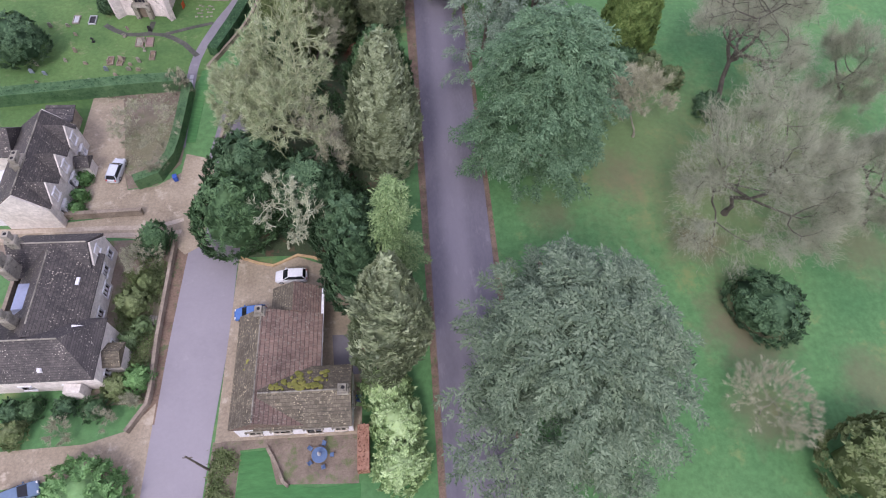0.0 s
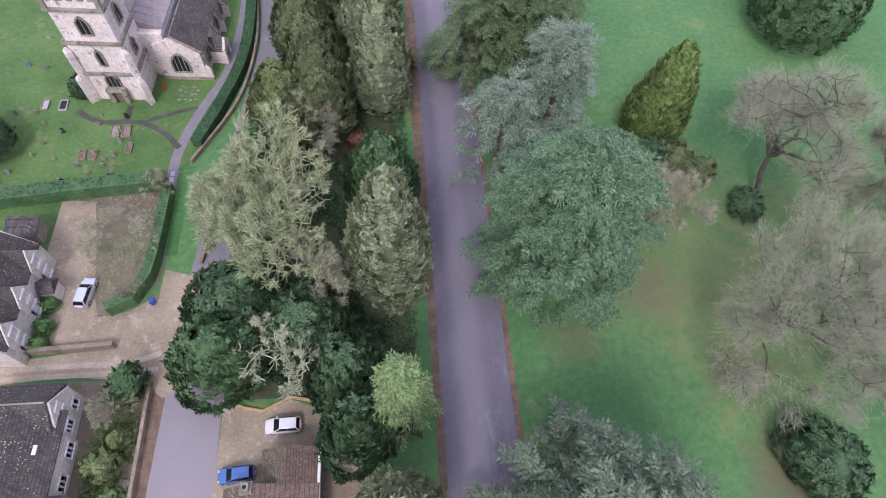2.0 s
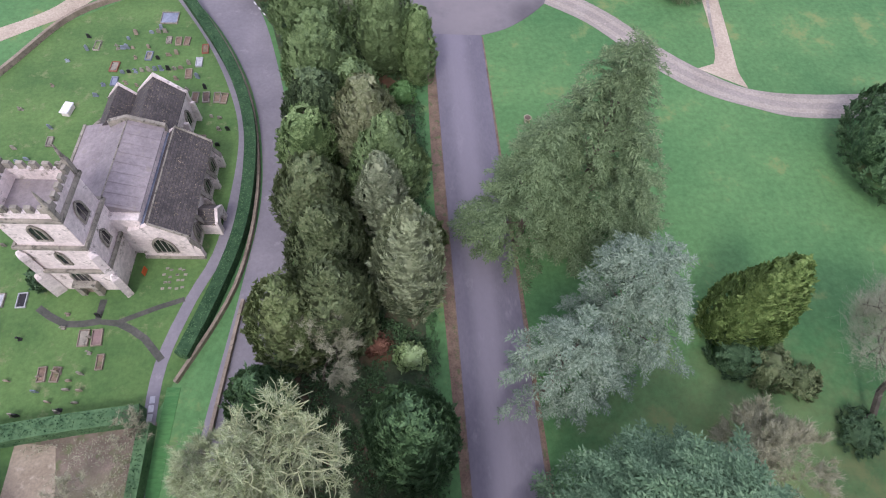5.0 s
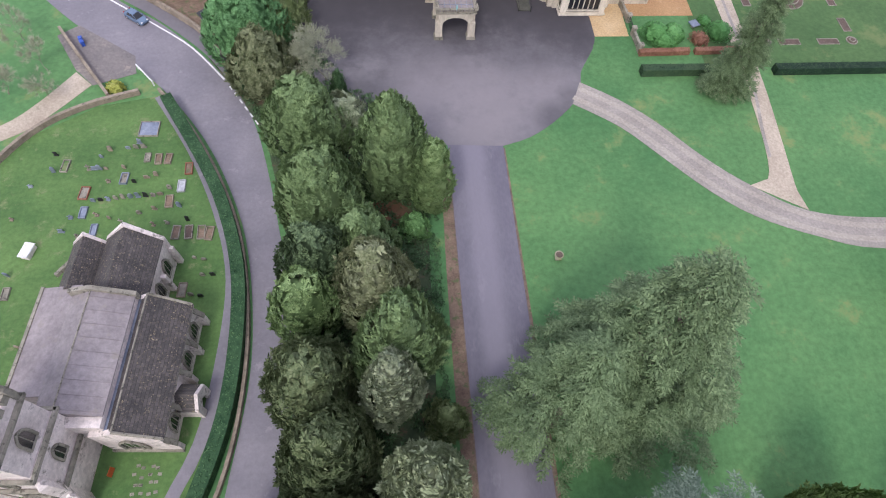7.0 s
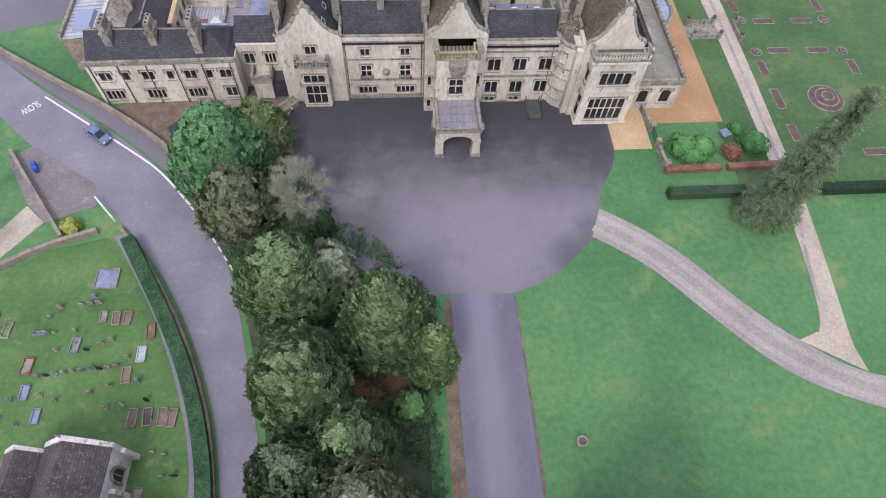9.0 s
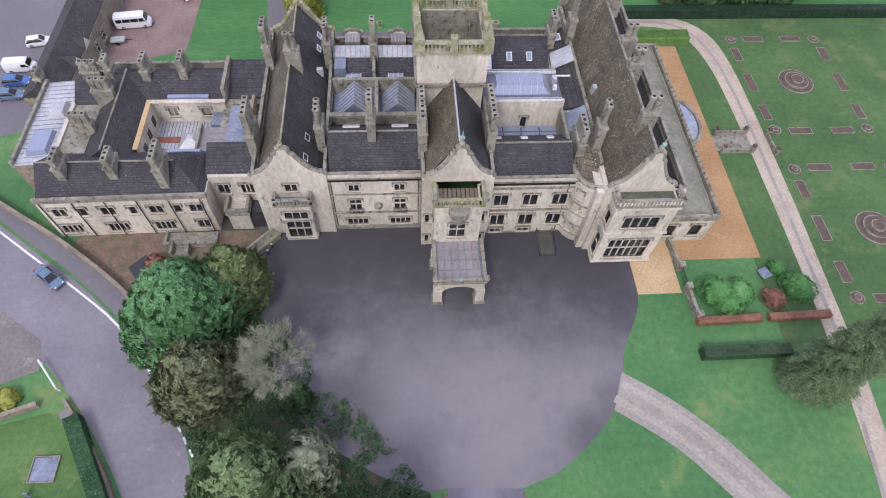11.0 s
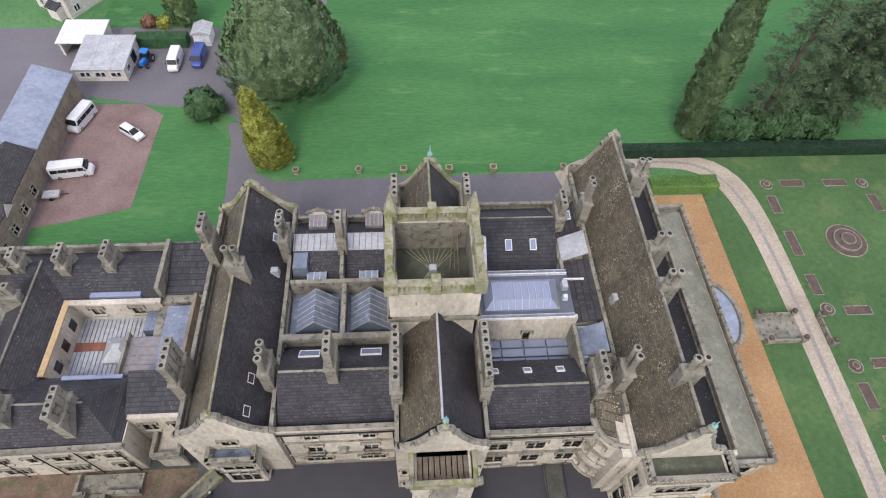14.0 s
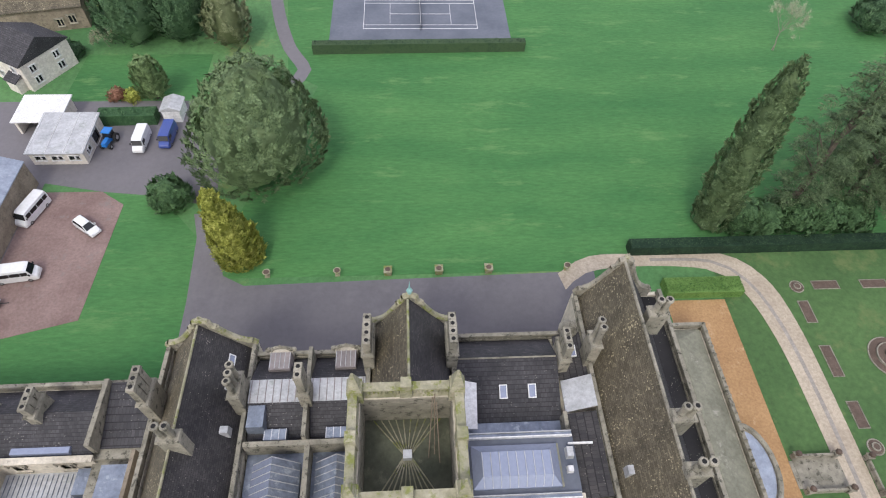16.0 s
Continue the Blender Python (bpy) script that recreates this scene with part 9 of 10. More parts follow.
bare_tree("bare_tree", "grey leafless tree beside the forecourt", -14.3, 152.0, 11, 5.0, "oak_twig", "pale_bark", seed=11, twigs=6000, loose=0.05, wide=0.03)
tree("broad_evergreen", "large bright green evergreen tree beside the forecourt", -26.6, 158.6, 14, 6.9, "egg", "emerald", 90, 0.42)
tree("yew", "olive-green yew behind the bright tree", -21.4, 163.6, 10, 4.6, "egg", "olive", 40, 0.45)

# -- parkland right of the drive --
tree("cedar", "huge grey-green cedar beside the drive", 17.6, 20.5, 26.5, 15.0, "cedar", "grey_cedar", 190, 0.6, dense=0.68)
tree("cedar", "huge blue-green cedar beside the drive", 20.3, 57.0, 27, 10.8, "cedar", "cedar", 140, 0.54, dense=1.5)
tree("blue_cedar", "pale blue-grey cedar beside the drive", 14.4, 74.0, 20, 6.6, "cedar", "blue_cedar", 48, 0.48, dense=1.2)
tree("blue_cedar", "pale blue-grey cedar behind another", 22.6, 80.0, 23, 8.0, "cedar", "blue_cedar", 60, 0.48, dense=1.3)
tree("cedar", "tall dark green cedar on the lawn", 21.6, 98.6, 32, 9.6, "cone", "deep_green", 75, 0.5, dense=1.15, low=0.06)
tree("cedar", "second dark green cedar stem on the lawn", 13.9, 95.4, 24, 7.6, "cone", "deep_green", 55, 0.5, dense=1.15, low=0.06)
tree("golden_cypress", "egg-shaped olive-gold cypress on the lawn", 40.0, 81.3, 19, 4.6, "egg", "gold_olive", 60, 0.4, low=0.03, dense=1.2)
tree("yew", "dark spreading yew beside the cypress", 39.0, 77.0, 4.4, 3.0, "dome", "yew", 36, 0.42, low=0.05)
tree("yew", "dark spreading yew beside the cypress", 43.2, 75.2, 3.6, 2.8, "dome", "olive_dark", 36, 0.42, low=0.05)
tree("yew", "low dark yew bough beside the cypress", 46.8, 73.2, 2.8, 2.1, "dome", "olive_dark", 30, 0.4, low=0.05)
bare_tree("bare_tree", "beige leafless tree behind the cedar", 38.0, 61.5, 13, 8.2, "beige_twig", "pale_bark", seed=13, twigs=15000, wide=0.045, fork=4, up=0.4)
bare_tree("oak_tree", "spreading bare oak on the grass", 52.0, 67.2, 23, 14.5, "oak_twig", "oak_bark", seed=14, twigs=26000, lean=(0.45, 0.35), spread=0.85, wig=0.34, wide=0.021, fine=1.1, girth=0.055, stout=1.3, loose=0.04)
tree("ivy_mound", "dark ivy mound round the foot of the oak", 51.8, 66.9, 2.4, 2.6, "dome", "yew", 30, 0.35, category="shrub", low=0.05)
bare_tree("oak_tree", "wide bare lichened oak on the grass", 48.4, 46.5, 20, 13.5, "oak_twig", "oak_bark", seed=15, twigs=42000, spread=0.85, wig=0.32, wide=0.027, fine=1.05, girth=0.046, stout=1.25, loose=0.04)
bare_tree("oak_tree", "bare lichened oak at the park edge", 69.0, 44.0, 17, 9.5, "oak_twig", "oak_bark", seed=16, twigs=30000, spread=0.85, wig=0.32, wide=0.02, fine=1.05, girth=0.046, stout=1.25, loose=0.04)
bare_tree("oak_tree", "bare lichened oak at the park edge", 76.0, 69.0, 16, 9.0, "oak_twig", "oak_bark", seed=17, twigs=26000, spread=0.85, wig=0.32, wide=0.02, fine=1.05, girth=0.046, stout=1.25, loose=0.04)
tree("round_yew", "clipped dark round yew dome on the grass", 48.2, 30.6, 5.6, 5.0, "dome", "yew", 260, 0.5, low=0.03, dense=0.9)
bare_tree("twiggy_shrub", "grey-brown leafless twiggy dome", 43.6, 17.2, 5.5, 5.8, "beige_twig", "pale_bark", seed=18, twigs=9000, fork=5, depth=3, spread=0.95, category="shrub")
tree("evergreen_tree", "olive-green evergreen at the park edge", 53.5, 10.0, 9, 6.0, "dome", "olive", 45, 0.5)
tree("broad_yew", "large dark green yew beside the lane", 75.0, 107.0, 14, 10.4, "dome", "holly", 90, 0.55)
tree("incense_cedar", "tall narrow dark conifer beside the garden path", 51.6, 148.2, 26, 3.5, "cone", "deep_green", 150, 0.36, low=0.02, dense=1.8)

# -- behind and beside the great house --
tree("broad_conifer", "massive dark green conifer beside the rear lawn", -15.6, 241.0, 21.0, 11.0, "egg", "deep_green", 200, 0.55, dense=0.6)
tree("golden_conifer", "golden yellow conical conifer beside the rear drive", -16.4, 222.6, 14.5, 3.6, "flame", "gold", 70, 0.42, low=0.04, dense=1.2, lean=(-0.16, 0.0))
tree("round_shrub", "rounded dark blue-green shrub", -29.3, 233.6, 4.6, 3.2, "dome", "holly", 36, 0.4, category="shrub", low=0.05)
tree("evergreen_tree", "olive-green garden tree behind a hedge", -37.4, 258.8, 9, 2.4, "column", "mid_green", 36, 0.45)
tree("wellingtonia", "tall narrow dark green conifer beside the rear lawn", 53.5, 227.0, 31, 2.9, "column", "deep_green", 160, 0.45, dense=0.7, low=0.03)
tree("tall_pine", "tall pine with a ragged crown", 66.0, 228.0, 30, 3.9, "other", "cedar_green", 80, 0.5, low=0.12, dense=1.5)
tree("tall_pine", "tall dark pine with a ragged crown", 78.0, 231.0, 24, 7.0, "other", "cedar_green", 80, 0.5, low=0.1, dense=1.6)
tree("tall_pine", "tall dark pine with a ragged crown", 88.0, 238.0, 24, 7.5, "other", "cedar_green", 80, 0.5, low=0.1, dense=1.6)
for hx, hs in ((58.5, 1.0), (62.5, 0.9), (67.0, 1.1), (71.5, 1.0), (76.0, 0.95)):
    tree("laurel", "green laurel under the tall pines", hx, 226.6, 5.4 * hs, 3.2, "dome", "holly", 26, 0.4, category="shrub", group="laurels under the pines")
bare_tree("bare_tree", "leafless tree far across the rear lawn", 83.0, 273.0, 12, 5.0, "grey_twig", "pale_bark", seed=21, twigs=1500)
tree("yew", "dark yew far across the rear lawn", 108.0, 281.0, 7, 5.0, "dome", "yew", 36, 0.55)
for k, (tx, ty, th, tr) in enumerate(((-45, 278, 14, 6.5), (-36.5, 278.5, 13, 5.5), (-27, 276, 12, 4.6), (-57, 290, 13, 6), (-40, 292, 15, 8))):
    tree("woodland_tree", "dark woodland tree behind the cottages", tx, ty, th, tr, "dome", ("yew", "yew", "brown_olive", "olive")[k % 4], 46, 0.6, dense=0.6)

tree("shrub", "rust-brown rounded shrub on the small lawn", -44.3, 258.9, 1.9, 1.5, "dome", "rust", 22, 0.28, category="shrub", low=0.05)
tree("shrub", "yellow-green rounded shrub on the small lawn", -41.6, 258.6, 2.0, 1.5, "dome", "gold", 22, 0.28, category="shrub", low=0.05)
tree("shrub", "dark evergreen shrub beside the pale house", -56.6, 272.0, 2.6, 2.2, "dome", "yew", 24, 0.35, category="shrub", low=0.05)
bare_tree("bare_tree", "weeping leafless shrub at the lawn edge", -50.3, 274.5, 4.0, 2.8, "beige_twig", "pale_bark", seed=27, twigs=2400, spread=0.95, category="shrub")

# -- village gardens --
bare_tree("bare_tree", "twiggy leafless garden tree", -36.8, 62.5, 6, 5.0, "beige_twig", "pale_bark", seed=22, twigs=4000, spread=0.9)
bare_tree("bare_tree", "twiggy leafless garden tree", -35.0, 57.0, 4, 2.5, "beige_twig", "pale_bark", seed=23, twigs=1500, spread=0.9)
bare_tree("bare_tree", "brown leafless shrub at the hedge corner", -34.0, 71.8, 5, 2.8, "beige_twig", seed=24, twigs=1800)
bare_tree("bare_tree", "pinkish leafless garden shrub", -33.0, 40.6, 4.2, 2.9, "beige_twig", "pale_bark", seed=25, twigs=3000, spread=0.9)
for sy in (55.2, 52.1, 49.9):
    tree("shrub", "bright green shrub against the cottage front", -43.9, sy, 1.8, 1.1, "dome", "bright", 22, 0.22, category="shrub", low=0.05, group="shrubs along the cottage front")
tree("shrub", "green shrub at the garden corner", -32.0, 44.0, 4.2, 2.2, "dome", "holly", 26, 0.35, category="shrub")
for k, (sx, sy, sr, lf) in enumerate(((-33.4, 35.0, 2.0, "olive"), (-32.4, 38.0, 1.6, "olive"), (-31.8, 32.0, 1.2, "mid_green"), (-31.2, 25.2, 1.6, "bright"), (-33.5, 24.4, 1.5, "olive"), (-35.5, 22.0, 1.4, "holly"), (-42.3, 22.3, 1.3, "holly"), (-44.6, 22.2, 1.3, "yew"), (-43.8, 19.6, 1.5, "olive"), (-38.8, 22.3, 1.2, "yew"), (-33.3, 30.2, 1.1, "mid_green"))):
    tree("garden_shrub", "rounded evergreen garden shrub", sx, sy, sr * 1.5, sr, "dome", lf, 20, 0.3, category="shrub", low=0.05)
for k, (sx, sy, sr) in enumerate(((-38.4, 19.5, 1.7), (-34.5, 20.6, 1.8), (-32.0, 22.5, 1.4))):
    bare_tree("twiggy_shrub", "straw-coloured twiggy garden shrub", sx, sy, 2.2, sr, "beige_twig", "pale_bark", seed=30 + k, twigs=900, category="shrub", depth=4)
tree("shrub", "bright green shrub beside the side drive", -34.0, 12.0, 4.0, 4.2, "dome", "bright", 40, 0.4, category="shrub")
tree("lime_shrub", "large pale lime-green shrub beside the drive", -1.9, 22.0, 4.6, 2.8, "dome", "lime", 44, 0.4, category="shrub")
tree("lime_shrub", "large pale lime-green shrub beside the drive", -0.6, 18.0, 4.8, 3.1, "dome", "lime", 48, 0.4, category="shrub")
tree("lime_shrub", "large pale lime-green shrub beside the drive", -0.4, 13.4, 4.4, 2.9, "dome", "lime", 44, 0.4, category="shrub")
tree("yew", "large dark yew at the churchyard edge", -59.5, 81.0, 7, 4.6, "dome", "yew", 40, 0.45)
tree("yew", "dark shrub at the foot of the church tower", -47.6, 92.0, 3.4, 1.9, "dome", "yew", 24, 0.35, category="shrub")
for k, (bx, by, bh) in enumerate(((-58.5, 155, 6), (-64, 162, 7), (-57, 149.5, 5), (-63, 150, 6))):
    bare_tree("bare_tree", "small leafless tree beside the sandy lane", bx, by, bh, bh * 0.45, "grey_twig", "pale_bark", seed=40 + k, twigs=900)

# -- low undergrowth below the belt --
def undergrowth(name, label, outline, count, leaf, size):
    xs, ys = zip(*outline)
    p = np.stack((RNG.uniform(min(xs), max(xs), count * 3), RNG.uniform(min(ys), max(ys), count * 3)), 1)
    inside = np.zeros(len(p), bool)
    for (xa, ya), (xb, yb) in zip(outline, outline[1:] + outline[:1]):
        inside ^= ((ya > p[:, 1]) != (yb > p[:, 1])) & (p[:, 0] < (xb - xa) * (p[:, 1] - ya) / (yb - ya + 1e-9) + xa)
    clump = np.sin(p[:, 0] * 0.9 + np.sin(p[:, 1] * 0.6) * 2) + np.sin(p[:, 1] * 0.8 + p[:, 0] * 0.3)
    p = p[inside & (clump > -0.7)]
    k = len(p)
    base = np.concatenate((p, RNG.uniform(0.03, 0.7, (k, 1)) * (0.4 + 0.6 * (clump[inside & (clump > -0.7)][:, None] > 0.2))), 1)
    rp = np.repeat(np.arange(k), 6)
    ax = RNG.normal(size=(k * 6, 3)) + np.array((0, 0, 0.6))
    v = slips(base[rp] + RNG.normal(scale=0.2, size=(k * 6, 3)) * np.array((1, 1, 0.2)), ax, RNG.normal(size=(k * 6, 3)) + np.array((0, 0, 1.5)), size * RNG.uniform(0.6, 1.4, k * 6), size * RNG.uniform(0.3, 0.6, k * 6))
    tagged(soup(name, v.reshape(-1, 3), np.arange(k * 18).reshape(-1, 3), leaf), label, "undergrowth", kind="stuff")


undergrowth("undergrowth", "dark green ivy and bramble on the ground below trees", [(-16.6, 88), (-12, 60), (1.8, 42), (2.0, 126), (2.8, 137), (-4.5, 146), (-11, 152), (-18, 162), (-23, 168), (-35, 161), (-29, 151), (-22, 139), (-17.9, 122), (-16.0, 108)], 11000, "holly", 0.4)

undergrowth("undergrowth", "grey-brown and green low planting in the front garden", [(-35.0, 23), (-30.6, 23), (-30.6, 44), (-35.8, 44.4)], 900, "olive", 0.3)
undergrowth("undergrowth", "dry grass and low twigs on the garden ground", [(-45.5, 71), (-40.4, 65), (-38.6, 56), (-34.2, 54.6), (-32.8, 58), (-32.8, 72)], 450, "beige_twig", 0.2)
undergrowth("undergrowth", "mixed low shrubs on the roadside verge", [(-22.0, 5), (-19.2, 5), (-18.9, 16), (-21.6, 17)], 350, "olive", 0.35)

# -- hedges --
hedge("churchyard_hedge", "long clipped green hedge beside the churchyard path", [(-29.2, 80.5), (-26.6, 88), (-24.3, 97), (-23.7, 106), (-24.4, 116), (-27.0, 125.5), (-31.2, 134.8), (-38.5, 147.6)], 1.7, 1.9, "hedge", 90, 0.22)
hedge("garden_hedge", "tall clipped green hedge between churchyard and garden", [(-60, 70.6), (-50, 71.8), (-40, 73.0), (-32.6, 73.6)], 2.0, 2.4, "hedge", 100, 0.24)
hedge("garden_hedge", "clipped green hedge beside the garden path", [(-31.9, 72.5), (-32.0, 64), (-32.4, 58.5), (-33.8, 55.3), (-36.6, 54.0)], 1.3, 2.2, "hedge", 90, 0.22)
hedge("yew_hedge", "low dark clipped yew hedge across the lawn", [(38.4, 152.4), (50.2, 152.4)], 1.5, 1.5, "dark_hedge", 90, 0.2)
hedge("yew_hedge", "low dark clipped yew hedge across the lawn", [(62.0, 152.3), (85, 152.3)], 1.5, 1.5, "dark_hedge", 90, 0.2)
hedge("yew_hedge", "long dark clipped hedge behind the parterre", [(40.0, 222.2), (62, 222.3), (84, 222.4), (110, 222.5)], 1.8, 2.0, "dark_hedge", 80, 0.22)
hedge("box_hedge", "light green clipped hedge block", [(43.4, 214.9), (54.4, 214.9)], 2.6, 1.7, "box", 420, 0.2)
hedge("tennis_hedge", "dark clipped hedge beside the tennis court", [(-10.8, 272.6), (10, 273.0), (31.2, 273.4)], 1.6, 2.2, "dark_hedge", 80, 0.24)
hedge("beech_hedge", "rust-brown clipped beech hedge", [(-4.6, 13.2), (-4.6, 18.2)], 1.3, 2.2, "rust", 130, 0.22)
hedge("yard_hedge", "green hedge behind the parked vans", [(-45.4, 252.6), (-35.8, 252.8)], 2.4, 2.2, "hedge", 110, 0.26)
hedge("brick_hedge", "low rust-brown clipped hedge in front of topiary", [(39.2, 157.0), (48.2, 157.2)], 1.0, 1.0, "rust", 90, 0.16)
hedge("brick_hedge", "low rust-brown clipped hedge in front of topiary", [(49.3, 157.2), (58.0, 157.4)], 1.0, 1.0, "rust", 90, 0.16)
for sx, sy, sr, sh, lf, tone in ((43.0, 161.0, 2.6, 3.0, "topiary", "bright green"), (46.0, 160.8, 2.3, 2.8, "topiary", "bright green"), (44.2, 159.2, 2.0, 2.4, "topiary", "bright green"), (54.8, 161.4, 2.4, 2.8, "topiary", "bright green"), (50.8, 160.0, 1.7, 1.9, "rust", "rust-brown"), (53.2, 164.8, 1.3, 1.5, "topiary", "bright green")):
    tree("topiary", tone + " clipped rounded shrub in the garden corner", sx, sy, sh, sr, "dome", lf, 420, 0.13, category="shrub", low=0.03, dense=0.45)


# ---- garden, walls and outdoor things ----
def bed(x, y, w, l, turn=0, name="flower_bed"):
    ob = thing(name, "rectangular planting bed of bare dark soil with a stone edge", "flower bed", "beds of the parterre", at=(x, y, 0), turn=turn)
    bm = bmesh.new()
    for d in ((-w / 2, w / 2, -l / 2, -l / 2 + 0.12), (-w / 2, w / 2, l / 2 - 0.12, l / 2), (-w / 2, -w / 2 + 0.12, -l / 2 + 0.12, l / 2 - 0.12), (w / 2 - 0.12, w / 2, -l / 2 + 0.12, l / 2 - 0.12)):
        block(bm, *d, 0, 0.12, 0.01)
    part("edging", bm, "weathered", ob)
    solid("soil", ob, (-w / 2 + 0.12, w / 2 - 0.12, -l / 2 + 0.12, l / 2 - 0.12, 0, 0.1), "soil", 0.04)
    return ob


def round_bed(x, y, rings, label):
    ob = thing("round_bed", label, "flower bed", "round beds of the parterre", at=(x, y, 0))
    for k, (r, z) in enumerate(rings):
        bm = bmesh.new()
        lathe(bm, 0, 0, [(r, 0), (r, z), (r - 0.14, z)], 28)
        part("edging", bm, "weathered", ob)
        bm = bmesh.new()
        lathe(bm, 0, 0, [(r - 0.16, 0), (r - 0.16, z + 0.015)], 28)
        part("soil", bm, "soil", ob)
    return ob


for sgn in (0, 1):
    fy = (lambda y: 375.0 - y) if sgn else (lambda y: y)
    for x in (63.4, 79.8):
        for y in (215.1, 191.8):
            round_bed(x, fy(y), [(1.05, 0.12), (0.55, 0.3)], "small round planting bed of dark soil with stone edging")
    for x in (67.8, 75.2):
        for y in (215.3, 191.5):
            bed(x, fy(y), 4.0, 1.5)
    for x in (63.2, 80.1):
        bed(x, fy(210.9), 1.6, 3.6)
        bed(x, fy(203.3), 1.6, 4.6)
        bed(x, fy(195.9), 1.6, 3.6)
    round_bed(71.7, fy(203.5), [(3.1, 0.15), (2.1, 0.45), (1.1, 0.75)], "large tiered round bed with stone rings")


def urn(x, y, r=0.5, h=1.0, square=False, label="lichened stone urn planter on the lawn edge", group="urns along the rear lawn"):
    ob = thing("urn", label, "urn", group, at=(x, y, 0))
    bm = bmesh.new()
    if square:
        block(bm, -r, r, -r, r, 0, h * 0.85, -0.03)
        block(bm, -r - 0.1, r + 0.1, -r - 0.1, r + 0.1, h * 0.85, h)
    else:
        block(bm, -r * 0.7, r * 0.7, -r * 0.7, r * 0.7, 0, h * 0.15)
        lathe(bm, 0, 0, [(r * 0.5, h * 0.15), (r * 0.3, h * 0.3), (r * 0.75, h * 0.55), (r * 0.95, h * 0.9), (r * 1.1, h)], 14)
    part("vase", bm, "mossy", ob)
    bm = bmesh.new()
    lathe(bm, 0, 0, [(r * 0.8, h * 0.9), (r * 0.8, h + 0.02)], 14)
    part("soil", bm, "soil", ob)
    return ob


for ux, sq in ((-12.9, 0), (-3.0, 0), (4.2, 1), (11.5, 1), (18.7, 1), (30.2, 0)):
    urn(ux, 219.2, 0.5, 1.05, sq)
urn(18.4, 117.5, 0.6, 0.9, False, "stone urn planter on the lawn", "urns on the front lawns")
urn(19.2, 38.7, 0.5, 0.7, False, "stone stump planter on the grass", "urns on the front lawns")

# landing with balustrades on the garden path
land = thing("garden_steps", "stone landing with low balustrades and ball-topped piers", "steps", at=(0, 0, 0))
solid("landing", land, (52.4, 57.6, 187.0, 191.0, 0, 0.14), "weathered")
solid("step", land, (51.9, 52.4, 187.4, 190.6, 0, 0.09), "weathered")
solid("step", land, (57.6, 58.0, 187.4, 190.6, 0, 0.1), "weathered")
for py in (187.0, 191.0):
    parapet(land, [(52.9, py), (57.1, py)], 0.25, 0.9, 0.24)
for px, py in ((52.6, 187), (52.6, 191), (57.5, 187), (57.5, 191), (61.4, 186.4), (61.4, 190.5)):
    bm = bmesh.new()
    block(bm, px - 0.3, px + 0.3, py - 0.3, py + 0.3, 0, 1.1, 0.02)
    block(bm, px - 0.4, px + 0.4, py - 0.4, py + 0.4, 1.1, 1.25, 0.04)
    part("pier", bm, "weathered", land)
    bm = bmesh.new()
    lathe(bm, px, py, [(0.12, 1.25), (0.3, 1.4), (0.38, 1.62), (0.26, 1.8), (0.2, 1.82)], 12)
    part("pier_bowl", bm, "soil", land)
parapet(land, [(61.4, 186.9), (61.4, 190.0)], 0.25, 0.8, 0.22)

# balustrade and gate beside the yellow apron
bal = thing("terrace_balustrade", "dark stone balustrade and iron gate beside the terrace", "balustrade", at=(0, 0, 0))
parapet(bal, [(38.7, 170.0), (39.2, 165.6)], 0.25, 1.2, 0.35)
parapet(bal, [(39.3, 161.8), (39.5, 157.8)], 0.25, 1.2, 0.35)
for px, py in ((39.2, 165.4), (39.3, 162.0), (39.5, 157.7)):
    bm = bmesh.new()
    block(bm, px - 0.35, px + 0.35, py - 0.35, py + 0.35, 0, 1.6, 0.02)
    block(bm, px - 0.45, px + 0.45, py - 0.45, py + 0.45, 1.6, 1.8, 0.1)
    part("pier", bm, "weathered", bal)
for k in range(9):
    bm = bmesh.new()
    limbs_mesh(bm, [((39.25, 162.5 + k * 0.32, 0.05), (39.25, 162.5 + k * 0.32, 1.3), 0.03, 0.03)], 5)
    part("gate_bar", bm, "iron", bal)
solid("gate_rail", bal, (39.21, 39.29, 162.4, 165.1, 1.25, 1.33), "iron")
bench = thing("stone_table", "small square stone garden table", "table", at=(51.0, 163.9, 0), turn=20)
solid("top", bench, (-0.8, 0.8, -0.8, 0.8, 0.7, 0.85), "lead", 0.02)
solid("pedestal", bench, (-0.3, 0.3, -0.3, 0.3, 0, 0.7), "weathered", 0.03)
bench = thing("stone_bench", "curved pale stone garden bench", "bench", at=(73.0, 222.2, 0))
solid("seat", bench, (-0.9, 0.9, -0.25, 0.25, 0.4, 0.52), "weathered", 0.02)
solid("backrest", bench, (-0.9, 0.9, 0.2, 0.35, 0.52, 1.0), "weathered", 0.04)
for sx in (-0.65, 0.65):
    solid("leg", bench, (sx - 0.12, sx + 0.12, -0.2, 0.2, 0, 0.4), "weathered")
# forecourt ramps and steps against the house
bsteps = thing("basement_steps", "dark stone steps with iron rails beside the house front", "steps", at=(0, 0, 0))
solid("landing", bsteps, (19.6, 21.8, 168.4, 172.4, 0, 0.3), "dark_path")
for rx in (19.6, 21.8):
    bm = bmesh.new()
    limbs_mesh(bm, [((rx, 168.3, 0), (rx, 168.3, 1.1), 0.04, 0.04), ((rx, 172.3, 0), (rx, 172.3, 1.3), 0.04, 0.04), ((rx, 168.3, 1.1), (rx, 172.3, 1.3), 0.04, 0.04)], 6)
    part("rail", bm, "iron", bsteps)
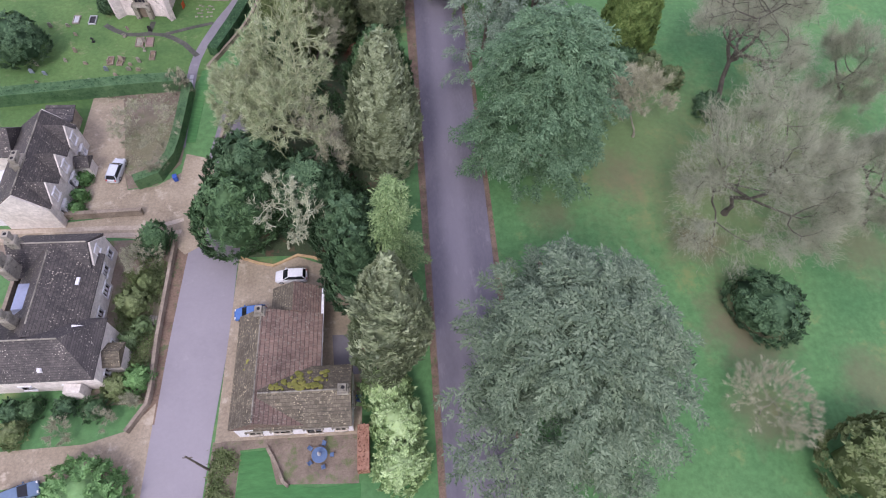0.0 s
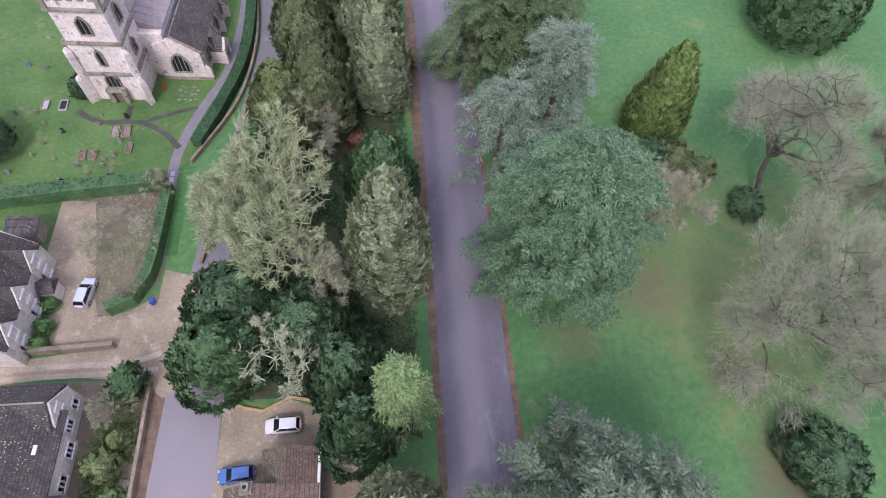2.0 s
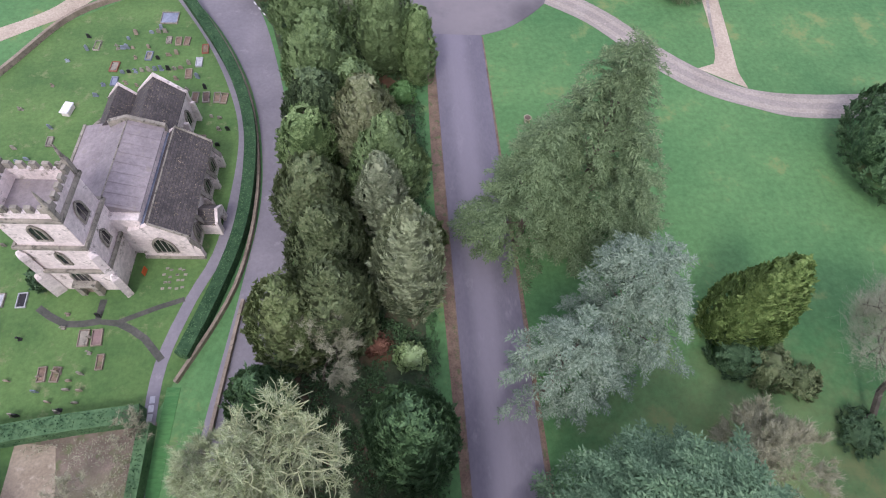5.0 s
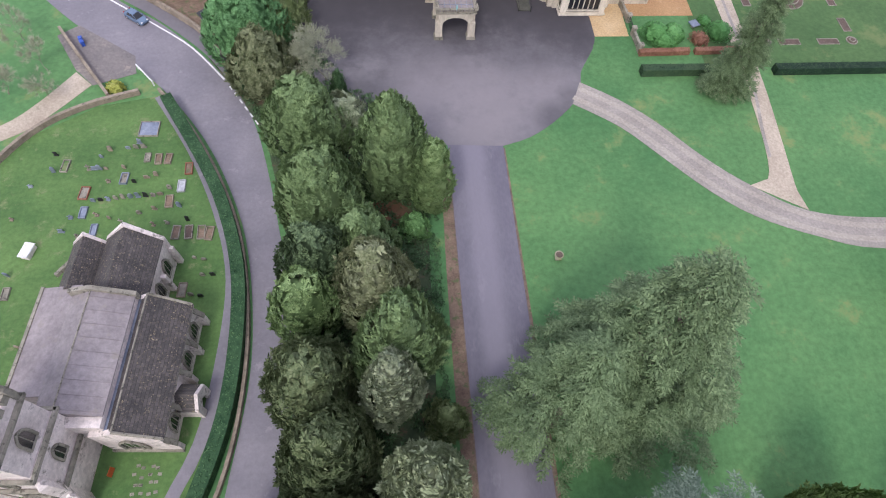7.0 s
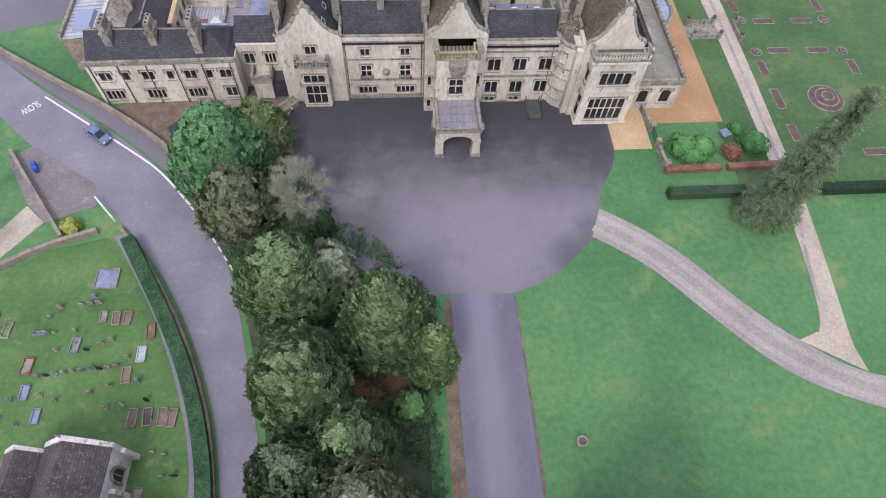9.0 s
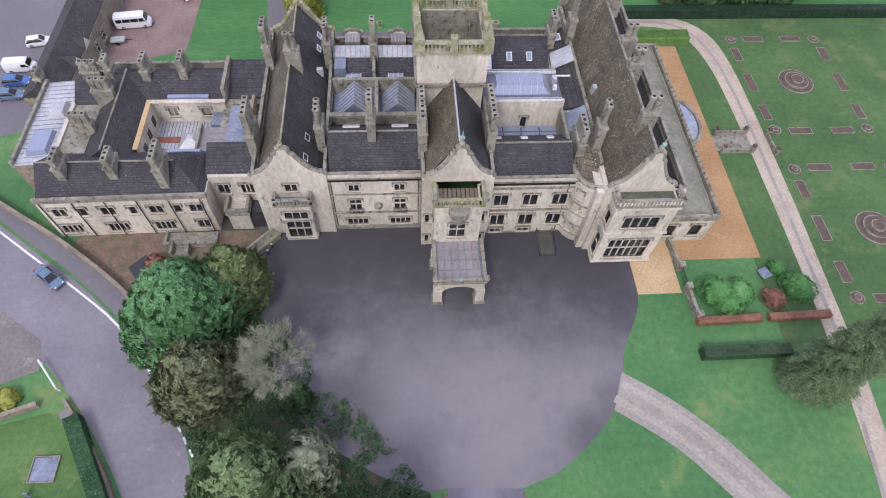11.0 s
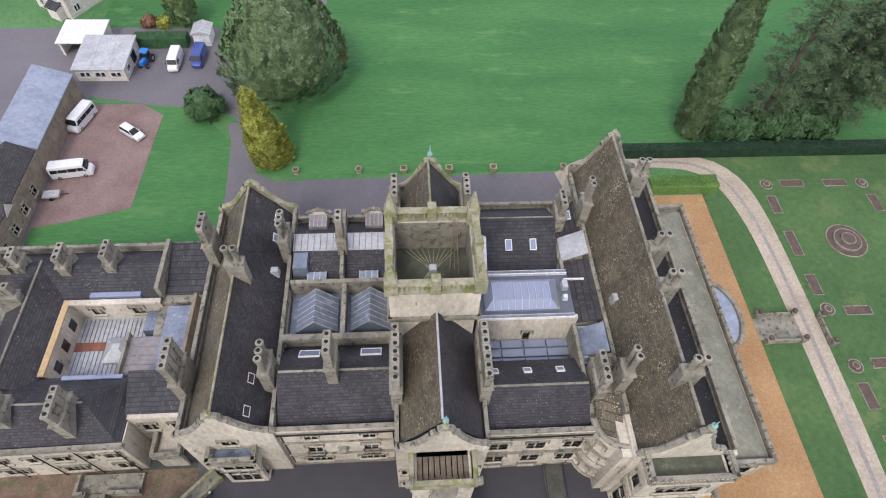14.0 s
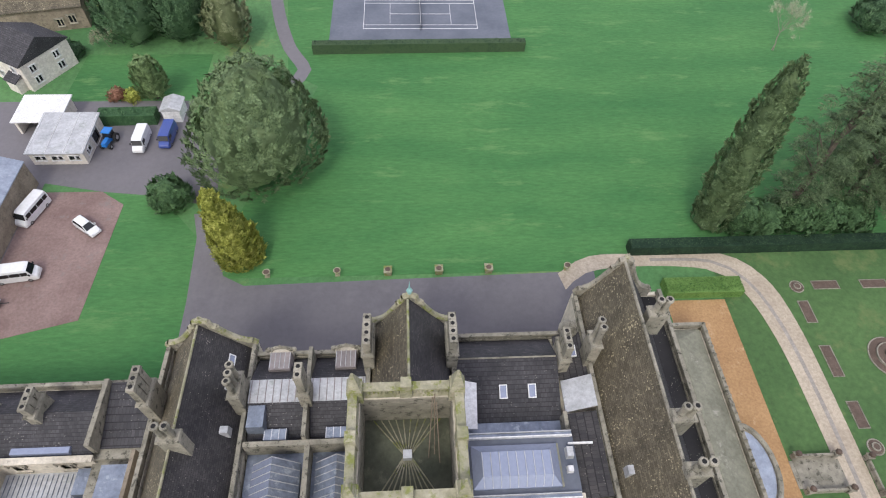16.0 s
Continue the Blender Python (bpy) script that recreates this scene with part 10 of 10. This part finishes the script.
# court below the service wing
steps = thing("court_steps", "old stone steps with parapets below the service wing", "steps", at=(0, 0, 0))
solid("landing", steps, (-32.6, -25.8, 171.6, 173.6, 0, 0.5), "weathered")
for k in range(3):
    solid("step", steps, (-31.4 + 0.0, -29.6, 170.2 + 0.45 * k, 170.65 + 0.45 * k, 0, 0.15 + 0.12 * k), "weathered")
parapet(steps, [(-32.6, 173.4), (-32.6, 171.5), (-31.6, 171.5), (-31.6, 170.0)], 0.3, 1.2, 0.3)
parapet(steps, [(-29.4, 170.0), (-29.4, 171.5), (-25.8, 171.5)], 0.3, 1.2, 0.3)
ramp_ob = thing("ramp_wall", "old stone ramp wall with rounded top beside the house corner", "wall", at=(-20.7, 169.7, 0), turn=46)
solid("ramp_body", ramp_ob, (0, 4.6, -0.75, 0.75, 0, 1.1), "weathered", 0.05)
solid("ramp_coping", ramp_ob, (-0.1, 4.7, -0.9, -0.45, 1.1, 1.35), "mossy", 0.06)
solid("ramp_coping", ramp_ob, (-0.1, 4.7, 0.45, 0.9, 1.1, 1.35), "mossy", 0.06)
for px, py in ((-18.5, 170.0), (-18.1, 171.0)):
    lamp_ob = thing("bollard", "small white-topped bollard beside the ramp", "bollard", "bollards beside the ramp", at=(px, py, 0.04))
    bm = bmesh.new()
    lathe(bm, 0, 0, [(0.1, 0), (0.1, 0.75)], 8)
    part("post", bm, "iron", lamp_ob)
    bm = bmesh.new()
    lathe(bm, 0, 0, [(0.1, 0.75), (0.16, 0.85), (0.12, 1.0)], 8)
    part("cap", bm, "white_paint", lamp_ob)
slab("dark_mat", [(-37.2, 168.4), (-35.2, 170.4), (-33.9, 168.0), (-35.6, 166.2)], 0.08, "dark_rubber", "", "dark grey rubber mat on the sandy court", "mat")
tree("round_bush", "round rust-red bush in the sandy court", -33.1, 168.2, 2.0, 1.5, "dome", "rust", 26, 0.2, category="shrub", low=0.05)

# boundary walls
band("churchyard_wall", [(-70, 120), (-63.5, 131), (-57.5, 141.5), (-51, 146.6), (-43.2, 149.6)], 0.55, 0, 0.95, "rubble", "low rubble stone churchyard wall", "wall")
band("roadside_wall", [(-29.8, 77.5), (-24.1, 90.0), (-22.5, 104.6), (-24.3, 119.7), (-28.2, 131), (-34, 141.7), (-40.3, 150)], 0.4, 0, 0.8, "rubble", "low brown retaining wall beside the road", "wall")
band("estate_wall", [(-70, 188.3), (-55.4, 178.2), (-46.0, 171.9), (-36.5, 164.2), (-31.0, 157.6)], 0.5, 0, 1.3, "rubble", "mossy rubble estate wall beside the road", "wall")
ribbon("pavement", [(-70, 188.1), (-55.4, 178.0), (-46.0, 171.7), (-36.5, 164.0), (-31.0, 157.4)], [(-68.0, 185.6), (-54.0, 174.8), (-43.9, 167.2), (-35.0, 159.0), (-30.0, 152.4)], 0.1, "court", "narrow dark pavement beside the road", "pavement")
band("lane_wall", [(-58.6, 164.2), (-53.5, 156.9), (-47.7, 148.8)], 0.45, 0, 1.0, "rubble", "low stone wall beside the lane", "wall")
band("garden_wall", [(-29.9, 44.3), (-29.9, 36.6), (-29.9, 30.4), (-29.7, 22.3), (-31.5, 19.2)], 0.4, 0, 1.0, "rubble", "low stone front garden wall", "wall")
band("track_wall", [(-53, 49.0), (-45, 48.9), (-35.0, 49.3)], 0.55, 0, 1.3, "rubble", "stone wall with rounded top beside the track", "wall")
band("verge_wall", [(-26.2, 60.5), (-24.9, 72), (-22.9, 88)], 0.4, 0, 0.7, "rubble", "low rubble wall beside the village road", "wall")
band("forecourt_kerb", [(-21.4, 41.8), (-18.8, 40.8), (-16.6, 40.3), (-13.5, 41.8), (-9.3, 40.2), (-6.0, 36.2), (-4.6, 30), (-4.5, 25)], 0.3, 0, 0.3, "yellow_gravel", "curved pale stone kerb of the gravel forecourt", "kerb", "structure")
band("churchyard_strip", [(-30.6, 62), (-30.4, 70), (-30.0, 77)], 1.6, 0, 0.045, "lawn", "narrow green verge beside the churchyard path", "lawn", "structure")
# churchyard path flags
for k in range(14):
    ob = solid("path_flag", None, (-0.3, 0.3, -0.42, 0.42, 0, 0.03), "pale_lead")
    ob.matrix_world = pose(-32.0 - 0.02 * k, 62.0 + k * 1.05, 0.05, 0, 0, RG.uniform(-4, 4))
    tagged(ob, "pale grey paving flag in the path", "paving", "flags of the churchyard path")

# barrier, bins, signs and small things
bar = thing("road_barrier", "white wooden barrier pole beside the churchyard gate", "barrier", at=(-44.5, 155.0, 0), turn=-50)
bm = bmesh.new()
limbs_mesh(bm, [((0, 0, 1.0), (5.0, 0, 1.0), 0.13, 0.11)], 8)
part("pole", bm, "white_paint", bar)
for px in (0.1, 4.8):
    solid("post", bar, (px - 0.1, px + 0.1, -0.1, 0.1, 0, 1.05), "white_paint", 0.02)
tree("yellow_shrub", "yellow-green rounded shrub at the lane corner", -46.9, 150.3, 1.5, 1.3, "dome", "gold", 20, 0.2, category="shrub", low=0.05)


def wheelie_bin(x, y, turn, color, label):
    ob = thing("wheelie_bin", label, "bin", "bins", at=(x, y, 0), turn=turn)
    bm = bmesh.new()
    block(bm, -0.26, 0.26, -0.3, 0.3, 0.08, 0.98, -0.04)
    part("body", bm, color, ob)
    solid("lid", ob, (-0.32, 0.32, -0.36, 0.38, 0.98, 1.06), color, 0.04)
    for sx in (-0.25, 0.25):
        bm = bmesh.new()
        limbs_mesh(bm, [((sx - 0.03, 0.26, 0.1), (sx + 0.03, 0.26, 0.1), 0.1, 0.1)], 10)
        part("wheel", bm, "iron", ob)


M["bin_blue"] = plain("blue_plastic", (0.03, 0.09, 0.42), 0.4)
M["parasol_blue"] = plain("blue_grey_canvas", (0.10, 0.16, 0.28), 0.8)
M["sign_orange"] = plain("orange_plastic", (0.55, 0.10, 0.03), 0.5)
wheelie_bin(-31.5, 55.0, 20, "bin_blue", "blue wheeled bin beside the hedge")
wheelie_bin(-54.2, 160.6, 30, "bin_blue", "blue wheeled bin beside the lane wall")
wheelie_bin(-54.6, 161.4, 20, "bin_blue", "blue wheeled bin beside the lane wall")
wheelie_bin(-5.2, 21.6, 0, "bin_blue", "blue wheeled bin beside the barn house")
sign = thing("notice_board", "small orange board leaning on the church wall", "sign", at=(-35.9, 92.6, 0), turn=80)
solid("board", sign, (-0.5, 0.5, -0.04, 0.04, 0.1, 1.2), "sign_orange", 0.01)
table = thing("garden_table", "round garden table with a closed blue parasol", "table", at=(-9.6, 15.4, 0))
bm = bmesh.new()
lathe(bm, 0, 0, [(0.85, 0.7), (0.9, 0.74), (0.85, 0.77)], 18)
part("tabletop", bm, "parasol_blue", table)
bm = bmesh.new()
lathe(bm, 0, 0, [(0.25, 0), (0.05, 0.1), (0.05, 0.7)], 8)
part("pedestal", bm, "iron", table)
bm = bmesh.new()
lathe(bm, 0, 0, [(0.04, 0.77), (0.22, 1.0), (0.16, 1.7), (0.03, 2.1)], 8)
part("parasol", bm, "pale_lead", table)
for k in range(5):
    a = 2 * math.pi * k / 5
    ch = thing("garden_chair", "dark blue-grey metal garden chair on the patio", "chair", "chairs round the patio table", at=(-9.6 + 1.35 * math.cos(a), 15.4 + 1.35 * math.sin(a), 0), turn=math.degrees(a) - 90)
    solid("seat", ch, (-0.23, 0.23, -0.23, 0.23, 0.4, 0.45), "parasol_blue", 0.02)
    solid("backrest", ch, (-0.23, 0.23, 0.2, 0.25, 0.45, 0.9), "parasol_blue", 0.01)
    for lx in (-0.2, 0.2):
        for ly in (-0.2, 0.2):
            solid("leg", ch, (lx - 0.02, lx + 0.02, ly - 0.02, ly + 0.02, 0, 0.4), "iron")
pole = thing("telegraph_pole", "dark wooden telegraph pole at the roadside", "pole", at=(-21.9, 14.6, 0))
bm = bmesh.new()
lathe(bm, 0, 0, [(0.14, 0), (0.12, 4), (0.09, 8.0)], 8)
part("shaft", bm, "bark", pole)
bm = bmesh.new()
limbs_mesh(bm, [((-0.5, 0, 7.4), (0.5, 0, 7.4), 0.05, 0.05)], 5)
part("crossarm", bm, "bark", pole)
band("patio_wall", [(-15.6, 16.6), (-14.4, 14.6), (-13.6, 12.8), (-13.0, 12.3)], 0.35, 0, 0.5, "rubble", "low curved stone edging of the patio", "wall")
fire = thing("garden_steps", "short flight of stone steps through the garden wall", "steps", at=(-30.2, 33.0, 0))
for k in range(4):
    solid("step", fire, (-1.2 + 0.3 * k, -0.9 + 0.3 * k, -0.6, 0.6, 0, 0.5 - 0.11 * k), "weathered")
# tennis court
court = slab("tennis_court", [(-8.0, 276.2), (29.0, 276.2), (29.0, 296), (-8.0, 296)], 0.05, "court_paint", label="blue-grey tennis court with white lines", category="court")
for x0, x1, y0, y1 in ((-1.3, 22.5, 280.6, 280.7), (-1.3, 22.5, 291.5, 291.6), (-1.3, -1.2, 280.7, 291.5), (22.4, 22.5, 280.7, 291.5), (-1.3, 22.5, 282.0, 282.07), (-1.3, 22.5, 290.2, 290.27), (4.2, 4.27, 282.07, 290.2), (17.0, 17.07, 282.07, 290.2), (4.27, 17.0, 286.1, 286.17)):
    bm = bmesh.new()
    block(bm, x0, x1, y0 - 0.03, y1 + 0.03, 0.05, 0.058)
    part("court_line", bm, "white_paint", court)
net = thing("tennis_net", "dark tennis net with a white band across the court", "net", at=(10.6, 286.1, 0.05))
solid("mesh", net, (-0.01, 0.01, -6.0, 6.0, 0.05, 0.92), "iron")
solid("band", net, (-0.03, 0.03, -6.0, 6.0, 0.92, 0.98), "white_paint")
for py in (-6.1, 6.1):
    bm = bmesh.new()
    lathe(bm, 0, py, [(0.05, 0), (0.05, 1.07)], 8)
    part("post", bm, "iron", net)
